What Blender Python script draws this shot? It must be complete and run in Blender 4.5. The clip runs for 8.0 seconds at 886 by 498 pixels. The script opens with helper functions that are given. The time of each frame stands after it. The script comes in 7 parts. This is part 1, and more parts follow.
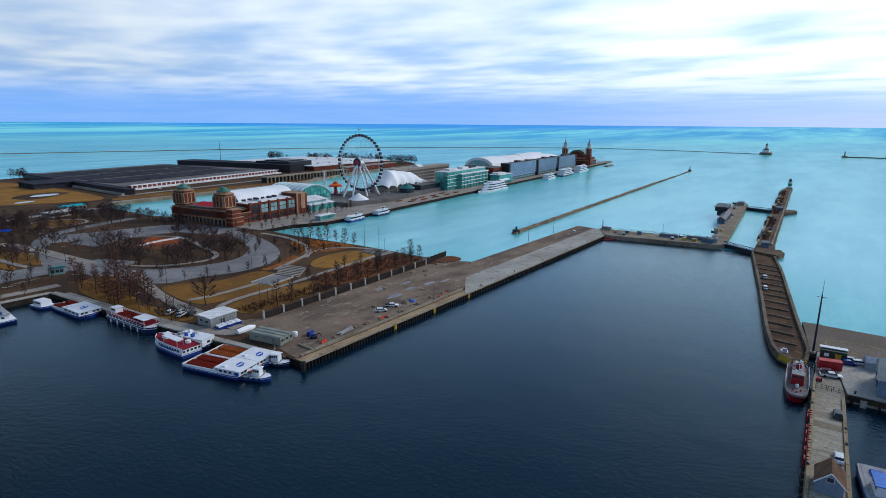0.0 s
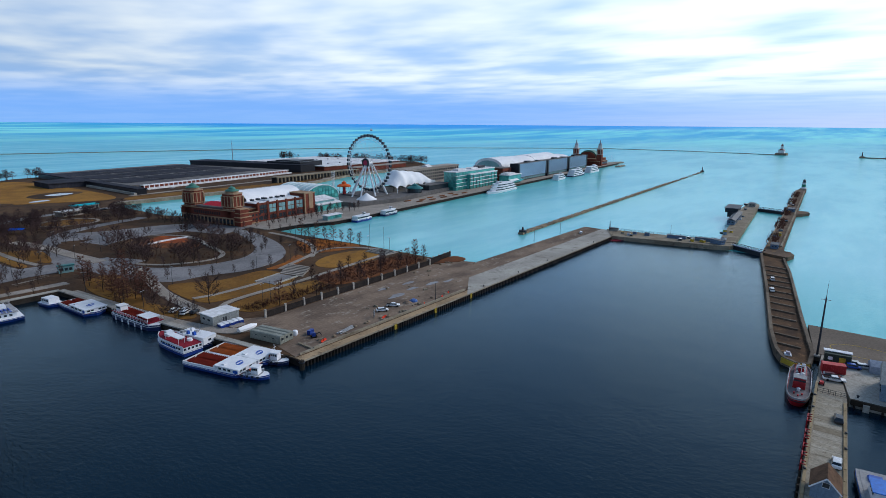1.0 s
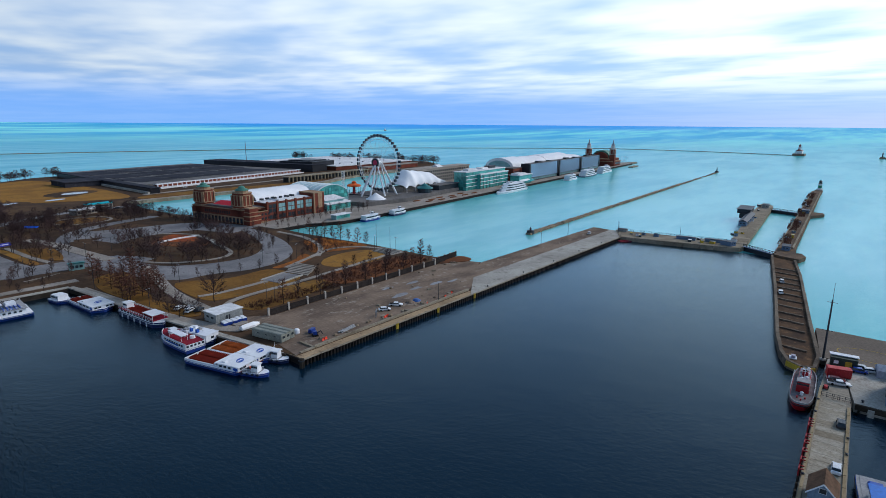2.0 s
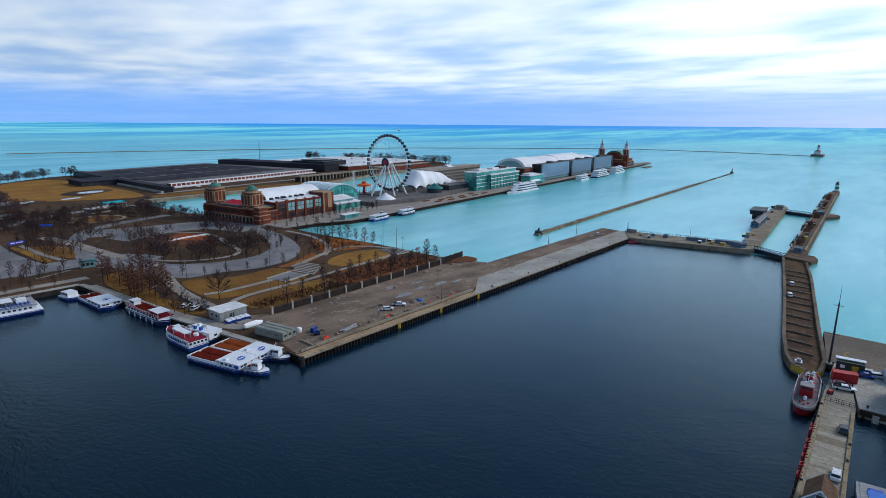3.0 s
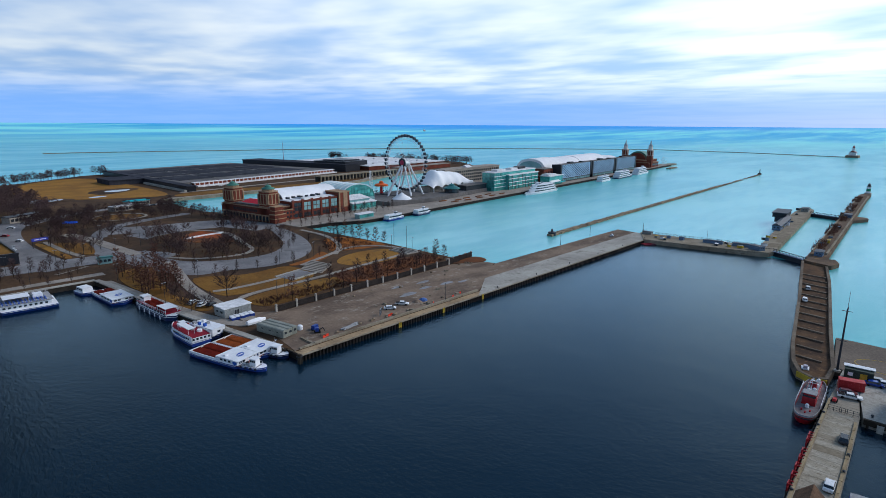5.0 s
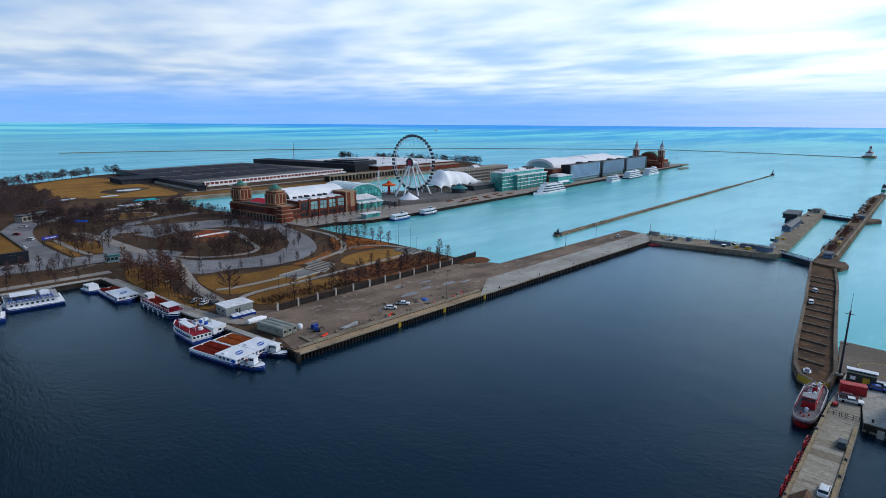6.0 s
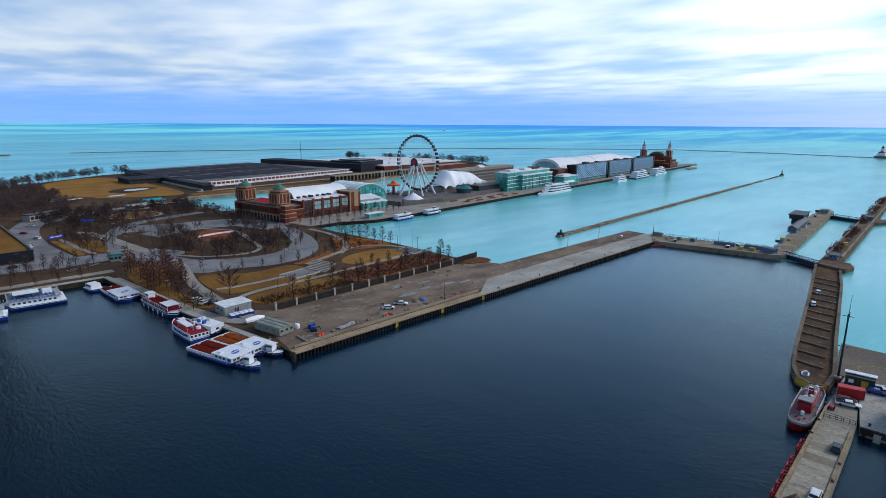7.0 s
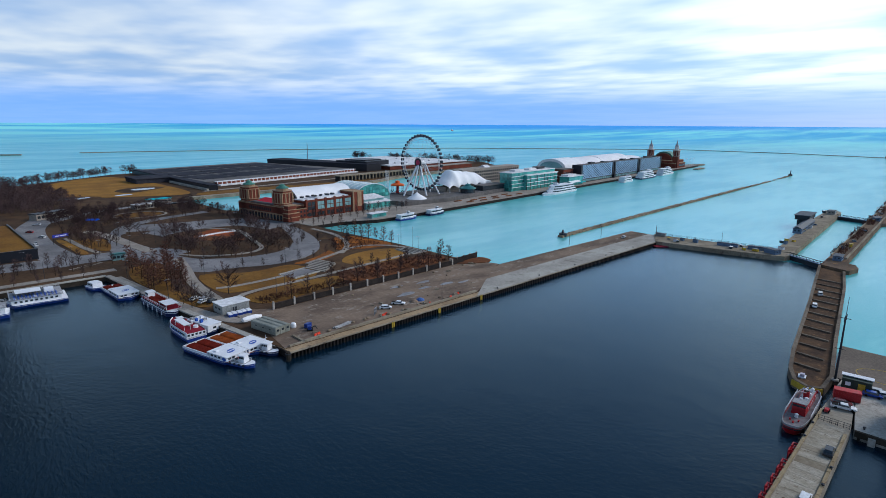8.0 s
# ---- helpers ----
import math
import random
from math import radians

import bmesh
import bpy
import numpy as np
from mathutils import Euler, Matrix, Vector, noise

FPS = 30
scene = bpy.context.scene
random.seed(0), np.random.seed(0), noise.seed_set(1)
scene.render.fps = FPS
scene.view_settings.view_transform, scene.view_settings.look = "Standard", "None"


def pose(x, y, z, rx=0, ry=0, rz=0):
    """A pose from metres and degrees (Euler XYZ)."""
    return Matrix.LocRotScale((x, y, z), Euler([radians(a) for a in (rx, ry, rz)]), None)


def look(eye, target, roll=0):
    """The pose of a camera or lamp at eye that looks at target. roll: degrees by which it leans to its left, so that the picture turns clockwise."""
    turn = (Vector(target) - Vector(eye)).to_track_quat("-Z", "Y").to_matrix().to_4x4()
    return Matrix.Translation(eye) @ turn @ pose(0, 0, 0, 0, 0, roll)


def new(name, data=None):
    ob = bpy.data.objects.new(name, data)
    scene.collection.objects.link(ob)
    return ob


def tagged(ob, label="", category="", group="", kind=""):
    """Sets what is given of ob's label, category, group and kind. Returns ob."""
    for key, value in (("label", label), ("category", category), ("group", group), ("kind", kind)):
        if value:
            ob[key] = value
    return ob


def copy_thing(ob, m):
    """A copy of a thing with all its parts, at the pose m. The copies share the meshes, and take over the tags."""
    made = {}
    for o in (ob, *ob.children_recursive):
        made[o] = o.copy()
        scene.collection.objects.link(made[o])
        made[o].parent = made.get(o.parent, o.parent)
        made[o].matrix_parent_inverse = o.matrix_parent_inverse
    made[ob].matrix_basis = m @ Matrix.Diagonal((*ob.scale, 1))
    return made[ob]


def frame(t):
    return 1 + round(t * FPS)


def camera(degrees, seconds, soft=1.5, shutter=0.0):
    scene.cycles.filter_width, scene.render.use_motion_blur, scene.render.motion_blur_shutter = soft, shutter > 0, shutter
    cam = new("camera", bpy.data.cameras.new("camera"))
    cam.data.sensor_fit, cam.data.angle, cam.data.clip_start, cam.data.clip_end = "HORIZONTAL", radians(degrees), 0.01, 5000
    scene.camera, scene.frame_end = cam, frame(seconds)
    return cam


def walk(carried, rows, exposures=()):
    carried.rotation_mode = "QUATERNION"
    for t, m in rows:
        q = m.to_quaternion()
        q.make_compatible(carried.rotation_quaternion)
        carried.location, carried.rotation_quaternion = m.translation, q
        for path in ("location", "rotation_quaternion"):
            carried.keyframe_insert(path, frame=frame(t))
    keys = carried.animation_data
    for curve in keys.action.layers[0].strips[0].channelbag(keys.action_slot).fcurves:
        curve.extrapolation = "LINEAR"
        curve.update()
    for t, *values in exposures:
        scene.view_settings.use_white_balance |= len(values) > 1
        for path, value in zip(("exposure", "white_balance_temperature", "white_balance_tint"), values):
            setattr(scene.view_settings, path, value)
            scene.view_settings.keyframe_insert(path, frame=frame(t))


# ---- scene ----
# Camera: a drone about 72 m over the harbour, sliding sideways and turning slowly.
cam = camera(77.1, 8.0, soft=0.75)
PATH = [
    (0, -100.138, -125.090, 72.499, -12.780, 0.410, -53.608),
    (0.5, -99.019, -126.704, 72.536, -12.775, 0.405, -53.016),
    (1, -97.668, -128.443, 72.438, -12.751, 0.391, -52.311),
    (1.5, -96.317, -130.096, 72.364, -12.750, 0.383, -51.602),
    (3, -92.318, -134.774, 72.285, -12.749, 0.407, -49.427),
    (3.5, -90.917, -136.425, 72.297, -12.752, 0.382, -48.733),
    (4, -89.481, -137.922, 72.231, -12.737, 0.380, -48.099),
    (4.5, -88.051, -139.446, 72.132, -12.723, 0.374, -47.451),
    (6, -83.620, -144.033, 72.102, -12.726, 0.361, -45.547),
    (6.5, -82.274, -145.317, 72.126, -12.728, 0.359, -45.099),
    (7, -80.613, -146.801, 72.191, -12.738, 0.329, -44.642),
    (7.5, -79.142, -148.252, 72.165, -12.741, 0.321, -44.211),
    (8, -77.571, -149.675, 72.260, -12.752, 0.311, -43.785),
]
walk(cam, [(t, look((x, y, z), (x - math.sin(radians(w)) * math.cos(radians(p)), y + math.cos(radians(w)) * math.cos(radians(p)), z + math.sin(radians(p))), r)) for t, x, y, z, p, r, w in PATH],
     exposures=((0.0, 0.33, 6100, 8), (8.0, 0.40, 6100, 8)))

# ---- world, sun, exposure ----
SUN_AZ, SUN_EL = radians(-28), radians(34)      # azimuth from +x, counter-clockwise
world = bpy.data.worlds.new("sky")
scene.world = world
world.use_nodes = True
wt = world.node_tree
wt.nodes.clear()


def wnode(kind, **kw):
    n = wt.nodes.new(kind)
    for k, v in kw.items():
        setattr(n, k, v)
    return n


def wl(a, b):
    wt.links.new(a, b)


def wmath(op, a, b=None, c=None, clamp=False):
    n = wnode("ShaderNodeMath", operation=op, use_clamp=clamp)
    for i, v in enumerate((a, b, c)):
        if v is None:
            continue
        if isinstance(v, (int, float)):
            n.inputs[i].default_value = v
        else:
            wl(v, n.inputs[i])
    return n.outputs[0]


def wmix(fac, a, b):
    n = wnode("ShaderNodeMix", data_type="RGBA")
    for sock, v in ((n.inputs[0], fac), (n.inputs[6], a), (n.inputs[7], b)):
        if isinstance(v, (tuple, int, float)):
            sock.default_value = (*v, 1) if isinstance(v, tuple) else v
        else:
            wl(v, sock)
    return n.outputs[2]


def wramp(val, lo, hi):
    n = wnode("ShaderNodeMapRange", interpolation_type="SMOOTHSTEP")
    wl(val, n.inputs[0])
    n.inputs[1].default_value, n.inputs[2].default_value = lo, hi
    return n.outputs[0]


geo = wnode("ShaderNodeTexCoord")
sep = wnode("ShaderNodeSeparateXYZ")
wl(geo.outputs["Generated"], sep.inputs[0])
dx, dy, dz = sep.outputs
up_z = wmath("MAXIMUM", dz, 0.0)
inv = wmath("DIVIDE", 1.0, wmath("ADD", up_z, 0.045))
flat = wnode("ShaderNodeCombineXYZ")
wl(wmath("MULTIPLY", dx, inv), flat.inputs[0])
wl(wmath("MULTIPLY", dy, inv), flat.inputs[1])


def wnoise(scale, detail, rough, off):
    m = wnode("ShaderNodeMapping")
    wl(flat.outputs[0], m.inputs[0])
    m.inputs["Location"].default_value = off
    m.inputs["Rotation"].default_value = (0, 0, radians(-40))
    m.inputs["Scale"].default_value = (1.0, 0.72, 1.0)
    n = wnode("ShaderNodeTexNoise")
    wl(m.outputs[0], n.inputs["Vector"])
    n.inputs["Scale"].default_value, n.inputs["Detail"].default_value, n.inputs["Roughness"].default_value = scale, detail, rough
    return n.outputs[0]


sky = wnode("ShaderNodeTexSky", sky_type="NISHITA", sun_disc=False, sun_elevation=SUN_EL, sun_rotation=radians(90) - SUN_AZ)
sky_gain = wnode("ShaderNodeVectorMath", operation="SCALE")
wl(sky.outputs[0], sky_gain.inputs[0])
sky_gain.inputs["Scale"].default_value = 0.10
cloud_big = wnoise(0.50, 3.0, 0.42, (3.1, 1.7, 0))
cloud_fine = wnoise(1.5, 3.0, 0.45, (0.4, 5.2, 0))
cover = wmath("ADD", wmath("MULTIPLY", cloud_big, 0.58), wmath("MULTIPLY", cloud_fine, 0.42))
# the sheet of cloud grows brighter towards the hidden sun
toward = wnode("ShaderNodeVectorMath", operation="DOT_PRODUCT")
wl(geo.outputs["Generated"], toward.inputs[0])
toward.inputs[1].default_value = (math.cos(SUN_AZ) * math.cos(SUN_EL), math.sin(SUN_AZ) * math.cos(SUN_EL), math.sin(SUN_EL))
glow = wramp(toward.outputs["Value"], 0.35, 1.0)
bright = wramp(wmath("ADD", cover, wmath("MULTIPLY", glow, 0.10)), 0.36, 0.66)
cloud = wmix(bright, (0.33, 0.49, 0.76), (0.78, 0.83, 0.87))
cloud_lit = wnode("ShaderNodeVectorMath", operation="SCALE")
wl(cloud, cloud_lit.inputs[0])
# unseen cloud overhead, made darker than over the lake to dim water and ground
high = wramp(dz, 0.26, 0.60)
# and dimmer again to the north-west, away from the sun
away = wmath("ADD", 0.80, wmath("MULTIPLY", wramp(toward.outputs["Value"], -0.15, 0.40), 0.22))
# extra dimming above the view, added to darken the harbour's reflection
north = wmath("MULTIPLY", wmath("SUBTRACT", 1.0, wramp(toward.outputs["Value"], -0.10, 0.50)), wramp(dz, 0.19, 0.34))
away = wmath("MULTIPLY", away, wmath("SUBTRACT", 1.0, wmath("MULTIPLY", north, 0.45)))
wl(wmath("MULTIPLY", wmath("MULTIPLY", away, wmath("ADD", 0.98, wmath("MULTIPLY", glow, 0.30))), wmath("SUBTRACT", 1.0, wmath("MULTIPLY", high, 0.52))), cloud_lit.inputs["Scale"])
# low bank of blue distance under the clouds, paling at the very rim
low = wramp(dz, 0.085, 0.02)
pink = wramp(dz, 0.028, 0.0)
bank = wmix(pink, wmix(glow, (0.15, 0.35, 0.78), (0.39, 0.53, 0.79)), wmix(glow, (0.18, 0.38, 0.78), (0.50, 0.56, 0.74)))
# overhead tint, darkest to the north, is added out of view to darken reflections
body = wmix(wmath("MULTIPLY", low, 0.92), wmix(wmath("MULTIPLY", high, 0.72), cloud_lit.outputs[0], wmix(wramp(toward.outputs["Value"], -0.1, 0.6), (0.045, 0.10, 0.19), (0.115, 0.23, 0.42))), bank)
full = wmix(0.93, sky_gain.outputs[0], body)
bg = wnode("ShaderNodeBackground")
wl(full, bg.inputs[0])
bg.inputs[1].default_value = 1.0
out = wnode("ShaderNodeOutputWorld")
wl(bg.outputs[0], out.inputs[0])

sun_data = bpy.data.lights.new("sun", "SUN")
sun_data.energy, sun_data.angle, sun_data.color = 1.65, radians(20), (1.0, 0.91, 0.82)
sun = new("sun", sun_data)
sun.matrix_world = look((0, 0, 300), (-math.cos(SUN_AZ) * math.cos(SUN_EL), -math.sin(SUN_AZ) * math.cos(SUN_EL), 300 - math.sin(SUN_EL)))

# ---- mesh building ----
class M:
    """Vertices and faces of one mesh."""

    def __init__(self):
        self.v, self.f = [], []

    def add(self, verts, faces):
        k = len(self.v)
        self.v += [tuple(p) for p in verts]
        self.f += [tuple(i + k for i in q) for q in faces]
        return self

    def box(self, x0, x1, y0, y1, z0, z1, inset=0.0):
        i = inset
        return self.add([(x0, y0, z0), (x1, y0, z0), (x1, y1, z0), (x0, y1, z0), (x0 + i, y0 + i, z1), (x1 - i, y0 + i, z1), (x1 - i, y1 - i, z1), (x0 + i, y1 - i, z1)],
                        [(3, 2, 1, 0), (4, 5, 6, 7), (0, 1, 5, 4), (1, 2, 6, 5), (2, 3, 7, 6), (3, 0, 4, 7)])

    def prism(self, poly, z0, z1, grow=0.0):
        """A plan outline, counter-clockwise, from z0 to z1; grow moves the top corners out from the middle by that share."""
        n = len(poly)
        cx, cy = sum(p[0] for p in poly) / n, sum(p[1] for p in poly) / n
        top = [(cx + (x - cx) * (1 + grow), cy + (y - cy) * (1 + grow), z1) for x, y in poly]
        return self.add([(x, y, z0) for x, y in poly] + top, [tuple(range(n))[::-1], tuple(range(n, 2 * n))] + [(i, (i + 1) % n, n + (i + 1) % n, n + i) for i in range(n)])

    def tube(self, a, b, r0, r1=None, n=6, caps=True):
        a, b = Vector(a), Vector(b)
        r1 = r0 if r1 is None else r1
        d = (b - a).normalized()
        s = d.orthogonal().normalized()
        t = d.cross(s)
        ring = [(math.cos(2 * math.pi * i / n), math.sin(2 * math.pi * i / n)) for i in range(n)]
        vs = [a + (s * c + t * q) * r0 for c, q in ring] + [b + (s * c + t * q) * r1 for c, q in ring]
        fs = [(i, (i + 1) % n, n + (i + 1) % n, n + i) for i in range(n)]
        return self.add(vs, fs + ([tuple(range(n))[::-1], tuple(range(n, 2 * n))] if caps else []))

    def bar(self, a, b, w, h):
        """A rectangular bar from a to b, w wide and h high."""
        a, b = Vector(a), Vector(b)
        d = (b - a).normalized()
        s = d.cross(Vector((0, 0, 1)))
        s = s.normalized() if s.length > 1e-4 else Vector((1, 0, 0))
        t = s.cross(d)
        o = [s * (w / 2) * i + t * (h / 2) * j for i, j in ((-1, -1), (1, -1), (1, 1), (-1, 1))]
        return self.add([a + k for k in o] + [b + k for k in o], [(0, 1, 2, 3), (7, 6, 5, 4), (0, 4, 5, 1), (1, 5, 6, 2), (2, 6, 7, 3), (3, 7, 4, 0)])

    def rings(self, rings, close=True, caps=True):
        """Skin over rings of equal count."""
        n = len(rings[0])
        vs = [p for r in rings for p in r]
        fs = [(k * n + i, k * n + (i + 1) % n, (k + 1) * n + (i + 1) % n, (k + 1) * n + i) for k in range(len(rings) - 1) for i in range(n if close else n - 1)]
        if caps:
            fs += [tuple(range(n))[::-1], tuple(range((len(rings) - 1) * n, len(rings) * n))]
        return self.add(vs, fs)

    def lathe(self, prof, n=16, at=(0, 0, 0)):
        """prof: (radius, z) from the bottom up."""
        return self.rings([[(at[0] + r * math.cos(2 * math.pi * i / n), at[1] + r * math.sin(2 * math.pi * i / n), at[2] + z) for i in range(n)] for r, z in prof])

    def mesh(self, name, material, smooth=False):
        me = bpy.data.meshes.new(name)
        me.from_pydata(self.v, [], self.f)
        me.materials.append(material)
        if smooth:
            me.polygons.foreach_set("use_smooth", [True] * len(me.polygons))
            me.set_sharp_from_angle(angle=radians(40))
        me.update()
        return me


def thing(name, at, turn=0.0, label="", category="", group="", kind=""):
    """An Empty at a thing's base."""
    ob = new(name)
    ob.empty_display_size = 0.5
    ob.matrix_basis = pose(*at, 0, 0, turn)
    return tagged(ob, label, category, group, kind)


def part(name, m, material, parent, label="", smooth=False):
    """One mesh under a thing or a part."""
    ob = new(name, m.mesh(name, material, smooth))
    ob.parent = parent
    return tagged(ob, label)


def piece(name, me, parent, x, y, z, turn=0.0, scale=(1, 1, 1)):
    """An object on shared mesh data, under its thing."""
    ob = new(name, me)
    ob.parent = parent
    ob.matrix_basis = pose(x, y, z, 0, 0, turn) @ Matrix.Diagonal((*scale, 1))
    return ob


def solid(name, m, material, label="", category="", kind="structure", smooth=False, group=""):
    return tagged(new(name, m.mesh(name, material, smooth)), label, category, group, kind)


def arc(cx, cy, r, a0, a1, n):
    return [(cx + r * math.cos(radians(a0 + (a1 - a0) * i / n)), cy + r * math.sin(radians(a0 + (a1 - a0) * i / n))) for i in range(n + 1)]


# ---- materials ----
def nodes_of(name):
    m = bpy.data.materials.new(name)
    m.use_nodes = True
    t = m.node_tree
    return m, t, t.nodes["Principled BSDF"]


def mixed(t, fac, a, b, mode="MIX"):
    n = t.nodes.new("ShaderNodeMix")
    n.data_type, n.blend_type = "RGBA", mode
    for sock, v in ((n.inputs[0], fac), (n.inputs[6], a), (n.inputs[7], b)):
        if isinstance(v, (tuple, list)):
            sock.default_value = (*v[:3], 1)
        elif isinstance(v, (int, float)):
            sock.default_value = v
        else:
            t.links.new(v, sock)
    return n.outputs[2]


def textured(t, kind, scale, detail=3.0, rough=0.55, coords=None, stretch=(1, 1, 1), turn=0.0):
    if coords is None:
        coords = t.nodes.new("ShaderNodeNewGeometry").outputs["Position"]
    m = t.nodes.new("ShaderNodeMapping")
    t.links.new(coords, m.inputs[0])
    m.inputs["Scale"].default_value = stretch
    m.inputs["Rotation"].default_value = (0, 0, radians(turn))
    n = t.nodes.new(kind)
    t.links.new(m.outputs[0], n.inputs["Vector"])
    n.inputs["Scale"].default_value = scale
    if kind == "ShaderNodeTexNoise":
        n.inputs["Detail"].default_value, n.inputs["Roughness"].default_value = detail, rough
    return n


def stepped(t, val, lo, hi, to0=0.0, to1=1.0):
    n = t.nodes.new("ShaderNodeMapRange")
    n.interpolation_type = "SMOOTHSTEP"
    t.links.new(val, n.inputs[0])
    n.inputs[1].default_value, n.inputs[2].default_value, n.inputs[3].default_value, n.inputs[4].default_value = lo, hi, to0, to1
    return n.outputs[0]


def bumped(t, bsdf, val, strength, distance):
    n = t.nodes.new("ShaderNodeBump")
    t.links.new(val, n.inputs["Height"])
    n.inputs["Strength"].default_value, n.inputs["Distance"].default_value = strength, distance
    t.links.new(n.outputs[0], bsdf.inputs["Normal"])


def surface(name, colour, second=None, rough=0.8, metal=0.0, big=0.08, fine=2.0, stain=None, bump=0.3, dist=0.05, spread=(0.35, 0.65), vary=0.0, stretch=(1, 1, 1), turn=0.0, grain=(0.80, 1.15)):
    """Two tones mixed by coarse noise, grain from fine noise, an optional third tone as stains, fine relief."""
    m, t, b = nodes_of(name)
    second = second or tuple(c * 0.78 for c in colour)
    n1 = textured(t, "ShaderNodeTexNoise", big, 5.0, 0.6, None, stretch, turn)
    n2 = textured(t, "ShaderNodeTexNoise", fine, 3.0, 0.6, None, stretch, turn)
    col = mixed(t, stepped(t, n1.outputs[0], *spread), colour, second)
    grain = stepped(t, n2.outputs[0], 0.25, 0.75, *grain)
    gc = t.nodes.new("ShaderNodeCombineColor")
    for i in range(3):
        t.links.new(grain, gc.inputs[i])
    col = mixed(t, 1.0, col, gc.outputs[0], "MULTIPLY")
    if stain:
        n3 = textured(t, "ShaderNodeTexNoise", big * 3.7, 6.0, 0.7, None, stretch, turn)
        col = mixed(t, stepped(t, n3.outputs[0], 0.55, 0.68), col, stain)
    if vary:
        info = t.nodes.new("ShaderNodeObjectInfo")
        hsv = t.nodes.new("ShaderNodeHueSaturation")
        t.links.new(col, hsv.inputs["Color"])
        mr = t.nodes.new("ShaderNodeMapRange")
        t.links.new(info.outputs["Random"], mr.inputs[0])
        mr.inputs[3].default_value, mr.inputs[4].default_value = 1 - vary, 1 + vary
        t.links.new(mr.outputs[0], hsv.inputs["Value"])
        col = hsv.outputs[0]
    t.links.new(col, b.inputs["Base Color"])
    b.inputs["Roughness"].default_value, b.inputs["Metallic"].default_value = rough, metal
    b.inputs["Specular IOR Level"].default_value = 0.5 if rough < 0.35 else (0.25 if rough < 0.66 else 0.06)
    if bump:
        bumped(t, b, n2.outputs[0], bump, dist)
    return m


def plain(name, colour, rough=0.5, metal=0.0, fine=1.5, vary=0.12):
    return surface(name, colour, tuple(c * (1 - vary) for c in colour), rough, metal, 0.4, fine, bump=0.1, dist=0.02)

# water: still dark harbour water in the walled basin, turquoise silt-laden lake with painted sunlit bands outside it
water_mat, wtr, wb = nodes_of("lake_water")
pos = wtr.nodes.new("ShaderNodeNewGeometry").outputs["Position"]
wsep = wtr.nodes.new("ShaderNodeSeparateXYZ")
wtr.links.new(pos, wsep.inputs[0])


def wm(op, a, b=None):
    n = wtr.nodes.new("ShaderNodeMath")
    n.operation = op
    for i, v in enumerate((a, b)):
        if isinstance(v, (int, float)):
            n.inputs[i].default_value = v
        elif v is not None:
            wtr.links.new(v, n.inputs[i])
    return n.outputs[0]


px_, py_ = wsep.outputs[0], wsep.outputs[1]
basin_a = wm("MULTIPLY", stepped(wtr, px_, 12, 8), stepped(wtr, py_, 146, 142))
basin_b = wm("MULTIPLY", stepped(wtr, px_, 262, 256), stepped(wtr, py_, 10, 6))
basin_c = wm("MAXIMUM", stepped(wtr, wm("SUBTRACT", py_, wm("MULTIPLY", px_, 0.19)), -134, -131), stepped(wtr, px_, 112, 108))
basin = wm("MULTIPLY", wm("MAXIMUM", basin_a, basin_b), basin_c)
sunlit_band = textured(wtr, "ShaderNodeTexNoise", 0.0016, 5.0, 0.62, pos, (0.35, 1.4, 1), -38)
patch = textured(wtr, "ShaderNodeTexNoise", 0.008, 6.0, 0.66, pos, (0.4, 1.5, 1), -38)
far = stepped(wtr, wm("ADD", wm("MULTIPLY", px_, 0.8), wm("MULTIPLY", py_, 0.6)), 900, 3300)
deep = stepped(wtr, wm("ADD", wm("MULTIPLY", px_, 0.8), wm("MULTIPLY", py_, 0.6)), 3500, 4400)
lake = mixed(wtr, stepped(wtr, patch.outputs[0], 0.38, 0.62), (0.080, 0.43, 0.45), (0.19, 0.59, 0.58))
# pale cyan bands stand for sunlit water, painted into the far lake's colour
lake = mixed(wtr, far, lake, mixed(wtr, stepped(wtr, sunlit_band.outputs[0], 0.40, 0.62), (0.03, 0.46, 0.78), (0.30, 0.92, 0.90)))
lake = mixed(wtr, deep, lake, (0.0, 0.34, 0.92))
dark = mixed(wtr, stepped(wtr, patch.outputs[0], 0.3, 0.7), (0.0010, 0.008, 0.017), (0.0018, 0.012, 0.025))
rip1 = textured(wtr, "ShaderNodeTexNoise", 0.95, 4.0, 0.6, pos, (1.0, 0.55, 1), 48)
rip2 = textured(wtr, "ShaderNodeTexNoise", 0.06, 2.0, 0.5, pos, (1.0, 0.6, 1), 20)
wave = wtr.nodes.new("ShaderNodeBump")
wtr.links.new(wm("ADD", rip1.outputs[0], wm("MULTIPLY", rip2.outputs[0], 2.0)), wave.inputs["Height"])
wave.inputs["Strength"].default_value, wave.inputs["Distance"].default_value = 0.85, 0.22
body_sh, gloss_sh, mix_sh, fres = (wtr.nodes.new("ShaderNode" + k) for k in ("BsdfDiffuse", "BsdfGlossy", "MixShader", "Fresnel"))
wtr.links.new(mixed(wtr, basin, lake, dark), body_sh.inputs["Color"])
fres.inputs["IOR"].default_value = 1.33
gloss_sh.inputs["Roughness"].default_value = 0.10
gloss_sh.inputs["Color"].default_value = (0.68, 0.88, 1.0, 1)
wtr.links.new(wave.outputs[0], gloss_sh.inputs["Normal"])
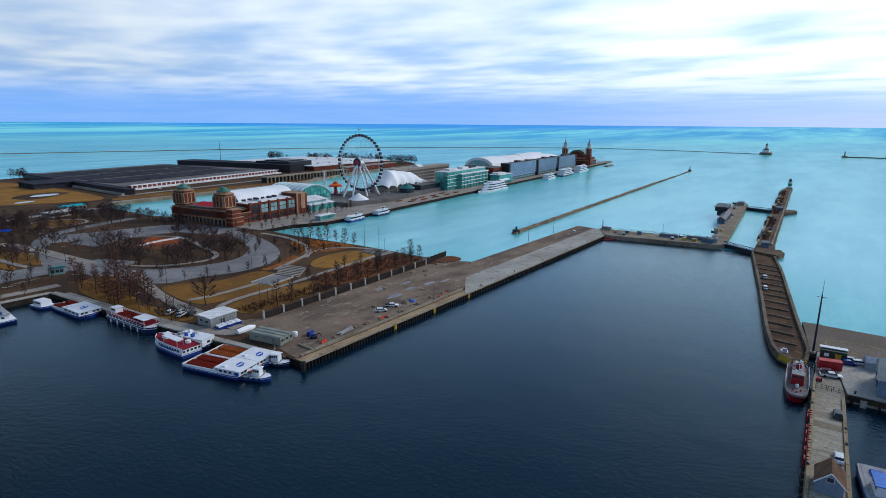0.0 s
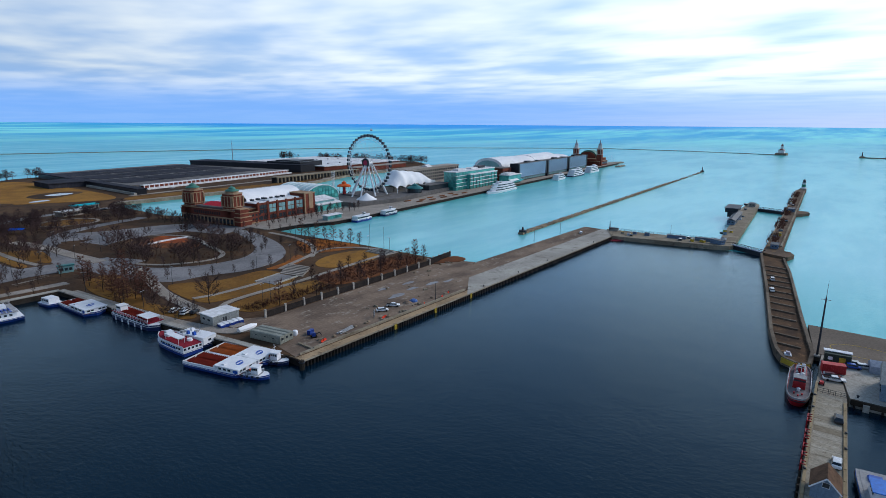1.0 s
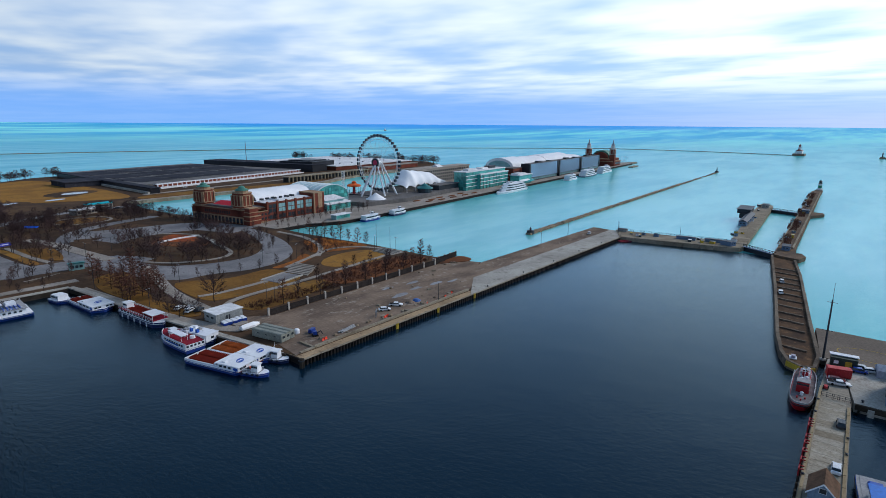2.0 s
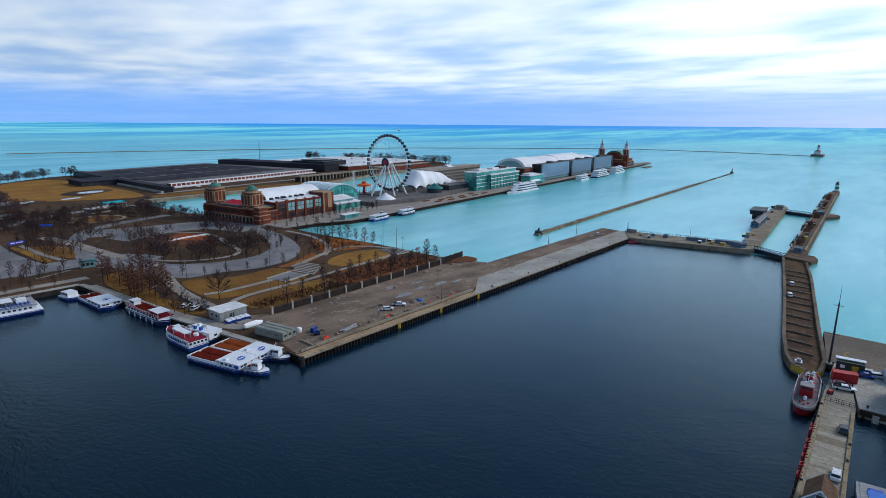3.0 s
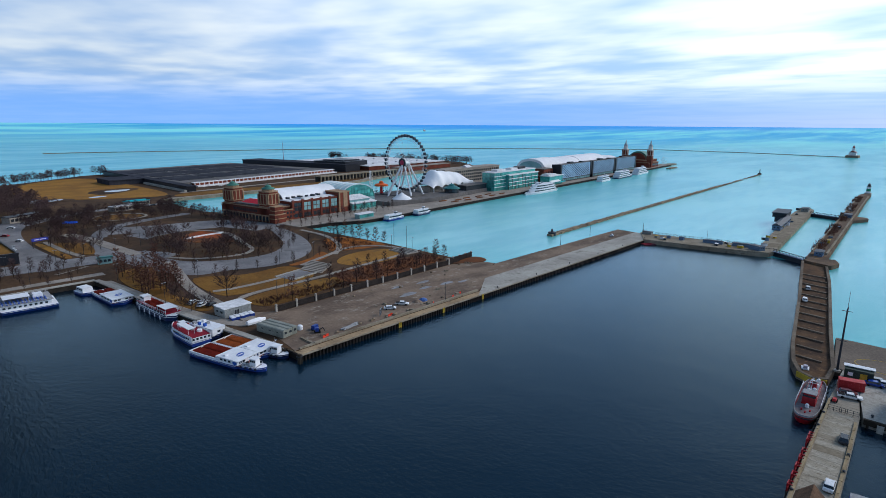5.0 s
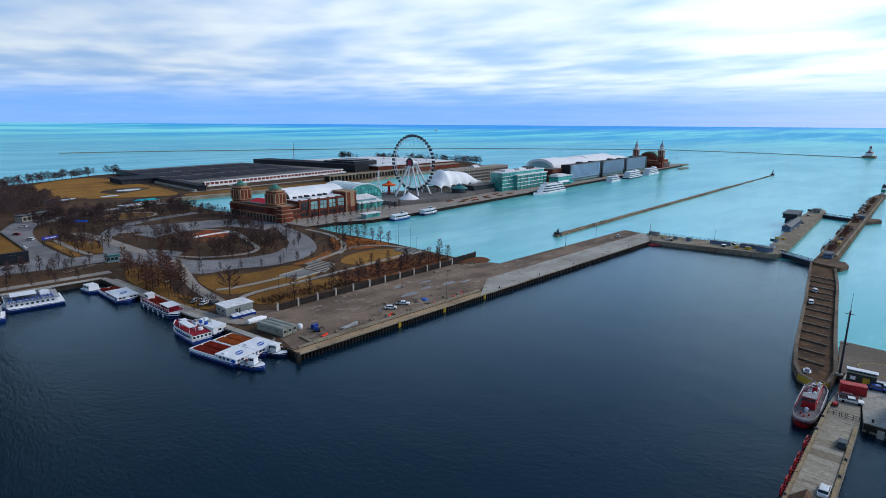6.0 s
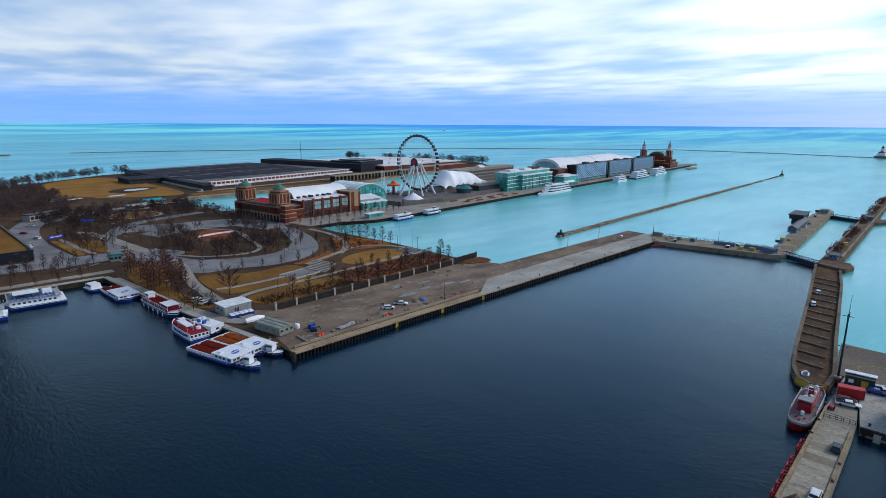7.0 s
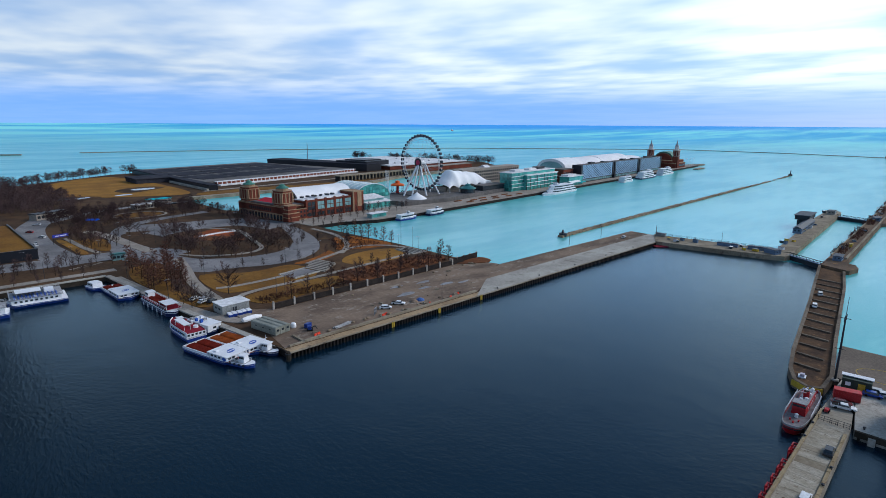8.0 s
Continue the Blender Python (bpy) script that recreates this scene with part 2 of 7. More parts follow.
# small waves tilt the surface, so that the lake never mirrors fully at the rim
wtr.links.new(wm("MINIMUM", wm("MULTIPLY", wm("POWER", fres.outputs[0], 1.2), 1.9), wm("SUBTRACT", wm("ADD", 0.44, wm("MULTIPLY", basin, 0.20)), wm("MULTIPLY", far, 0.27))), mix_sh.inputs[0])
wtr.links.new(body_sh.outputs[0], mix_sh.inputs[1])
wtr.links.new(gloss_sh.outputs[0], mix_sh.inputs[2])
wtr.links.new(mix_sh.outputs[0], wtr.nodes["Material Output"].inputs[0])
wtr.nodes.remove(wb)

concrete = surface("pale_concrete", (0.40, 0.38, 0.34), (0.30, 0.28, 0.25), 0.9, 0, 0.05, 1.5, (0.20, 0.18, 0.155))
old_concrete = surface("stained_concrete", (0.30, 0.26, 0.20), (0.20, 0.165, 0.12), 0.92, 0, 0.07, 1.2, (0.12, 0.095, 0.07))
dirt = surface("bare_dirt", (0.235, 0.172, 0.128), (0.125, 0.092, 0.072), 0.95, 0, 0.055, 0.9, (0.31, 0.265, 0.22), 0.6, 0.12, stretch=(0.7, 1.5, 1))
sand_edge = surface("sandy_gravel", (0.40, 0.29, 0.18), (0.28, 0.20, 0.125), 0.95, 0, 0.12, 1.6, (0.15, 0.11, 0.075), 0.5, 0.08)
steel_pile = surface("rusty_sheet_piling", (0.030, 0.024, 0.022), (0.016, 0.014, 0.014), 0.7, 0.2, 0.3, 2.0, (0.07, 0.035, 0.02))
timber_dark = surface("dark_wet_timber", (0.05, 0.04, 0.032), (0.03, 0.025, 0.02), 0.8, 0, 0.3, 2.0)
park_ground = surface("winter_park_soil", (0.098, 0.058, 0.034), (0.052, 0.034, 0.024), 0.95, 0, 0.03, 0.7, (0.11, 0.062, 0.03), 0.5, 0.1)
dry_lawn = surface("dry_winter_lawn", (0.225, 0.115, 0.028), (0.150, 0.073, 0.022), 0.95, 0, 0.05, 1.0, (0.13, 0.08, 0.035), 0.5, 0.06)
gold_lawn = surface("golden_dry_grass", (0.31, 0.158, 0.036), (0.225, 0.110, 0.030), 0.95, 0, 0.035, 1.0, (0.17, 0.095, 0.04), 0.5, 0.06)
rust_bed = surface("rust_red_planting", (0.190, 0.072, 0.028), (0.105, 0.046, 0.026), 0.95, 0, 0.08, 1.2, (0.07, 0.04, 0.03), 0.6, 0.2)
orange_bed = surface("orange_winter_grasses", (0.34, 0.115, 0.022), (0.20, 0.075, 0.026), 0.95, 0, 0.10, 1.2, (0.11, 0.055, 0.03), 0.6, 0.2)
asphalt = surface("worn_grey_asphalt", (0.245, 0.235, 0.24), (0.165, 0.16, 0.165), 0.9, 0, 0.06, 1.5, (0.115, 0.11, 0.115))
paving = surface("pale_paving", (0.33, 0.29, 0.255), (0.25, 0.22, 0.19), 0.9, 0, 0.08, 1.4)
white_paint = surface("white_painted_steel", (0.80, 0.80, 0.82), (0.70, 0.71, 0.74), 0.45, 0, 0.15, 1.0, None, 0.05, 0.02)
white_fabric = surface("white_tent_fabric", (0.82, 0.82, 0.84), (0.72, 0.73, 0.76), 0.7, 0, 0.06, 0.5, None, 0.05, 0.05, grain=(0.95, 1.02))
red_brick = surface("red_brickwork", (0.19, 0.055, 0.036), (0.125, 0.038, 0.028), 0.85, 0, 0.12, 2.5, None, 0.3, 0.03)
tan_stone = surface("tan_terracotta", (0.37, 0.25, 0.16), (0.28, 0.18, 0.11), 0.85, 0, 0.12, 2.0)
green_copper = surface("green_copper_roof", (0.075, 0.22, 0.17), (0.05, 0.15, 0.12), 0.6, 0.2, 0.2, 2.0)
dark_roof = surface("dark_flat_roof", (0.040, 0.042, 0.055), (0.026, 0.028, 0.038), 0.9, 0, 0.012, 0.4, (0.075, 0.075, 0.085))
grey_roof = surface("grey_gravel_roof", (0.17, 0.16, 0.155), (0.11, 0.105, 0.105), 0.9, 0, 0.02, 0.4)
dark_steel = plain("dark_painted_steel", (0.035, 0.04, 0.05), 0.5, 0.3)
grey_steel = plain("galvanised_steel", (0.30, 0.31, 0.33), 0.45, 0.6)
bark = surface("bare_bark", (0.050, 0.035, 0.028), (0.032, 0.023, 0.020), 0.95, 0, 0.5, 3.0)
twig = surface("bare_twigs", (0.098, 0.062, 0.060), (0.062, 0.042, 0.042), 0.95, 0, 0.1, 1.0, bump=0, vary=0.3)
cypress_twig = surface("russet_twigs", (0.135, 0.060, 0.042), (0.090, 0.044, 0.034), 0.95, 0, 0.1, 1.0, bump=0, vary=0.25)

# ---- water and ground ----
EYE_X, EYE_Y = -90.0, -137.0
lake_m = M()
radii = [r for r in [0.01] + [20.0 * 1.075 ** k for k in range(76)] if r < 4850] + [4850.0]
SEG = 144
rings = []
for r in radii:
    z = 0.0 if r < 2200 else 60.0 * ((r - 2200) / 2650) ** 2      # the lake runs on far beyond; the sheet bends up so its rim meets the camera's horizon
    rings.append([(EYE_X + r * math.cos(2 * math.pi * i / SEG), EYE_Y + r * math.sin(2 * math.pi * i / SEG), z) for i in range(SEG)])
lake_m.rings(rings[::-1], caps=False)
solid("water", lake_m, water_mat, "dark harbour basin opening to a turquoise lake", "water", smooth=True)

PIER = pose(190, 178, 0, 0, 0, 5.8)
PIER_TURN = 5.8


def pw(a, b):
    """Plan place from metres along the long pier and across it."""
    p = PIER @ Vector((a, b, 0))
    return p.x, p.y


def smooth_loop(pts, n=6):
    """A rounded closed outline through a few corners."""
    out, k = [], len(pts)
    for i in range(k):
        p0, p1, p2, p3 = (Vector(pts[(i + j - 1) % k]) for j in range(4))
        for s in range(n):
            t = s / n
            q = 0.5 * ((2 * p1) + (p2 - p0) * t + (2 * p0 - 5 * p1 + 4 * p2 - p3) * t * t + (3 * p1 - p0 - 3 * p2 + p3) * t ** 3)
            out.append((q.x, q.y))
    return out


def ribbon(pts, width, z0, z1, n=6):
    """A strip of road along a rounded line."""
    m, line = M(), []
    k = len(pts)
    for i in range(k - 1):
        p0, p1, p2, p3 = Vector(pts[max(i - 1, 0)]), Vector(pts[i]), Vector(pts[i + 1]), Vector(pts[min(i + 2, k - 1)])
        for s in range(n):
            t = s / n
            line.append(0.5 * ((2 * p1) + (p2 - p0) * t + (2 * p0 - 5 * p1 + 4 * p2 - p3) * t * t + (3 * p1 - p0 - 3 * p2 + p3) * t ** 3))
    line.append(Vector(pts[-1]))
    rs = []
    for i, p in enumerate(line):
        d = (line[min(i + 1, len(line) - 1)] - line[max(i - 1, 0)]).normalized()
        s = Vector((-d.y, d.x)) * width / 2
        rs.append([(p.x - s.x, p.y - s.y, z0), (p.x + s.x, p.y + s.y, z0), (p.x + s.x, p.y + s.y, z1), (p.x - s.x, p.y - s.y, z1)])
    return m.rings(rs)


def ellipse(cx, cy, rx, ry, n=40, turn=0.0):
    c, s = math.cos(radians(turn)), math.sin(radians(turn))
    return [(cx + rx * math.cos(a) * c - ry * math.sin(a) * s, cy + rx * math.cos(a) * s + ry * math.sin(a) * c) for a in (2 * math.pi * i / n for i in range(n))]


ground = M()
ground.prism([(1, 4), (128, 4), (134, 30), (128, 52), (127, 105), (122, 160), (122, 168), (122, 262), (104, 300), (103, 352), (106, 384), (108, 392), (142, 392), (152, 690), (156, 712), (120, 704), (55, 652), (-15, 606), (-420, 560), (-420, 138), (-18, 138), (-15, 120), (-12, 80), (-6, 40), (-2, 16), (0, 8)], -2.0, 2.15)
solid("ground", ground, park_ground, "brown winter park ground along the harbour", "ground")
patch_m = M().prism([(0.6, 4.4), (90, 4.4), (100, 9), (128, 27), (134, 30), (128, 44), (18, 41), (10, 47), (6, 40)], 2.0, 2.24)
solid("dirt_lot", patch_m, dirt, "bare rutted dirt lot beside the basin", "ground")
solid("lot_verge", M().prism(smooth_loop([(118, 44), (136, 46), (137, 38), (131, 36), (124, 40)]), 2.1, 2.5), rust_bed, "scrubby brown strip at the lot's end", "grass")
apron = M().prism([(0.4, 0.5), (92, 0.5), (92, 4.4), (0.4, 4.4)], -2, 2.05)
apron.prism([(0.4, 4.4), (2, 4.4), (2, 16), (-1, 16)], -2, 2.0)
solid("quay_apron", apron, sand_edge, "sandy gravel apron along the quay edge", "pavement")
slab = M().prism([(86, 0.5), (262, 0.5), (266, 12), (266, 15), (108, 15), (92, 4.4)], -2, 2.28)
solid("pavement_slab", slab, concrete, "pale concrete quay apron", "pavement")
road_m = M().prism([(108, 15), (266, 15), (268, 28), (134, 29), (128, 27)], -2, 2.22)
solid("quay_road", road_m, dirt, "rutted brown track along the quay", "road")
low_wall = M().box(8, 90, 4.3, 5.0, 2.0, 3.0)
low_wall.box(2.4, 8.2, 4.3, 5.0, 2.0, 2.7).box(7.4, 8.2, 5.0, 12, 2.0, 2.7)
solid("wall_quay", low_wall, old_concrete, "low stained concrete wall on the quay", "wall")
backing = M().box(-0.2, 262, 0.35, 0.6, -2, 1.95)
backing.box(-0.2, 0.3, 0.3, 9, -2, 1.95)
quay_wall = solid("wall_basin", backing, steel_pile, "dark rusty steel sheet-pile quay wall", "wall")
west_m = M()
for (x0, y0), (x1, y1) in (((-420, 137.6), (-18.2, 137.6)), ((-18.4, 137.6), (-15.4, 120)), ((-15.4, 120), (-12.4, 80)), ((-12.4, 80), (-6.4, 40)), ((-6.4, 40), (-2.4, 16)), ((-2.4, 16), (-0.4, 8))):
    west_m.bar((x0, y0, 0.1), (x1, y1, 0.1), 0.9, 3.9)
solid("wall_west", west_m, timber_dark, "dark timber-faced quay wall", "wall")
cap_m = M()
for (x0, y0), (x1, y1) in (((-420, 138.6), (-18.2, 138.6)), ((-17.8, 138), (-14.8, 120)), ((-14.8, 120), (-11.8, 80)), ((-11.8, 80), (-5.8, 40)), ((-5.8, 40), (-1.8, 16))):
    cap_m.bar((x0, y0, 2.15), (x1, y1, 2.15), 2.4, 0.5)
solid("quay_coping", cap_m, concrete, "pale concrete coping along the west quay", "kerb")

# park: drives, paths, lawns and beds on the ground sheet
zr = 2.2
drive = M()
oo = smooth_loop([(15, 117.5), (32, 112.5), (52, 106), (74, 112), (91, 131), (104, 165), (108, 205), (88, 236), (56, 246), (24, 236), (4, 205), (3, 155)])
ii = smooth_loop([(24, 147), (34, 137), (49, 130.5), (66, 131.5), (82, 146.5), (93, 172), (101, 203), (86, 222), (60, 228), (34, 220), (22, 198), (19.5, 170)])
drive.rings([[(x, y, zz) for x, y in ring] for ring, zz in ((ii, 2.1), (ii, zr), (oo, zr), (oo, 2.1))], caps=False)
solid("road_circle", drive, asphalt, "worn grey asphalt circle drive", "road")
for k, (pts, w, nm) in enumerate((([(-420, 190), (-250, 190), (-140, 189), (-75, 188), (-25, 183), (10, 178), (20, 160)], 20, "road_west"), ([(-22, 172), (-28, 205), (-30, 250), (-25, 300), (-10, 345)], 17, "road_north"), ([(0, 180), (5, 215), (20, 262), (45, 285), (90, 300)], 9, "road_inner"),
                   ([(20, 262), (52, 250), (88, 240), (104, 200)], 26, "road_plaza"), ([(-25, 310), (20, 352), (62, 368), (104, 368)], 9, "road_ramp"))):
    solid(nm, ribbon(pts, w, 2.1, zr + 0.006 + 0.006 * k), asphalt, "worn grey asphalt drive through the park", "road")
for k, (pts, w, nm) in enumerate((([(6, 50), (16, 68), (52, 71), (80, 74), (126, 79)], 2.6, "path_south"), ([(11, 84), (18.6, 82), (34, 82), (47, 83.4)], 2.6, "path_lawn"), ([(5, 41), (5, 70), (7, 98), (13, 125), (18, 150)], 5, "path_west"),
                   ([(-16, 132), (-12, 96), (-7, 62), (0, 40), (8, 36)], 5, "path_quay"), ([(62, 96), (82, 104), (104, 112), (118, 104), (124, 90)], 2.6, "path_east"), ([(-420, 146), (-250, 146), (-140, 146.5), (-80, 147), (-45, 147.5), (-12, 148)], 5, "path_promenade"),
                   ([(22, 160), (32, 146), (50, 139), (62, 146), (67, 164), (75, 204), (62, 228)], 2.4, "path_garden"), ([(88, 104), (104, 122), (114, 150), (114, 178)], 3, "path_shore"), ([(-9, 194), (-12, 214), (-14, 250)], 3.0, "path_wedge"), ([(13, 178), (10, 205), (7, 238), (1, 268)], 7, "path_boulevard"), ([(28, 318), (34, 306), (48, 302), (62, 308), (64, 322), (54, 332), (38, 332), (28, 320)], 2.2, "path_loop"))):
    solid(nm, ribbon(pts, w, 2.1, zr + 0.15 + 0.006 * k), paving, "pale paved footpath in the park", "path")
beds = ((smooth_loop([(14, 110), (34, 100), (56, 99), (54, 74), (20, 72), (10, 80)]), dry_lawn, "dry winter lawn with thin ochre grass"),
        (smooth_loop([(18, 66), (56, 68), (60, 58), (30, 50), (16, 52)]), dry_lawn, "dry winter lawn beside the fence"),
        (ellipse(98, 86, 21, 13, 36, 8), gold_lawn, "oval golden dry-grass lawn"),
        (smooth_loop([(64, 70), (90, 72), (116, 70), (124, 60), (110, 52), (64, 52)]), rust_bed, "rust-brown winter planting bed"),
        (smooth_loop([(92, 112), (99, 126), (108, 142), (119, 140), (123, 122), (124, 104), (112, 103)]), orange_bed, "rust-orange planting bed by the shore"),
        (smooth_loop([(44, 204), (66, 222), (72, 202), (66, 176), (54, 178)]), rust_bed, "rust-red garden bed inside the drive"),
        (smooth_loop([(58, 101), (72, 105), (86, 114), (84, 104), (74, 98), (62, 97)]), orange_bed, "orange planting bed by the drive"),
        (smooth_loop([(-11, 124), (-5, 146), (8, 146), (2, 118), (-2, 96), (-8, 94)]), dry_lawn, "brown lawn under russet trees"),
        (smooth_loop([(-10, 92), (-3, 92), (2, 66), (-4, 64)]), dry_lawn, "brown lawn beside the quay"),
        (smooth_loop([(-16, 240), (-10, 206), (-2, 198), (2, 232)]), dry_lawn, "wedge of ochre lawn between roads"),
        (smooth_loop([(-13, 197), (-14.5, 222), (-16.5, 246), (-19.5, 246), (-18.5, 222), (-17, 197)]), gold_lawn, "narrow yellow verge beside the road"),
        (smooth_loop([(10, 200), (18, 186), (30, 200), (28, 230), (14, 240)]), park_ground, "brown soil under bare trees"),
        (smooth_loop([(30, 600), (95, 668), (122, 620), (128, 440), (84, 432), (25, 480)], 8), gold_lawn, "wide golden winter meadow on the headland"),
        (smooth_loop([(146, 400), (330, 416), (336, 424), (150, 430)]), dry_lawn, "strip of dry lawn along the channel"),
        (smooth_loop([(40, 296), (92, 318), (96, 340), (50, 345), (14, 320)]), park_ground, "brown grove floor"), (ellipse(46, 317, 16, 12, 30), dry_lawn, "ochre lawn inside a loop path"), (smooth_loop([(80, 470), (104, 482), (122, 500), (112, 518), (86, 512), (72, 492)]), park_ground, "brown wet hollow in the meadow"), (smooth_loop([(8, 446), (30, 440), (52, 452), (40, 466), (16, 462)]), park_ground, "brown wet hollow in the meadow"))
for i, (poly, material, text) in enumerate(beds):
    solid("lawn" if material not in (rust_bed, orange_bed) else "planting_bed", M().prism(poly, 2.1, zr + 0.04 + 0.007 * i), material, text, "lawn")
solid("planting_bed", M().prism(smooth_loop([(52, 207), (64, 219), (70, 204), (66, 192), (56, 196)]), 2.1, 2.36), surface("scarlet_winter_stems", (0.36, 0.085, 0.022), (0.20, 0.055, 0.025), 0.95, 0, 0.15, 1.4, bump=0.6, dist=0.2), "vivid rust-red winter stems in a garden bed", "planting")
melt = plain("meltwater_puddle", (0.30, 0.36, 0.42), 0.08)
for cx, cy, rx, ry in ((100, 496, 13, 8), (71, 455, 9, 4), (29, 452, 15, 5), (22, 462, 8, 3)):
    solid("pond", M().prism(ellipse(cx, cy, rx, ry, 28, 20), 2.1, 2.48), melt, "shallow pale pond in the meadow", "pond")
puddle_m = surface("wet_patch", (0.20, 0.20, 0.215), (0.12, 0.115, 0.12), 0.35, 0, 0.2, 1.2)
rnd = random.Random(5)
for cx, cy, rx, ry in ((66, 22, 5, 2.0), (78, 24, 4, 1.6), (90, 22, 4.5, 1.6), (84, 31, 5, 1.4), (70, 33, 4, 1.2), (97, 19, 3.5, 1.3)):
    solid("puddle", M().prism(smooth_loop([(cx + rx * (0.6 + 0.5 * rnd.random()) * math.cos(a), cy + ry * (0.6 + 0.5 * rnd.random()) * math.sin(a)) for a in (i * 0.785 for i in range(8))], 3), 2.2, 2.252), puddle_m, "wet grey puddle in the dirt lot", "puddle")

# piers, jetty, lock walls, service quay
deck = M().prism([pw(-70, 16), pw(-46, 14), pw(-22, 2), pw(0, 0), pw(742, 0), pw(742, 90), pw(-72, 92)], -2, 2.5)
solid("pier_deck", deck, paving, "long paved pier deck in the lake", "pier")
# pier edge wall; its shade under the deck is painted as dark colour
edge = M()
for a0, b0, a1, b1 in ((-70, 15.6, -46, 13.6), (-46, 13.6, -22, 1.6), (-22, 1.6, 0, -0.4), (0, -0.4, 742, -0.4)):
    edge.bar((*pw(a0, b0), 0.3), (*pw(a1, b1), 0.3), 0.8, 3.8)
solid("wall_pier", edge, steel_pile, "edge wall of the long pier, its shade painted as dark colour", "wall")
upper = M()
upper.prism([pw(40, 34), pw(86, 24), pw(186, 30), pw(186, 88), pw(40, 88)], 2.5, 6.0)
solid("pier_terrace", upper, grey_roof, "raised paved terrace on the pier", "terrace")
tail = M().prism([pw(742, 4), pw(790, 2), pw(796, 10), pw(742, 30)], -2, 1.9).prism([pw(668, -22), pw(706, -22), pw(706, -14), pw(668, -14)], -1, 1.4)
solid("pier_tail", tail, old_concrete, "low concrete landing at the pier's end", "pier")

jet = M()
jet.prism([(246, 0.4), (251.5, -32), (257, -60), (260, -66), (268, -68), (277, -62), (276, -50), (272, -30), (268, 0), (268, 12)], -2, 2.6)
solid("jetty", jet, old_concrete, "stained concrete jetty closing the basin", "pier")
lp = M()
lp.prism([(252, -84), (182, -96.6), (118, -107.3), (102, -110.8), (94, -113.8), (91.5, -117.5), (93, -121), (104, -121), (139, -114.8), (212, -102.8), (246, -96)], -2, 1.6)
solid("lock_pier_fill", lp, surface("rust_brown_fill", (0.115, 0.068, 0.04), (0.06, 0.04, 0.03), 0.95, 0, 0.12, 1.0, (0.17, 0.10, 0.055), 0.5, 0.1), "rust-brown gravel fill inside the lock pier", "pier")
rimpts = ((252, -84), (182, -96.6), (118, -107.3), (102, -110.8), (94.4, -113.8), (91.9, -117.5), (93.4, -120.6), (104, -120.6), (139, -114.4), (212, -102.4), (246, -95.6))
rim_m = M()
dark_conc = surface("dark_weathered_concrete", (0.19, 0.155, 0.12), (0.11, 0.088, 0.07), 0.92, 0, 0.09, 1.2, (0.07, 0.055, 0.045))
for (x0, y0), (x1, y1) in zip(rimpts[:-1], rimpts[1:]):
    rim_m.bar((x0, y0, 0.4), (x1, y1, 0.4), 1.1, 4.4)
solid("wall_lock_pier", rim_m, dark_conc, "weathered concrete rim wall of the lock pier", "wall")
cross = M().box(-0.35, 0.35, -0.5, 0.5, -0.4, 0.4).mesh("tie_wall", dark_conc)
ties = thing("tie_walls", (0, 0, 1.7), 0, "row of low cross walls inside the lock pier", "wall", kind="structure")
for i in range(13):
    x = 108 + 9.6 * i
    w = 4.6 + 0.02 * (x - 108)
    piece("tie_wall", cross, ties, x, -113.6 + 0.165 * (x - 108), 0, -8, (1, 2 * w - 2, 1))
lock_e = M().prism([(253, -84), (248, -96), (280, -91.5), (452, -81), (612, -71), (640, -70), (650, -64), (625, -61), (510, -68.5), (278, -82.7)], -2, 2.8)
lock_e.prism([(251, -97), (260, -99), (268, -96), (267, -91), (250, -95)], -2, 2.2).prism([(428, -82), (446, -90), (454, -88), (454, -80)], -2, 2.2)
solid("lock_wall_east", lock_e, surface("brown_concrete", (0.17, 0.12, 0.085), (0.10, 0.072, 0.055), 0.92, 0, 0.06, 1.2, (0.22, 0.13, 0.065)), "brown weathered lock wall running into the lake", "pier")
lock_w = M().prism([(270, -58), (272, -67.5), (276, -66.6), (450, -52), (468, -50), (480, -44), (465, -40), (424, -42)], -2, 2.9)
solid("lock_wall_west", lock_w, old_concrete, "pale brown concrete lock wall", "pier")
rail_m = M().bar((276, -90.5, 3.2), (610, -70.6, 3.2), 0.9, 0.9)
rail_m.bar((280, -83, 3.2), (612, -63, 3.2), 0.7, 0.8)
solid("wall_lock_east", rail_m, old_concrete, "low parapet along the lock wall", "wall")


def quay_n(x):
    """Harbour edge of the service quay, which runs at a slight angle."""
    return -123.4 - 0.036 * (72 - x)


def quay_s(x):
    """Station edge of the service quay."""
    return -130.8 - 0.045 * (74 - x)


qr = M()
qr.prism([(-220, quay_n(-220)), (-220, quay_s(-220)), (20, quay_s(20)), (74, quay_s(74)), (94, -128), (94, -123.4), (72, -123.4)], -2, 2.4)
solid("quay", qr, surface("patched_concrete", (0.30, 0.265, 0.215), (0.22, 0.19, 0.15), 0.92, 0, 0.10, 1.3, (0.15, 0.12, 0.09), stretch=(1.6, 0.5, 1)), "patched concrete service quay", "pier")
yard = M().prism([(74.5, -131.4), (74.5, -260), (104, -260), (104, -123), (94, -123), (94, -128)], -0.4, 2.42)
solid("yard", yard, concrete, "pale concrete boat-station yard", "pavement")
yard2 = M().prism([(104, -123), (104, -260), (133, -260), (133, -116.8), (104, -121)], -2, 2.5)
solid("landing", yard2, surface("brown_asphalt", (0.19, 0.155, 0.125), (0.14, 0.115, 0.095), 0.92, 0, 0.05, 1.2), "brown asphalt landing pad by the lake", "pavement")
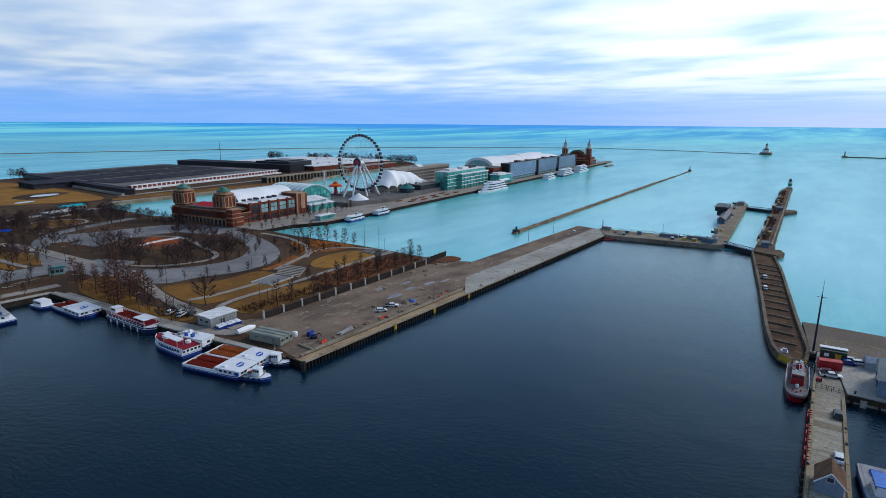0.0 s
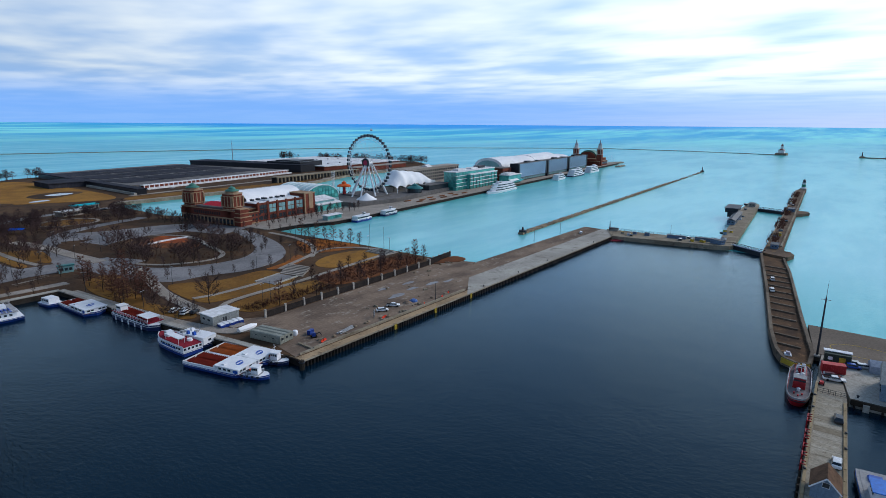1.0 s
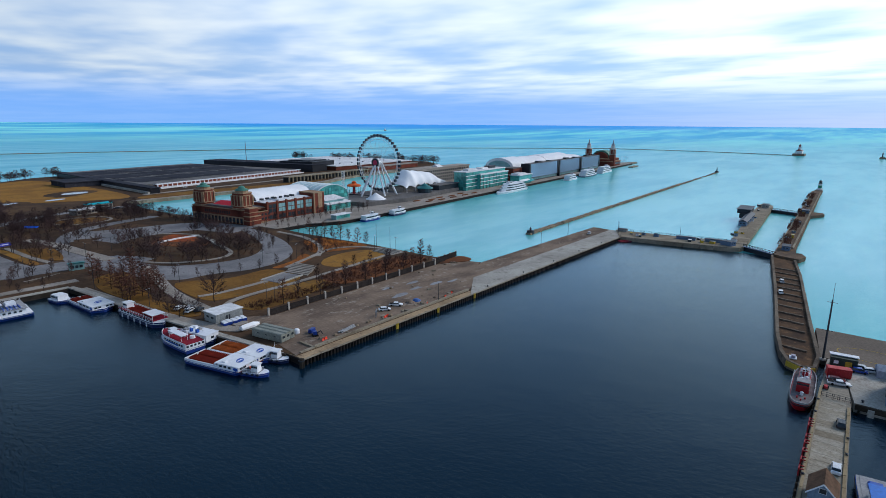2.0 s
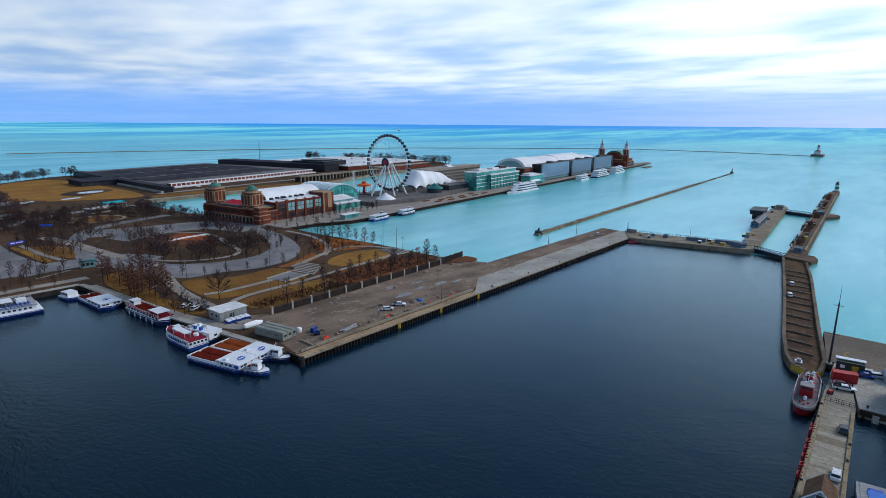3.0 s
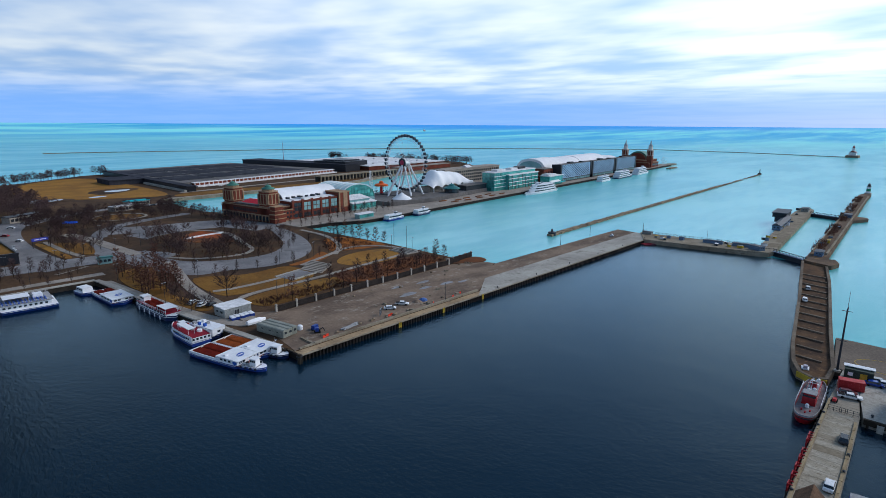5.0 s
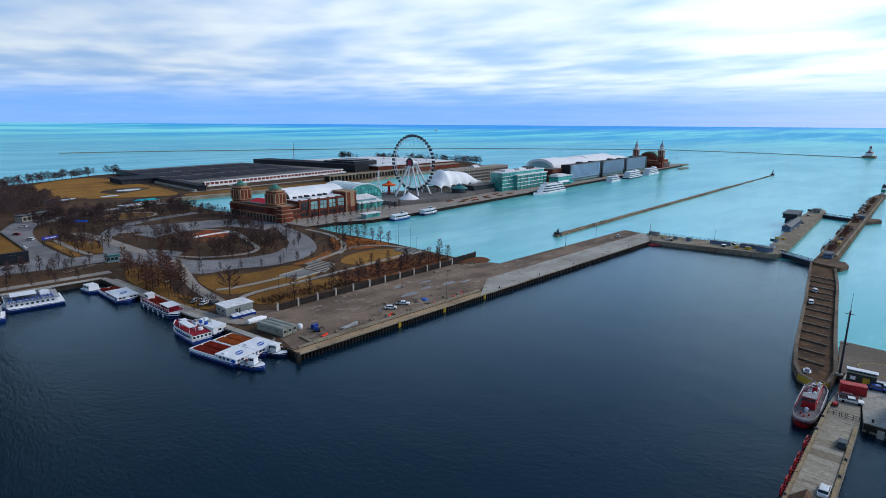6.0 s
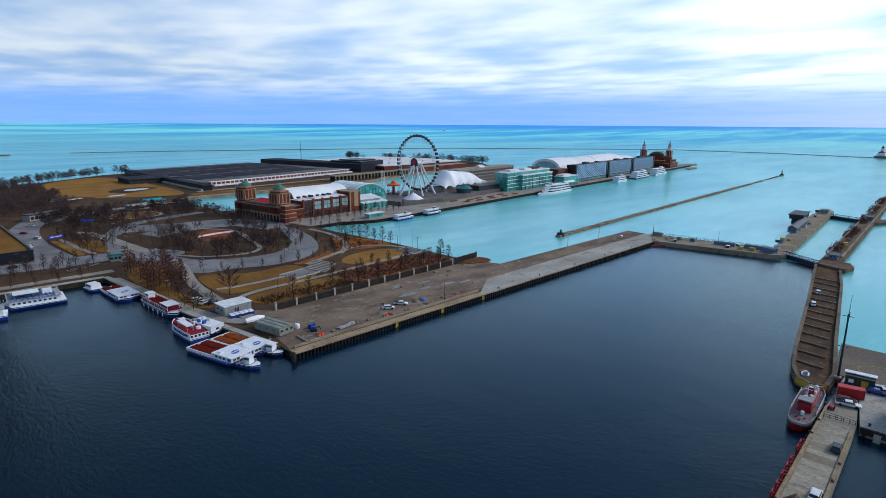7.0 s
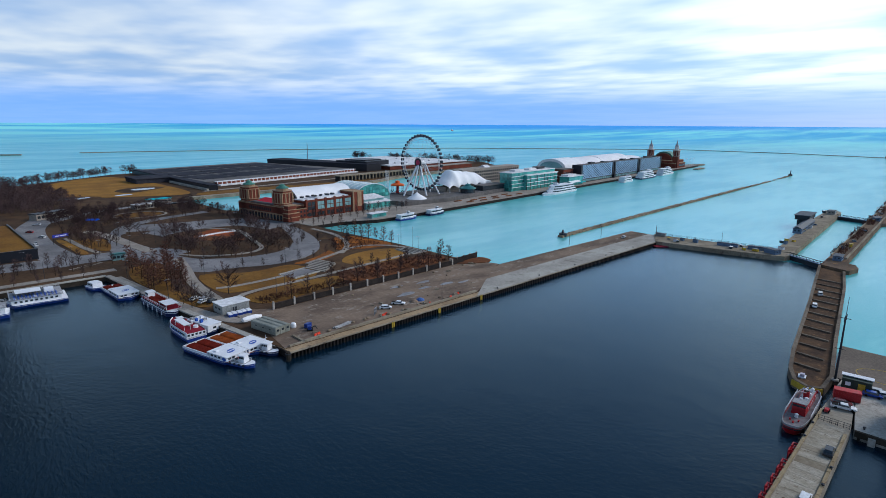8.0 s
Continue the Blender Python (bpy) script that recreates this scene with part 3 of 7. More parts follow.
line_m = M()
yellow_line = plain("yellow_paint", (0.52, 0.36, 0.05), 0.8)
for (x0, y0), (x1, y1) in zip(ellipse(114, -133.5, 5.5, 9.0, 28), ellipse(114, -133.5, 5.5, 9.0, 28)[1:] + ellipse(114, -133.5, 5.5, 9.0, 28)[:1]):
    line_m.bar((x0, y0, 2.51), (x1, y1, 2.51), 0.16, 0.03)
solid("pad_marking", line_m, yellow_line, "worn yellow ring painted on the landing pad", "marking")

# ---- buildings on the long pier ----
glass_dark = plain("dark_window_glass", (0.030, 0.040, 0.050), 0.12)
glass_green = surface("green_tinted_glass", (0.085, 0.38, 0.34), (0.045, 0.24, 0.23), 0.12, 0.0, 0.15, 0.5, bump=0.02, vary=0.35)
glass_pale = surface("pale_aqua_glass", (0.26, 0.44, 0.45), (0.18, 0.34, 0.36), 0.2, 0.0, 0.1, 0.4, bump=0.02, vary=0.15)
beige_wall = surface("beige_precast", (0.36, 0.32, 0.28), (0.28, 0.25, 0.22), 0.9, 0, 0.1, 1.0)
black_panel = plain("black_metal_panel", (0.018, 0.02, 0.028), 0.4, 0.2)
blue_panel = surface("blue_grey_facade_panel", (0.27, 0.42, 0.58), (0.19, 0.31, 0.46), 0.35, 0.1, 0.2, 0.8, bump=0.05, vary=0.35)
red_paint = plain("red_paint", (0.46, 0.03, 0.035), 0.5)
crimson_roof = plain("crimson_awning", (0.50, 0.03, 0.05), 0.7)
orange_paint = plain("orange_canopy", (0.75, 0.12, 0.02), 0.6)
teal_roof = plain("teal_metal_roof", (0.035, 0.17, 0.17), 0.5, 0.2)
aqua_canvas = plain("aqua_canvas", (0.02, 0.42, 0.50), 0.7)
white_roof = surface("white_membrane_roof", (0.74, 0.74, 0.75), (0.62, 0.62, 0.64), 0.8, 0, 0.05, 0.5, (0.50, 0.50, 0.52), 0.1, 0.03)
pane_unit = {}


def pane_mesh(material, w, h, d=0.12):
    key = (material.name, round(w, 2), round(h, 2))
    if key not in pane_unit:
        pane_unit[key] = M().box(-w / 2, w / 2, -d, d, -h / 2, h / 2).mesh("window", material)
    return pane_unit[key]


def windows(parent, x0, x1, y, z0, z1, cols, rows, material, face="s", fill=0.72, name="window"):
    """A grid of window panes standing 10 cm proud of a south or west face of the parent."""
    cw, rh = (x1 - x0) / cols, (z1 - z0) / rows
    me = pane_mesh(material, abs(cw) * fill, rh * fill)
    for i in range(cols):
        for j in range(rows):
            u, z = x0 + (i + 0.5) * cw, z0 + (j + 0.5) * rh
            if face == "s":
                piece(name, me, parent, u, y, z)
            else:
                piece(name, me, parent, y, u, z, 90)


def vault(a0, a1, b0, b1, z0, rise, n=14, thick=0.5):
    """A barrel roof along the first axis."""
    m = M()
    for a_s in ((a0, a1),):
        r = []
        for a in a_s:
            outer = [(a, b0 + (b1 - b0) * (0.5 - 0.5 * math.cos(math.pi * i / n)), z0 + rise * math.sin(math.pi * i / n)) for i in range(n + 1)]
            inner = [(a, y, z - thick) for _, y, z in outer][::-1]
            r.append(outer + inner)
        m.rings(r)
    return m


# headhouse: brick block with two terracotta-banded towers
hh = thing("headhouse", (114.0, 211.5, 2.4), 9.0, "red-brick headhouse with two domed towers on the pier", "building")
hh_body = part("wall", M().box(0, 22, 4, 59, 0, 10.5).box(2, 17, 0, 63, 0, 8.5).box(-0.7, 9, -2, 4, 0, 6.2).box(0.2, 7.5, -1.2, 4, 6.2, 11.8), red_brick, hh)
part("cornice", M().box(-0.5, 22.3, 3.6, 59.4, 9.7, 10.3).box(1.5, 17.3, -0.4, 63.4, 7.9, 8.5).box(-1.0, 9.3, -2.3, 4, 5.7, 6.3).box(-0.1, 7.8, -1.5, 4, 8.4, 8.9).box(-0.1, 7.8, -1.5, 4, 11.3, 11.9), tan_stone, hh, "tan terracotta cornice")
part("base_course", M().box(1.6, 17.2, -0.3, 63.3, 0, 1.0).box(-0.35, 22.2, 3.7, 59.3, 4.2, 5.0).box(-1.0, 9.2, -2.3, 4, 2.8, 3.3), tan_stone, hh, "tan stone base")
part("roof", M().box(1, 21, 18, 45, 10.5, 11.4).box(0.6, 21.4, 5, 58, 10.5, 10.8), grey_roof, hh, "flat grey roof")
part("awning_roof", M().rings([[(4, 24, 11.2), (12, 24, 13.4), (20, 24, 11.2)], [(4, 42, 11.2), (12, 42, 13.4), (20, 42, 11.2)]]), crimson_roof, hh, "crimson pitched roof between the towers")
windows(hh, 5, 58, -0.05, 0.2, 4.3, 14, 1, glass_dark, "w", 0.74, "arcade_opening")
for i in range(15):
    part("arcade_pier", M().box(-0.45, 0.1, 4.6 + 3.786 * i, 5.5 + 3.786 * i, 0, 4.2), tan_stone, hh, "tan stone pier")
windows(hh, 18, 46, -0.05, 5.2, 9.2, 12, 1, glass_dark, "w", 0.5)
windows(hh, 5, 20, -0.05, 1.6, 7.4, 5, 2, glass_dark, "s", 0.5)
for yy in (6, 47):
    tw = part("tower", M().prism([(2, yy), (9, yy), (11, yy + 2), (11, yy + 9), (9, yy + 11), (2, yy + 11), (0, yy + 9), (0, yy + 2)], 0, 21.5), red_brick, hh)
    band = M()
    for z in (10.6, 12.2, 19.6, 21.2):
        band.prism([(1.8, yy - 0.35), (9.2, yy - 0.35), (11.35, yy + 1.8), (11.35, yy + 9.2), (9.2, yy + 11.35), (1.8, yy + 11.35), (-0.35, yy + 9.2), (-0.35, yy + 1.8)], z, z + 0.55)
    for u in (1.0, 4.0, 7.0, 10.0):
        band.box(u - 0.4, u + 0.4, yy - 0.28, yy + 11.28, 12.6, 19.6)
        band.box(-0.28, 11.28, yy + u - 0.4, yy + u + 0.4, 12.6, 19.6)
    part("trim", band, tan_stone, tw, "tan terracotta bands")
    part("drum", M().lathe([(4.4, 21.7), (4.4, 23.0), (4.9, 23.2)], 12, (5.5, yy + 5.5, 0)), tan_stone, tw)
    part("dome", M().lathe([(4.9, 23.2), (4.4, 23.9), (2.4, 24.6), (2.2, 25.4), (1.0, 26.1), (0.12, 26.4), (0.1, 27.4)], 12, (5.5, yy + 5.5, 0)), green_copper, tw, "green copper cap", True)
# long wings behind the headhouse
wing = thing("brick_wing", (*pw(-54, 44), 2.5), PIER_TURN, "long red-brick pier wing with tall windows and white roof", "building")
part("wall", M().box(0, 45, 0, 17, 0, 12.6), red_brick, wing)
part("roof", M().box(0.6, 44.5, 0.6, 16.6, 12.6, 13.0).box(14, 43, 3, 15, 13.0, 13.9), white_roof, wing, "white flat roof")
part("parapet", M().box(-0.3, 45.2, -0.35, 0.4, 12.2, 13.3).box(-0.3, 45.2, -0.3, 0.0, 4.6, 5.1), red_brick, wing)
for i in range(6):
    part("pier_buttress", M().box(8.8 * i - 0.1, 8.8 * i + 1.5, -0.6, 0.2, 0, 14.0), red_brick, wing)
for i in range(5):
    windows(wing, 8.8 * i + 1.9, 8.8 * i + 8.5, -0.05, 5.6, 11.8, 2, 2, glass_pale if i > 0 else glass_dark, "s", 0.86)
    windows(wing, 8.8 * i + 1.9, 8.8 * i + 8.5, -0.05, 0.8, 4.2, 2, 1, glass_dark, "s", 0.8)
for i in range(6):
    part("roof_unit", M().box(3 + 6 * i, 5.2 + 6 * i, 9 + i % 2, 11.2 + i % 3, 13.9, 15.2), dark_steel, wing, "dark rooftop unit")
stair = thing("stair_tower", (*pw(-9, 43), 2.5), PIER_TURN, "red-brick stair tower with tan corner strips", "building")
part("wall", M().box(0, 11, 0, 16, 0, 16.0), red_brick, stair)
part("trim", M().box(-0.3, 1.0, -0.3, 0.4, 0, 15.6).box(4.4, 8.6, -0.3, 0.4, 4, 15.6).box(-0.3, 11.3, -0.3, 16.3, 15.6, 16.3), tan_stone, stair)
northwing = thing("north_wing", (*pw(-58, 74), 2.5), PIER_TURN, "red-brick north wing of the pier", "building")
part("wall", M().box(0, 70, 0, 16, 0, 11.5), red_brick, northwing)
part("roof", M().box(0.5, 69.5, 0.5, 15.5, 11.5, 11.9), white_roof, northwing)
hall = thing("vaulted_hall", (*pw(-50, 58), 2.5), PIER_TURN, "white barrel-vaulted hall roof between brick wings", "building")
part("wall", M().box(0, 52, 0.4, 27.6, 0, 11.0), beige_wall, hall)
part("roof", vault(-1, 53, 0, 28, 11.0, 9.0), white_fabric, hall, "white barrel roof", True)
gard = thing("glass_garden_hall", (*pw(45, 57), 2.5), PIER_TURN + 90, "aqua glass barrel-vaulted garden hall", "building")
gard.scale = (1.1, 0.86, 1)
part("wall", M().box(0, 34, 0, 48, 0, 7.0), glass_pale, gard)
part("roof", vault(-0.5, 34.5, 0, 48, 7.0, 12.0, 18), surface("pale_translucent_roof", (0.46, 0.60, 0.62), (0.38, 0.52, 0.55), 0.35, 0, 0.06, 0.4, bump=0.05), gard, "pale translucent vault", True)
for i in range(7):
    part("rib", vault(5.6 * i - 0.5, 5.6 * i, -0.15, 48.15, 7.0, 12.25, 16, 0.3), white_paint, gard)
part("gable", M().rings([[(x, 24 + 23.2 * math.cos(math.pi * i / 16), 7 + 11.4 * math.sin(math.pi * i / 16)) for i in range(17)] for x in (-0.3, -0.1)]), glass_green, gard, "green glass gable")
gp = M().box(-0.22, 0.0, -1.9, 1.9, -1.4, 1.4).mesh("gable_pane", glass_green)
for i in range(10):
    for k in range(3):
        yy = 24 + 4.3 * (i - 4.5)
        if abs(yy - 24) / 23 < math.cos(0.42 * k + 0.15):
            piece("gable_pane", gp, gard, -0.34, yy, 8.8 + 3.1 * k)
pav = thing("glass_pavilion", (*pw(3, 41), 2.5), PIER_TURN, "low glass pavilion with stepped white roof", "building")
pav.scale = (0.62, 1, 1)
part("wall", M().box(0, 44, 0, 14, 0, 5.5).box(0, 36, 3, 14, 5.5, 8.4), glass_pale, pav)
part("lower_roof", M().rings([[(-0.6, -1.2, 5.3), (-0.6, 6, 6.6), (-0.6, 6, 6.9), (-0.6, -1.2, 5.7)], [(44.6, -1.2, 5.3), (44.6, 6, 6.6), (44.6, 6, 6.9), (44.6, -1.2, 5.7)]]), white_roof, pav)
part("upper_roof", M().rings([[(-0.6, 2.0, 8.2), (-0.6, 14.4, 10.4), (-0.6, 14.4, 10.8), (-0.6, 2.0, 8.6)], [(36.6, 2.0, 8.2), (36.6, 14.4, 10.4), (36.6, 14.4, 10.8), (36.6, 2.0, 8.6)]]), white_roof, pav)
windows(pav, 0, 44, -0.08, 0.6, 5.0, 11, 1, glass_green, "s", 0.8)
booth = thing("dock_booth", (*pw(-22, 7), 2.5), PIER_TURN, "small pale ticket building on the dock", "building")
part("wall", M().box(0, 15, 0, 5, 0, 3.3), glass_pale, booth)
part("roof", M().box(-0.8, 15.8, -0.8, 5.8, 3.3, 3.7), white_roof, booth)
windows(booth, 0.5, 14.5, -0.08, 0.7, 3.0, 6, 1, glass_green, "s", 0.8)

# great wheel
HUB = 33.6
wheel = thing("ferris_wheel", (*pw(88, 58), 2.5), PIER_TURN, "tall white observation wheel with dark gondolas", "ferris wheel")
R = 23.5


def ring_tube(r, x, tube, n=84):
    m = M()
    return m.rings([[(x + tube * math.cos(q), (r + tube * math.sin(q)) * math.cos(a), HUB + (r + tube * math.sin(q)) * math.sin(a)) for q in (0, 1.57, 3.14, 4.71)] for a in (2 * math.pi * i / n for i in range(n + 1))], caps=False)


part("rim", ring_tube(R, -1.3, 0.17), white_paint, wheel)
part("rim", ring_tube(R, 1.3, 0.17), white_paint, wheel)
part("inner_rim", ring_tube(R - 2.2, 0, 0.13), white_paint, wheel)
lat = M()
for i in range(84):
    a0, a1 = 2 * math.pi * i / 84, 2 * math.pi * (i + 1) / 84
    lat.tube((-1.5 if i % 2 else 1.5, R * math.cos(a0), HUB + R * math.sin(a0)), (0, (R - 2.2) * math.cos(a1), HUB + (R - 2.2) * math.sin(a1)), 0.05, n=4, caps=False)
    lat.tube((-1.5, R * math.cos(a0), HUB + R * math.sin(a0)), (1.5, R * math.cos(a0), HUB + R * math.sin(a0)), 0.05, n=4, caps=False)
part("rim_lattice", lat, white_paint, wheel)
spoke = M().tube((0, 0, 1.6), (0, 0, R - 2.2), 0.05, n=4).mesh("spoke", grey_steel)
for i in range(42):
    ob = piece("spoke", spoke, wheel, 0, 0, HUB)
    ob.matrix_basis = pose(-0.8 if i % 2 else 0.8, 0, HUB, 360 / 42 * i, 0, 0)
part("hub", M().rings([[(x, r * math.cos(2 * math.pi * i / 16), HUB + r * math.sin(2 * math.pi * i / 16)) for i in range(16)] for x, r in ((-4.0, 1.3), (-3.0, 2.0), (3.0, 2.0), (4.0, 1.3))]), white_paint, wheel, smooth=True)
part("sign", M().rings([[(x, r * math.cos(2 * math.pi * i / 24), HUB + 0.2 + r * math.sin(2 * math.pi * i / 24)) for i in range(24)] for x, r in ((-5.0, 4.2), (-4.4, 4.2))]), dark_steel, wheel, "dark round sign face on the hub")
part("sign_emblem", M().rings([[(x, 2.4 * math.cos(2 * math.pi * i / 20), HUB + 0.2 + 2.4 * math.sin(2 * math.pi * i / 20)) for i in range(20)] for x in (-5.1, -4.9)]), plain("magenta_emblem", (0.42, 0.03, 0.08), 0.5), wheel, "crimson emblem")
for sx in (-1, 1):
    for sy, spread in ((-1, 15), (1, 15), (-0.35, 15), (0.35, 15)):
        part("leg", M().tube((sx * 3.4, sy * 0.9, HUB), (sx * (9 if abs(sy) == 1 else 19), sy * spread, 3.2), 0.62, 0.75, 8), white_paint, wheel, smooth=True)
part("platform", M().box(-14, 14, -16, 16, 2.4, 4.6).box(-20, 20, -6, 6, 2.4, 3.6), grey_roof, wheel, "grey boarding platform")
gond_shell = M().rings([[(x, y * s, z) for x, y in ((-1.1, -1.0), (1.1, -1.0), (1.1, 1.0), (-1.1, 1.0))] for z, s in ((-1.2, 0.65), (-0.7, 1.0), (0.8, 1.0), (1.2, 0.7))]).mesh("gondola", plain("blue_black_gondola", (0.012, 0.018, 0.035), 0.25))
for i in range(42):
    a = 2 * math.pi * (i + 0.5) / 42
    piece("gondola", gond_shell, wheel, 0, (R + 1.4) * math.cos(a), HUB + (R + 1.4) * math.sin(a))

# tents, rides and kiosks on the terrace
tent = thing("stage_tent", (*pw(116, 46), 6.0), PIER_TURN, "large white peaked stage tent on the terrace", "tent")
rs = []
for i in range(49):
    u = i / 48
    ridge = 20.5 * min(1.0, 0.35 + 0.65 * (u / 0.2)) * (1 - 0.34 * max(0, u - 0.2) / 0.8) * min(1.0, 0.45 + 0.55 * (1 - u) / 0.25) + 0.5 * abs(math.cos(math.pi * 5 * u))
    sag = abs(math.sin(math.pi * 5 * u))                       # five bays between the eave posts
    eave = 4.0 + 2.6 * sag
    out_ = 13.5 - 1.6 * sag
    rs.append([(72 * u, 14 + out_ * math.cos(math.pi * (1 - j / 16)), eave + max(0.4, ridge - eave - 0.3 * sag) * math.sin(math.pi * j / 16) ** 1.15) for j in range(17)])
part("canopy", M().rings(rs, close=False, caps=False).rings([[(x, y, z - 0.25) for x, y, z in r] for r in rs], close=False, caps=False), white_fabric, tent, "white tensile roof", True)
part("side_wall", M().box(4, 66, 7.2, 7.8, 0, 4.2).box(3.0, 3.6, 8, 25, 0, 5.0), beige_wall, tent, "beige side walls")
part("side_wall", M().box(4, 66, 24, 24.6, 0, 4.2), beige_wall, tent)
part("stage_box", M().box(52, 70, 2, 12, 0, 7.0), white_paint, tent, "white stage block")
for i in range(6):
    part("eave_post", M().tube((14.4 * i + 0.2, 0.3, 0), (14.4 * i + 0.2, 0.5, 4.2), 0.3, n=6), white_paint, tent)
for i in range(1, 5):
    part("mast", M().tube((14.4 * i, 14, 0), (14.4 * i, 14, 19.0 - 1.3 * i), 0.28, n=6), white_paint, tent)
dome_t = thing("dome_tent", (*pw(64.5, 42), 2.5), PIER_TURN, "small white peaked dome tent", "tent")
part("canopy", M().lathe([(9.5, 2.8), (9.4, 3.4), (6.5, 5.2), (3.0, 7.2), (0.8, 8.8), (0.05, 9.3)], 16), white_fabric, dome_t, smooth=True)
part("wall", M().lathe([(9.0, 0), (9.2, 3.0)], 16), white_fabric, dome_t)
swing = thing("swing_ride", (*pw(80, 82), 6.0), 0, "orange swing carousel ride with blue base", "ride")
part("canopy", M().lathe([(6.6, 7.4), (6.4, 8.6), (5.2, 9.2), (2.2, 10.0), (2.0, 11.6), (0.3, 12.4)], 18), orange_paint, swing, "orange scalloped canopy", True)
part("column", M().lathe([(1.6, 0), (1.3, 3), (1.2, 7.4)], 14), red_paint, swing, smooth=True)
part("base", M().lathe([(6.8, 0), (6.8, 0.6)], 18), dark_steel, swing)
for i in range(12):
    a = 2 * math.pi * i / 12
    part("seat_chain", M().tube((6 * math.cos(a), 6 * math.sin(a), 7.6), (6.3 * math.cos(a), 6.3 * math.sin(a), 2.4), 0.06, n=4).box(6.3 * math.cos(a) - 0.3, 6.3 * math.cos(a) + 0.3, 6.3 * math.sin(a) - 0.3, 6.3 * math.sin(a) + 0.3, 1.8, 2.6), dark_steel, swing)
car_k = thing("carousel_house", (*pw(131, 36), 6.0), 0, "round carousel house with dark teal roof", "building")
part("roof", M().lathe([(8.4, 4.0), (8.2, 4.6), (5.0, 6.2), (3.2, 6.8), (3.0, 7.6), (0.6, 8.6), (0.1, 9.6)], 16), teal_roof, car_k, smooth=True)
part("wall", M().lathe([(7.2, 0), (7.2, 4.2)], 16), glass_dark, car_k)
climb = thing("ride_tower", (*pw(72, 88), 6.0), 0, "slim white lattice drop tower", "ride")
lt = M()
for sx, sy in ((-0.9, -0.9), (0.9, -0.9), (0.9, 0.9), (-0.9, 0.9)):
    lt.tube((sx, sy, 0), (sx, sy, 22), 0.14, n=4)
for i in range(11):
    lt.tube((-0.9, -0.9, 2 * i), (0.9, -0.9, 2 * i + 2), 0.08, n=4).tube((0.9, 0.9, 2 * i), (-0.9, 0.9, 2 * i + 2), 0.08, n=4).tube((-0.9, 0.9, 2 * i), (-0.9, -0.9, 2 * i + 2), 0.08, n=4)
part("lattice", lt, white_paint, climb)
for a, b in ((96, 20), (112, 14), (128, 16), (146, 14), (166, 16), (100, 9), (118, 7), (138, 7), (160, 7), (180, 8)):
    solid("planter", M().prism([pw(a + 5.5 * math.cos(t), b + 1.6 * math.sin(t)) for t in (2 * math.pi * i / 14 for i in range(14))], 2.5, 3.1), rust_bed, "raised planter with russet winter shrubs", "planter", "thing")

# middle and far blocks
fest = thing("garage_block", (*pw(170, 74), 2.5), PIER_TURN, "beige parking block with rows of window openings", "building")
part("wall", M().box(0, 110, 0, 16, 0, 20), beige_wall, fest)
part("roof", M().box(-0.4, 110.4, -0.4, 16.4, 20, 20.9), beige_wall, fest)
part("roof_house", M().rings([[(46, 3, 20.9), (46, 8, 23.5), (46, 13, 20.9)], [(56, 3, 20.9), (56, 8, 23.5), (56, 13, 20.9)]]), white_roof, fest, "white gabled roof house")
windows(fest, 1, 109, -0.06, 5, 19, 26, 4, glass_dark, "s", 0.62)
windows(fest, 1, 15, -0.06, 5, 19, 4, 4, glass_dark, "w", 0.62)
lowb = thing("dark_arcade", (*pw(152, 33), 2.5), PIER_TURN, "low dark glass arcade building", "building")
part("wall", M().box(0, 37, 0, 11, 0, 8.0), glass_dark, lowb)
part("roof", M().box(-0.6, 37.6, -0.6, 11.6, 8.0, 8.7), grey_roof, lowb)
theatre = thing("glass_theatre", (*pw(190, 20), 2.5), PIER_TURN, "green glass theatre block with white roof terraces", "building")
theatre.scale = (1.27, 1, 1)
part("wall", M().box(0, 70, 4, 19, 0, 19.0).box(18, 70, 0, 10, 0, 15.6), glass_green, theatre)
part("roof", M().box(-0.5, 70.5, 3.5, 19.5, 19.0, 19.7).box(18, 70.5, -0.6, 10, 15.6, 16.1), white_roof, theatre, "white roof")
part("roof_unit", M().box(10, 24, 9, 16, 19.7, 21.6).box(34, 46, 10, 17, 19.7, 21.4), white_roof, theatre)
part("roof_plant", M().box(48, 60, 10, 17, 19.7, 22.4), dark_steel, theatre, "dark rooftop plant")
for z in (3.6, 7.4, 11.2, 15.0):
    part("floor_band", M().box(17.8, 70.3, -0.5, 0.1, z, z + 0.6), white_paint, theatre, "pale floor band")
    part("floor_band", M().box(-0.3, 18.2, 3.5, 4.1, z, z + 0.5), white_paint, theatre)
windows(theatre, 18, 70, -0.15, 0.2, 15.4, 16, 4, glass_green, "s", 0.84, "glass_panel")
windows(theatre, 0, 18, 3.85, 0.4, 18.6, 6, 5, glass_green, "s", 0.8, "glass_panel")
windows(theatre, 4.5, 18.5, -0.15, 0.4, 18.6, 5, 5, glass_green, "w", 0.8, "glass_panel")
for i in range(10):
    part("mullion", M().box(18 + 5.7 * i - 0.2, 18 + 5.7 * i + 0.2, -0.5, 0, 0, 15.8), dark_steel, theatre)
cafe = thing("dock_cafe", (*pw(281, 6), 2.5), PIER_TURN, "two-storey dock restaurant with white awning roofs", "building")
cafe.scale = (0.78, 1, 0.85)
part("wall", M().box(0, 44, 0, 12, 0, 12.0), glass_green, cafe)
part("roof", M().box(-1, 45, -1.5, 13, 12.0, 12.6).box(4, 30, 3, 12, 12.6, 14.6), white_roof, cafe)
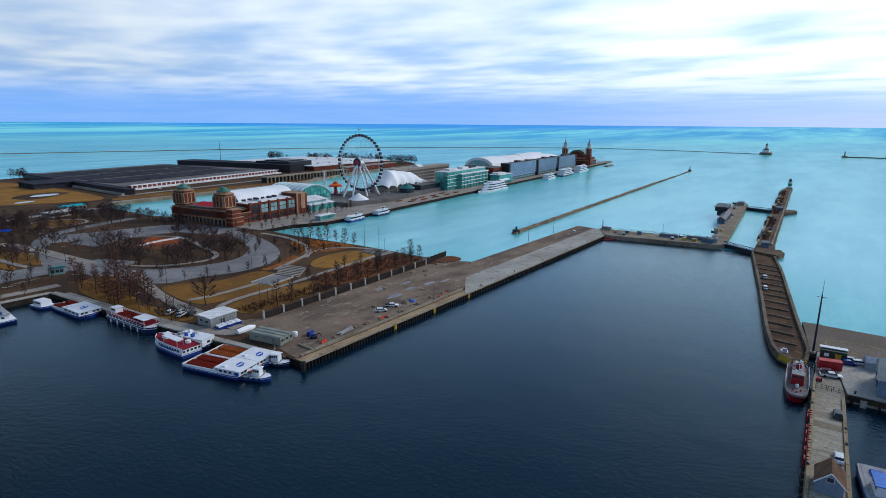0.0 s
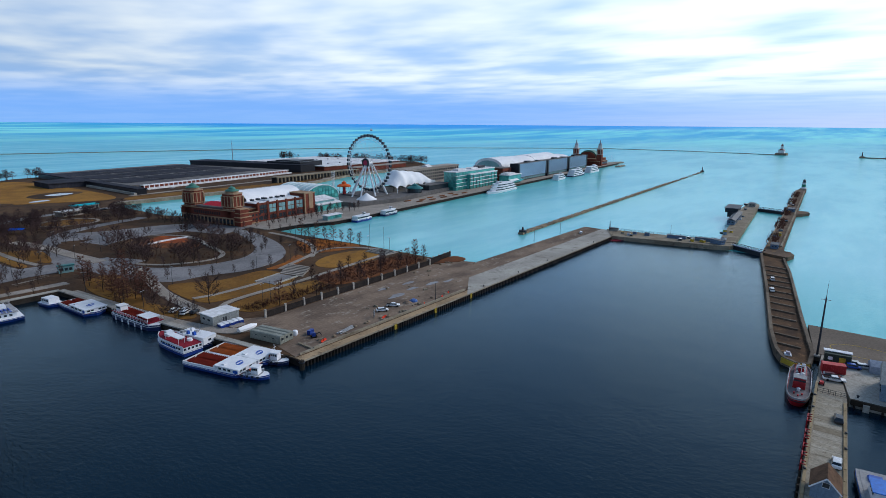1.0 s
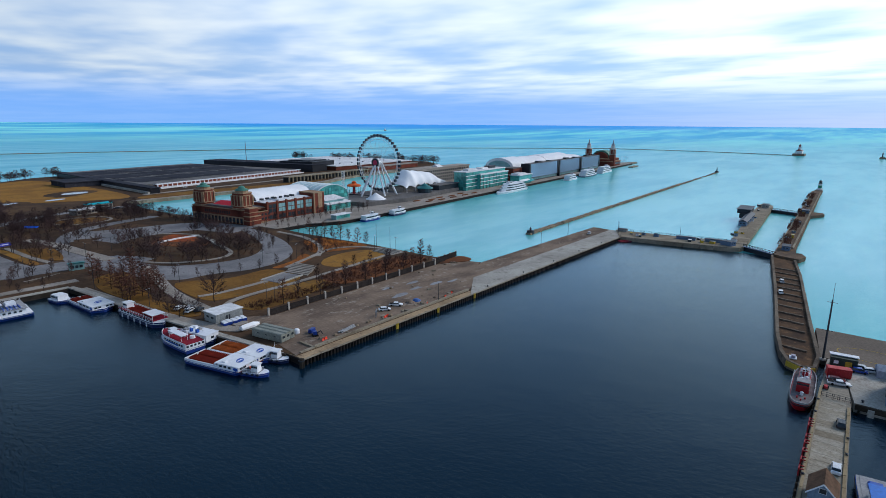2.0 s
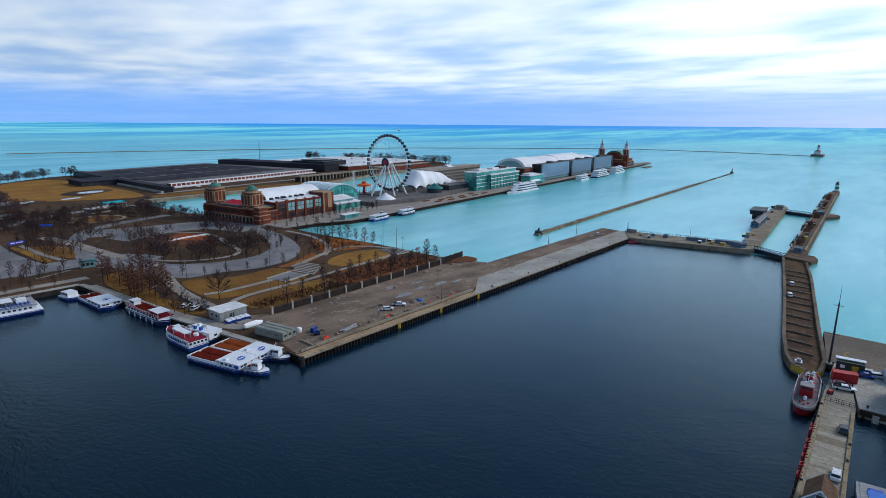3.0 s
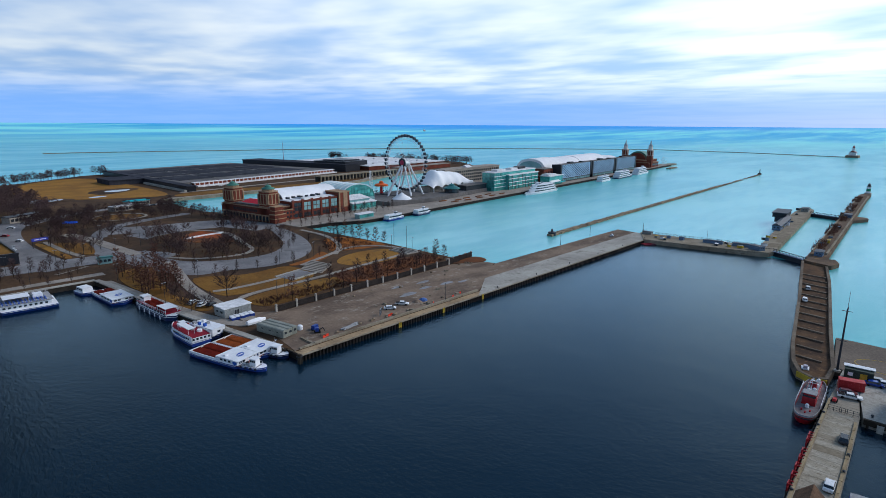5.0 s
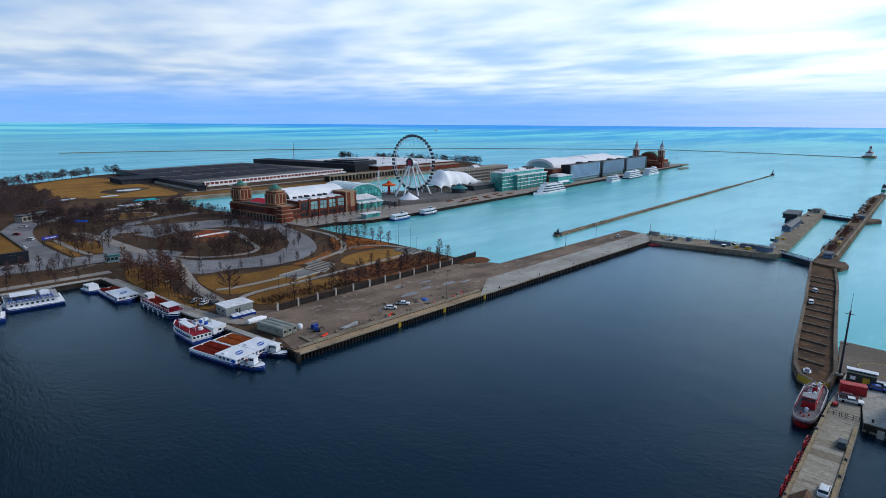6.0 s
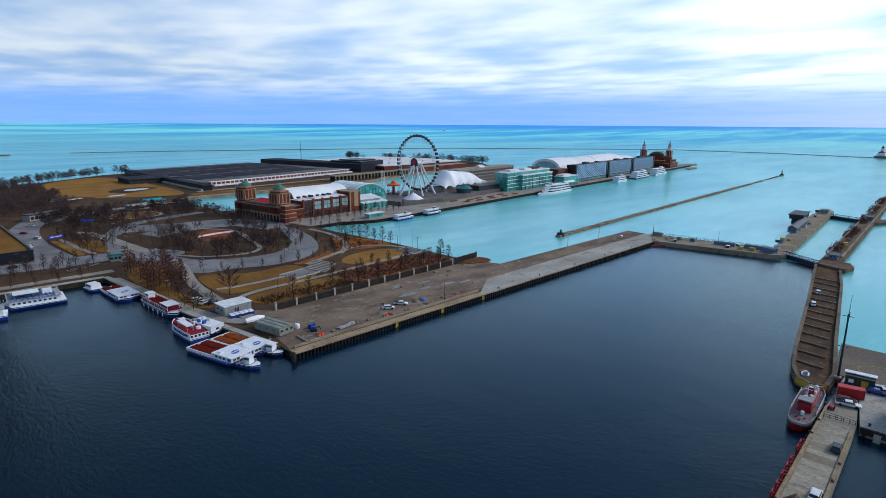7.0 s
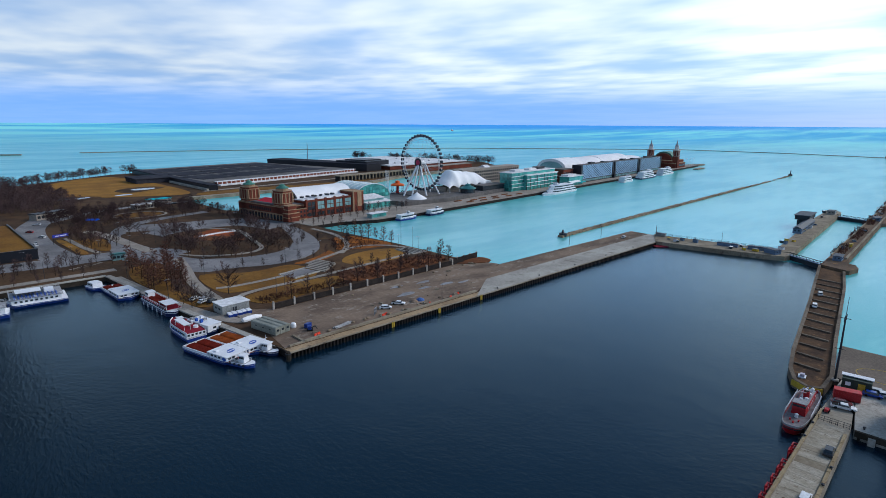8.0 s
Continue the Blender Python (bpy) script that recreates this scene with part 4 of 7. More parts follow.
part("awning", M().rings([[(-1, -3.4, 4.4), (-1, 0, 6.0), (-1, 0, 6.4), (-1, -3.4, 4.8)], [(30, -3.4, 4.4), (30, 0, 6.0), (30, 0, 6.4), (30, -3.4, 4.8)]]), white_fabric, cafe)
part("umbrella_row", M().rings([[(30, -4, 3.0), (30, -2, 4.0), (30, 0, 3.0)], [(46, -4, 3.0), (46, -2, 4.0), (46, 0, 3.0)]]), aqua_canvas, cafe, "aqua canvas canopies")
brickb = thing("brick_block", (*pw(293, 20), 2.5), PIER_TURN, "plain red-brick block beside the hotel", "building")
part("wall", M().box(0, 24, 0, 14, 0, 17), red_brick, brickb)
part("roof", M().box(-0.3, 24.3, -0.3, 14.3, 17, 17.6), grey_roof, brickb)
windows(brickb, 1, 23, -0.06, 3, 15, 5, 3, glass_dark, "s", 0.5)
vaults = thing("exhibition_hall", (*pw(346, 46), 2.5), PIER_TURN, "long exhibition hall under white vaulted roofs", "building")
part("wall", M().box(0, 262, 0.5, 41.5, 0, 13.5), beige_wall, vaults)
for k, (a0, a1, zz, rise) in enumerate(((0, 46, 13.5, 12.0), (46, 112, 13.5, 11.0), (112, 206, 13.5, 11.5), (206, 262, 13.0, 7.0))):
    part("roof_vault", vault(a0, a1 - 1.0, 0, 42, zz, rise), white_fabric, vaults, "white barrel roof", True)
part("arch_gable", M().rings([[(x, 21 + 17.5 * math.cos(math.pi * i / 14), 13.0 + 9.2 * math.sin(math.pi * i / 14)) for i in range(15)] for x in (-0.35, 0.0)]), glass_pale, vaults, "pale glazed arch")
part("arch_rim", M().rings([[(x, 21 + 21 * math.cos(math.pi * i / 14), 13.5 + 12 * math.sin(math.pi * i / 14)) for i in range(15)] for x in (-0.2, 0.1)]), white_fabric, vaults, "white arched gable")
for a0, hotel_len in ((318, 96), (414, 85), (499, 90)):
    ht = thing("hotel_block", (*pw(a0, 10), 2.5), PIER_TURN, "dark hotel block with blue-grey patterned facade", "building", "hotel blocks on the pier")
    part("wall", M().box(0, 4, 0, 12, 0, 21.6).box(4, hotel_len - 1, 2.0, 12, 4.4, 21.0).box(hotel_len - 5, hotel_len - 1, 0.6, 2.0, 4.4, 21.2), black_panel, ht)
    part("facade", M().box(4, hotel_len - 5, 1.2, 2.0, 4.6, 20.8), blue_panel, ht, "blue-grey facade skin")
    part("podium", M().box(4, hotel_len - 1, 2.5, 11, 0, 4.4), black_panel, ht)
    part("roof", M().box(4.5, hotel_len - 1.5, 1.5, 11.5, 21.0, 21.4), grey_roof, ht)
    part("roof_unit", M().box(34, 44, 4, 9, 21.4, 23.4), dark_steel, ht)
    part("roof_unit", M().box(70, 76, 4, 9, 21.4, 22.8), dark_steel, ht)
    n_hex = int((hotel_len - 10) / 3.2)
    hexa = M().rings([[(0.95 * w * math.cos(math.pi / 3 * i), y, 1.05 * w * math.sin(math.pi / 3 * i)) for i in range(6)] for y, w in ((0.0, 0.86), (-0.2, 0.78))]).mesh("facade_window", black_panel)
    for i in range(n_hex):
        for j in range(5):
            piece("facade_window", hexa, ht, 5.8 + 3.2 * i, 1.2, 6.4 + 3.0 * j + (1.5 if i % 2 else 0))
    windows(ht, 5, hotel_len - 2, 2.42, 0.5, 4.0, 16, 1, glass_pale, "s", 0.7)
pale_trim = surface("pale_stone_trim", (0.50, 0.44, 0.40), (0.40, 0.35, 0.31), 0.85, 0, 0.12, 2.0)
aud = thing("auditorium", (*pw(640, 6), 2.5), PIER_TURN, "brick auditorium with green half-dome and two spired towers", "building")
part("wall", M().box(0, 60, 6, 44, 0, 12).box(0, 50, 0, 50, 0, 8), red_brick, aud)
part("cornice", M().box(-0.4, 60.4, 5.6, 44.4, 11.4, 12.1).box(-0.4, 50.4, -0.4, 50.4, 7.4, 8.1), tan_stone, aud)
domer = [[(x, 25 + r * math.cos(math.pi * i / 14), 12 + r * 0.85 * math.sin(math.pi * i / 14)) for i in range(15)] for x, r in ((16, 16), (40, 16), (50, 13.5), (56, 8), (58.5, 2.5))]
part("dome", M().rings(domer), green_copper, aud, "green copper half-dome", True)
part("gable", M().rings([[(x, 25 + 14.0 * math.cos(math.pi * i / 14), 12 + 11.0 * math.sin(math.pi * i / 14)) for i in range(15)] for x in (12.5, 15.8)]), red_brick, aud, "brick arched gable")
windows(aud, 14, 49, -0.06, 1, 7, 10, 1, glass_dark, "s", 0.6)
for yy in (-5, 37):
    t2 = part("tower", M().box(4, 12.5, yy + 3, yy + 11.5, 0, 29), red_brick, aud)
    for z0, z1, grow in ((27.6, 29.3, 0.1), (19.0, 19.8, 0.0)):
        part("band", M().box(3.7 - grow, 12.8 + grow, yy + 2.7 - grow, yy + 11.8 + grow, z0, z1), pale_trim, t2, "pale stone band")
    for u in (1.7, 6.3):
        part("pilaster", M().box(3.7 + u, 4.7 + u, yy + 2.7, yy + 11.8, 20, 27), pale_trim, t2, "pale stone pilaster")
        part("pilaster", M().box(3.68, 12.82, yy + 3.0 + u, yy + 4.0 + u, 20, 26.9), pale_trim, t2, "pale stone pilaster")
    part("lantern", M().lathe([(3.4, 29.3), (3.2, 34.4), (3.7, 34.8)], 10, (8.2, yy + 7.2, 0)), plain("pale_stone", (0.66, 0.62, 0.60), 0.8), t2, "pale open lantern")
    part("spire", M().lathe([(3.3, 34.8), (2.4, 37.0), (1.1, 39.0), (0.9, 41.2), (0.12, 45.0)], 10, (8.2, yy + 7.2, 0)), plain("grey_slate_spire", (0.30, 0.31, 0.34), 0.6), t2, "grey spire", True)
pole_me = M().tube((0, 0, 0), (0, 0, 13), 0.12, 0.07, 5).mesh("flagpole", white_paint)
for i in range(10):
    fp = tagged(new("flagpole", pole_me), "slim white flagpole at the pier's end", "flagpole", "flagpoles", "thing")
    fp.matrix_basis = pose(*pw(728 + 6 * (i % 5), 10 + 6 * (i // 5)), 2.45)

# ---- water plant and headland behind the pier ----
plant_ground = M().prism([(108, 392), (330, 402), (420, 440), (640, 470), (700, 560), (690, 680), (600, 748), (370, 764), (158, 714), (146, 600)], -2, 2.3)
solid("plant_ground", plant_ground, park_ground, "brown ground of the water plant headland", "ground")
sea = M()
for (x0, y0), (x1, y1) in (((106, 391), (330, 401)), ((330, 401), (420, 439)), ((420, 439), (640, 469)), ((640, 469), (702, 560))):
    sea.bar((x0, y0, 0.6), (x1, y1, 0.6), 1.2, 4.4)
solid("wall_channel", sea, old_concrete, "pale concrete wall along the channel", "wall")
for pts, w, nm in (([(112, 398), (330, 408), (420, 448), (640, 478)], 8, "road_channel"), ([(140, 436), (380, 470), (520, 480)], 7, "road_plant")):
    solid(nm, ribbon(pts, w, 2.2, 2.37), paving, "pale service road of the plant", "road")
pond_roof = thing("filter_plant", (142, 444, 2.3), 12.5, "sprawling low plant building with dark roof", "building")
part("wall", M().prism([(12, 30), (262, 30), (262, 250), (66, 250)], 0, 4.2), grey_roof, pond_roof)
roofp = part("roof", M().prism([(12.5, 30.5), (261.5, 30.5), (261.5, 249.5), (66.5, 249.5)], 4.2, 4.9), grey_roof, pond_roof, "grey roof deck")
slab_me = M().box(-0.5, 0.5, -0.5, 0.5, 0, 0.35).mesh("roof_bay", dark_roof)
for i in range(4):
    for j in range(3):
        piece("roof_bay", slab_me, roofp, 62 + 10 * j + 50 * i, 82 + 60 * j, 4.9, 0, (45, 52, 1))
part("arcade_wall", M().box(36, 262, 26, 30, 0, 4.0), red_brick, pond_roof, "red-brick arcade front")
part("arcade_roof", M().box(35, 263, 25.4, 30.4, 4.0, 4.7).box(36, 262, 20, 26, 0.0, 1.4), white_roof, pond_roof, "white arcade parapet")
for i in range(38):
    part("pilaster", M().box(36 + 6 * i, 36.9 + 6 * i, 25.6, 26.1, 1.4, 4.0), white_paint, pond_roof)
west_wall = thing("plant_west_range", (147, 437, 2.2), 0.5, "long dark brick range closing the plant", "building")
part("wall", M().box(0, 9, 0, 260, 0, 5.2), black_panel, west_wall)
part("roof", M().box(-0.6, 9.6, -0.6, 260.6, 5.2, 6.0), dark_roof, west_wall)
part("gatehouse", M().box(-36, 0, 118, 160, 0, 5.0).box(-37, 1, 117, 161, 5.0, 5.8), dark_roof, west_wall, "dark flat-roofed gatehouse")
part("ramp_wall", M().box(-3, -0.6, 0, 112, 0, 2.2), concrete, west_wall, "pale retaining wall")
core = thing("pumping_hall", (408, 519, 2.3), 14.3, "long dark pumping hall with stepped top", "building")
part("wall", M().box(0, 34, 0, 212, 0, 10.0), black_panel, core)
part("roof", M().box(-0.6, 34.6, -0.6, 212.6, 10.0, 10.8), dark_roof, core)
part("penthouse", M().box(12, 66, 10, 70, 0, 13.6).box(20, 60, 20, 60, 13.6, 15.2), black_panel, core)
white_hall = thing("reservoir_hall", (452, 520, 2.3), 4.0, "vast white-roofed reservoir hall", "building")
part("wall", M().box(0, 180, 0, 190, 0, 5.6), red_brick, white_hall)
part("roof", M().box(-1, 181, -1, 191, 5.6, 6.8), white_roof, white_hall, "white flat roof")
for i in range(14):
    part("roof_vent", M().box(12 + 26 * (i % 7), 14 + 26 * (i % 7), 30 + 80 * (i // 7), 32 + 80 * (i // 7), 6.8, 8.2), grey_steel, white_hall)
colon = thing("colonnade", (300, 424, 2.3), 7.5, "open concrete colonnade along the channel road", "building")
part("roof", M().box(0, 150, 0, 12, 6.0, 7.0), old_concrete, colon)
part("wall", M().box(0, 150, 9, 10, 0, 6.0), dark_steel, colon)
for i in range(26):
    part("column", M().box(6 * i, 6 * i + 1.4, 0, 1.4, 0, 6.0), old_concrete, colon)
low_range = thing("service_sheds", (470, 470, 2.3), 8.0, "low brick service sheds with pale roofs", "building")
part("wall", M().box(0, 130, 0, 16, 0, 5.5), red_brick, low_range)
part("roof", M().box(-0.6, 130.6, -0.6, 16.6, 5.5, 6.2), paving, low_range)
tallpole = thing("radio_mast", (452, 760, 2.3), 0, "slim grey radio mast on the headland", "mast")
part("pole", M().tube((0, 0, 0), (0, 0, 34), 0.7, 0.45, 8), grey_steel, tallpole)
part("antenna", M().tube((0, 0, 34), (0, 0, 38), 0.15, 0.1, 5), grey_steel, tallpole)
# small buildings at the beach
for x, y, w, d, hgt, tt, mtl, txt in ((52, 344, 24, 9, 3.6, 18, white_roof, "low white beach pavilion"), (70, 372, 20, 8, 3.4, 10, aqua_canvas, "beach house with turquoise roof"), (-16, 336, 26, 8, 4.2, 30, black_panel, "dark underpass structure beside the road"), (-9, 168, 7, 3, 3.2, -8, teal_roof, "glazed bus shelter with teal roof")):
    b = thing("beach_house" if y > 200 else "bus_shelter", (x, y, 2.2), tt, txt, "building")
    part("wall", M().box(0.4, w - 0.4, 0.4, d - 0.4, 0, hgt), glass_pale if y < 200 else beige_wall, b)
    part("roof", M().box(0, w, 0, d, hgt, hgt + 0.5), mtl, b)
    windows(b, 0.8, w - 0.8, 0.34, 0.8, hgt - 0.6, max(3, int(w / 3)), 1, glass_dark, "s", 0.7)
blue_sign = plain("blue_banner", (0.03, 0.05, 0.42), 0.6)
gantry = thing("entry_gantry", (-22.6, 234, 2.2), 18, "blue entry banner over the park road", "sign")
gantry.scale = (0.56, 1, 1)
part("post", M().tube((0, 0, 0), (0, 0, 5.4), 0.25, n=6), dark_steel, gantry)
part("post", M().tube((15, 0, 0), (15, 0, 5.4), 0.25, n=6), dark_steel, gantry)
part("banner", M().box(-0.5, 15.5, -0.2, 0.2, 3.9, 5.6), blue_sign, gantry, "blue banner with pale bars")
part("lettering", M().box(2, 6, -0.26, -0.2, 4.5, 5.0).box(7, 13, -0.26, -0.2, 4.5, 5.0), white_paint, gantry, "pale bars of lettering")
tarp = thing("blue_canopy", (6, 298, 2.2), -40, "small bright blue canopy among trees", "canopy")
part("roof", M().rings([[(0, 0, 2.6), (0, 2.5, 3.6), (0, 5, 2.6)], [(8, 0, 2.6), (8, 2.5, 3.6), (8, 5, 2.6)]]), plain("bright_blue_canvas", (0.01, 0.10, 0.62), 0.7), tarp)
for x, y in ((0.2, 0.2), (7.8, 0.2), (0.2, 4.8), (7.8, 4.8)):
    part("post", M().tube((x, y, 0), (x, y, 2.7), 0.08, n=5), dark_steel, tarp)
deckb = thing("tower_podium", (-35, 199, 2.2), 91, "dark podium with planted top under a tall glass tower", "building")
part("wall", M().box(0, 96, 0, 78, 0, 4.6), black_panel, deckb)
part("roof", M().box(0.6, 95.4, 0.6, 77.4, 4.6, 4.9), dry_lawn, deckb, "ochre planted top")
part("parapet", M().box(-0.2, 96.2, -0.2, 0.7, 4.6, 5.6).box(-0.2, 0.7, 0.7, 78, 4.6, 5.6), black_panel, deckb)
# the black glass tower that the harbour mirrors, just beside the view
lobes = [(-73 + (19 + 8 * math.cos(3 * a)) * math.cos(a), 250 + (19 + 8 * math.cos(3 * a)) * math.sin(a)) for a in (2 * math.pi * i / 60 for i in range(60))]
high_rise = thing("glass_tower", (0, 0, 0), 0, "tall black-glass three-lobed residential tower", "building")
part("curtain_wall", M().prism(lobes, 7.1, 185), plain("bronze_black_glass", (0.012, 0.013, 0.015), 0.3), high_rise)
slab_ring = [(-73 + (x + 73) * 1.012, 250 + (y - 250) * 1.012) for x, y in lobes]
for k in range(30):
    part("floor_band", M().prism(slab_ring, 12 + 5.8 * k, 12.5 + 5.8 * k), dark_steel, high_rise)
part("crown", M().prism([(-73 + (x + 73) * 0.5, 250 + (y - 250) * 0.5) for x, y in lobes], 185, 194), black_panel, high_rise)

# breakwaters and lights
rubble = surface("rubble_stone", (0.30, 0.225, 0.15), (0.17, 0.13, 0.095), 0.95, 0, 0.15, 0.9, (0.10, 0.085, 0.07))
inner_bw = thing("breakwater", (226, 54.5, 0), 3.1, "low broken stone breakwater across the harbour", "breakwater", kind="structure")
rnd = random.Random(11)
stones = [M().prism([(x + rnd.uniform(-0.5, 0.5), y + rnd.uniform(-0.3, 0.3)) for x, y in ((-2.2, -1.1), (2.2, -1.1), (2.4, 1.1), (-2.2, 1.1))], -1, 1.0, -0.08).mesh("stone_block", rubble) for _ in range(4)]
for i in range(145):
    x = i * 4.3
    sunk = 0.0 if i < 94 else (0.3 + 0.6 * rnd.random())
    if i > 102 and rnd.random() < 0.25:
        continue
    for k in (-1, 1):
        piece("stone_block", stones[rnd.randrange(4)], inner_bw, x + rnd.uniform(-0.4, 0.4), 0.85 * k + rnd.uniform(-0.25, 0.25), 0.2 - sunk + rnd.uniform(-0.15, 0.2), rnd.uniform(-3, 3))
for x, y, hh_, nm in ((227, 54.5, 3.6, "dark timber dolphin at the breakwater's end"), (851, 88.5, 7.0, "small dark beacon on the breakwater's end")):
    d = thing("beacon", (x, y, 0.0), 0, nm, "beacon")
    part("base", M().lathe([(2.6, -1), (2.6, 2.4), (1.6, 2.6)], 10), dark_steel, d)
    part("mast", M().lathe([(0.9, 2.6), (0.5, hh_), (0.9, hh_ + 0.1), (0.1, hh_ + 1.2)], 8), dark_steel, d)
outer = M()
OUT = [(218, 1383), (285, 1375), (520, 1300), (731, 1222), (915, 1135), (1099, 1036), (1340, 800), (1560, 560), (1575, 300), (1535, 82)]
for (x0, y0), (x1, y1) in zip(OUT[:-1], OUT[1:]):
    outer.bar((x0, y0, 0.3), (x1, y1, 0.3), 4, 1.7)
for (x0, y0), (x1, y1) in (((-60, 1440), (104, 1352)), ((1520, -100), (1545, -420)), ((1500, -420), (1400, -900))):
    outer.bar((x0, y0, 0.6), (x1, y1, 0.6), 6, 3.0)
solid("outer_breakwater", outer, rubble, "far stone breakwater along the lake", "breakwater")
hl = thing("harbor_lighthouse", (1540, 66, 0), 0, "white lighthouse with red roofs on a stone base", "lighthouse")
part("base", M().box(-16, 16, -14, 14, -2, 5, 2), rubble, hl)
part("house", M().box(-10, 10, -7, 7, 5, 12), white_paint, hl)
part("house_roof", M().rings([[(-10.5, -7.5, 12), (-10.5, 0, 16), (-10.5, 7.5, 12)], [(10.5, -7.5, 12), (10.5, 0, 16), (10.5, 7.5, 12)]]), plain("dark_red_roof", (0.20, 0.04, 0.035), 0.6), hl, "dark red roof")
part("tower", M().lathe([(4.0, 5), (3.4, 21), (4.2, 21.4), (4.2, 22.0)], 12), white_paint, hl)
part("lantern", M().lathe([(2.4, 22), (2.4, 25), (2.9, 25.1), (0.2, 28)], 12), plain("lantern_red", (0.20, 0.04, 0.035), 0.5), hl)
sl = thing("guide_light", (1522, -98, 0), 0, "small dark guide light on the far breakwater", "beacon")
part("base", M().box(-8, 8, -6, 6, -2, 4, 1.5), rubble, sl)
part("tower", M().lathe([(1.4, 4), (1.0, 12), (1.6, 12.2), (0.2, 14.5)], 8), dark_steel, sl)
gl = thing("lock_lighthouse", (645, -66.5, 2.8), 0, "white light tower with green band on the lock wall", "lighthouse")
gl.scale = (1, 1, 0.82)
part("tower", M().lathe([(2.4, 0), (2.0, 3), (1.8, 9)], 12), white_paint, gl, smooth=True)
part("band", M().lathe([(2.04, 3.2), (1.92, 6.4)], 12), plain("green_paint", (0.01, 0.22, 0.13), 0.5), gl, "green band", True)
part("lantern", M().lathe([(2.3, 9), (2.3, 9.4), (1.4, 9.5), (1.4, 11.4), (1.8, 11.5), (0.15, 13.6)], 12), dark_steel, gl, "dark lantern room")
part("base", M().box(-4, 4, -3, 3, 0, 1.0), concrete, gl)
ship = thing("cargo_ship", (2600, 2562, 21.0), 35, "far cargo ship low on the horizon", "ship")
part("hull", M().rings([[(x, -5 * w, -1), (x, -6 * w, 5), (x, 6 * w, 5), (x, 5 * w, -1)] for x, w in ((-26, 0.9), (14, 1.0), (26, 0.1))]), plain("rust_hull", (0.32, 0.10, 0.10), 0.7), ship)
part("bridge_house", M().box(-24, -15, -4, 4, 5, 13), white_paint, ship)

# ---- boats ----
hull_blue = plain("blue_hull_paint", (0.015, 0.045, 0.24), 0.35)
hull_navy = plain("navy_hull_paint", (0.012, 0.022, 0.085), 0.35)
hull_red = plain("red_hull_paint", (0.34, 0.012, 0.018), 0.4)
seat_red = surface("red_brown_benches", (0.16, 0.020, 0.012), (0.10, 0.012, 0.01), 0.7, 0, 0.5, 2.0)
deck_red = surface("crimson_deck", (0.26, 0.02, 0.035), (0.19, 0.016, 0.03), 0.75, 0, 0.4, 2.0)
bench_orange = surface("orange_wood_bench", (0.27, 0.062, 0.010), (0.18, 0.040, 0.008), 0.6, 0, 0.5, 2.0)
deck_grey = surface("grey_boat_deck", (0.33, 0.33, 0.34), (0.26, 0.26, 0.27), 0.7, 0, 0.4, 2.0)
tyre_black = plain("fender_rubber", (0.02, 0.02, 0.02), 0.85)
logo_blue = plain("logo_blue", (0.02, 0.09, 0.42), 0.5)
orange_gear = plain("orange_gear", (0.7, 0.08, 0.02), 0.6)
boat_white = surface("white_boat_paint", (0.78, 0.79, 0.82), (0.68, 0.69, 0.73), 0.4, 0, 0.3, 1.5, None, 0.05, 0.02, grain=(0.93, 1.03))


def hull_rings(L, W, z0, z1, blunt=0.25, flare=0.86, n=10, stern=0.94):
    """Rings from the stern at x=0 to the bow at x=L."""
    rs = []
    for i in range(n + 1):
        u = i / n
        w = W / 2 * (stern + (1 - stern) * min(1, u * 5)) * (1 - max(0, (u - (1 - blunt)) / blunt) ** 2.6 * 0.9)
        sheer = 0.5 * max(0, u - 0.6)
        rs.append([(u * L, -w * flare, z0), (u * L, -w, z1 + sheer), (u * L, w, z1 + sheer), (u * L, w * flare, z0)])
    return rs


def boat(name, at, turn, L, W, text, lower=hull_blue, blunt=0.25, h=1.5, group=""):
    b = thing(name, at, turn, text, "boat", group)
    part("hull", M().rings(hull_rings(L, W, -0.6, h * 0.72, blunt)), lower, b)
    part("topside", M().rings(hull_rings(L + 0.06, W + 0.06, h * 0.72, h, blunt, 1.0)), boat_white, b)
    part("rub_rail", M().rings(hull_rings(L + 0.2, W + 0.24, h * 0.86, h * 0.98, blunt, 1.0)), lower, b)
    return b


def rail(parent, pts, z, hgt=1.0, material=boat_white):
    m = M()
    for (x0, y0), (x1, y1) in zip(pts[:-1], pts[1:]):
        m.bar((x0, y0, z + hgt), (x1, y1, z + hgt), 0.08, 0.08).bar((x0, y0, z + hgt * 0.5), (x1, y1, z + hgt * 0.5), 0.05, 0.05)
        n = max(1, int(math.hypot(x1 - x0, y1 - y0) / 1.6))
        for i in range(n + 1):
            m.bar((x0 + (x1 - x0) * i / n, y0 + (y1 - y0) * i / n, z), (x0 + (x1 - x0) * i / n, y0 + (y1 - y0) * i / n, z + hgt), 0.06, 0.06)
    return part("railing", m, material, parent)


def side_windows(parent, x0, x1, half, z, n, w, h, material=glass_dark):
    me = pane_mesh(material, w, h, 0.06)
    for i in range(n):
        for s in (-1, 1):
            piece("window", me, parent, x0 + (x1 - x0) * (i + 0.5) / n, s * half, z)


bench_me = {}


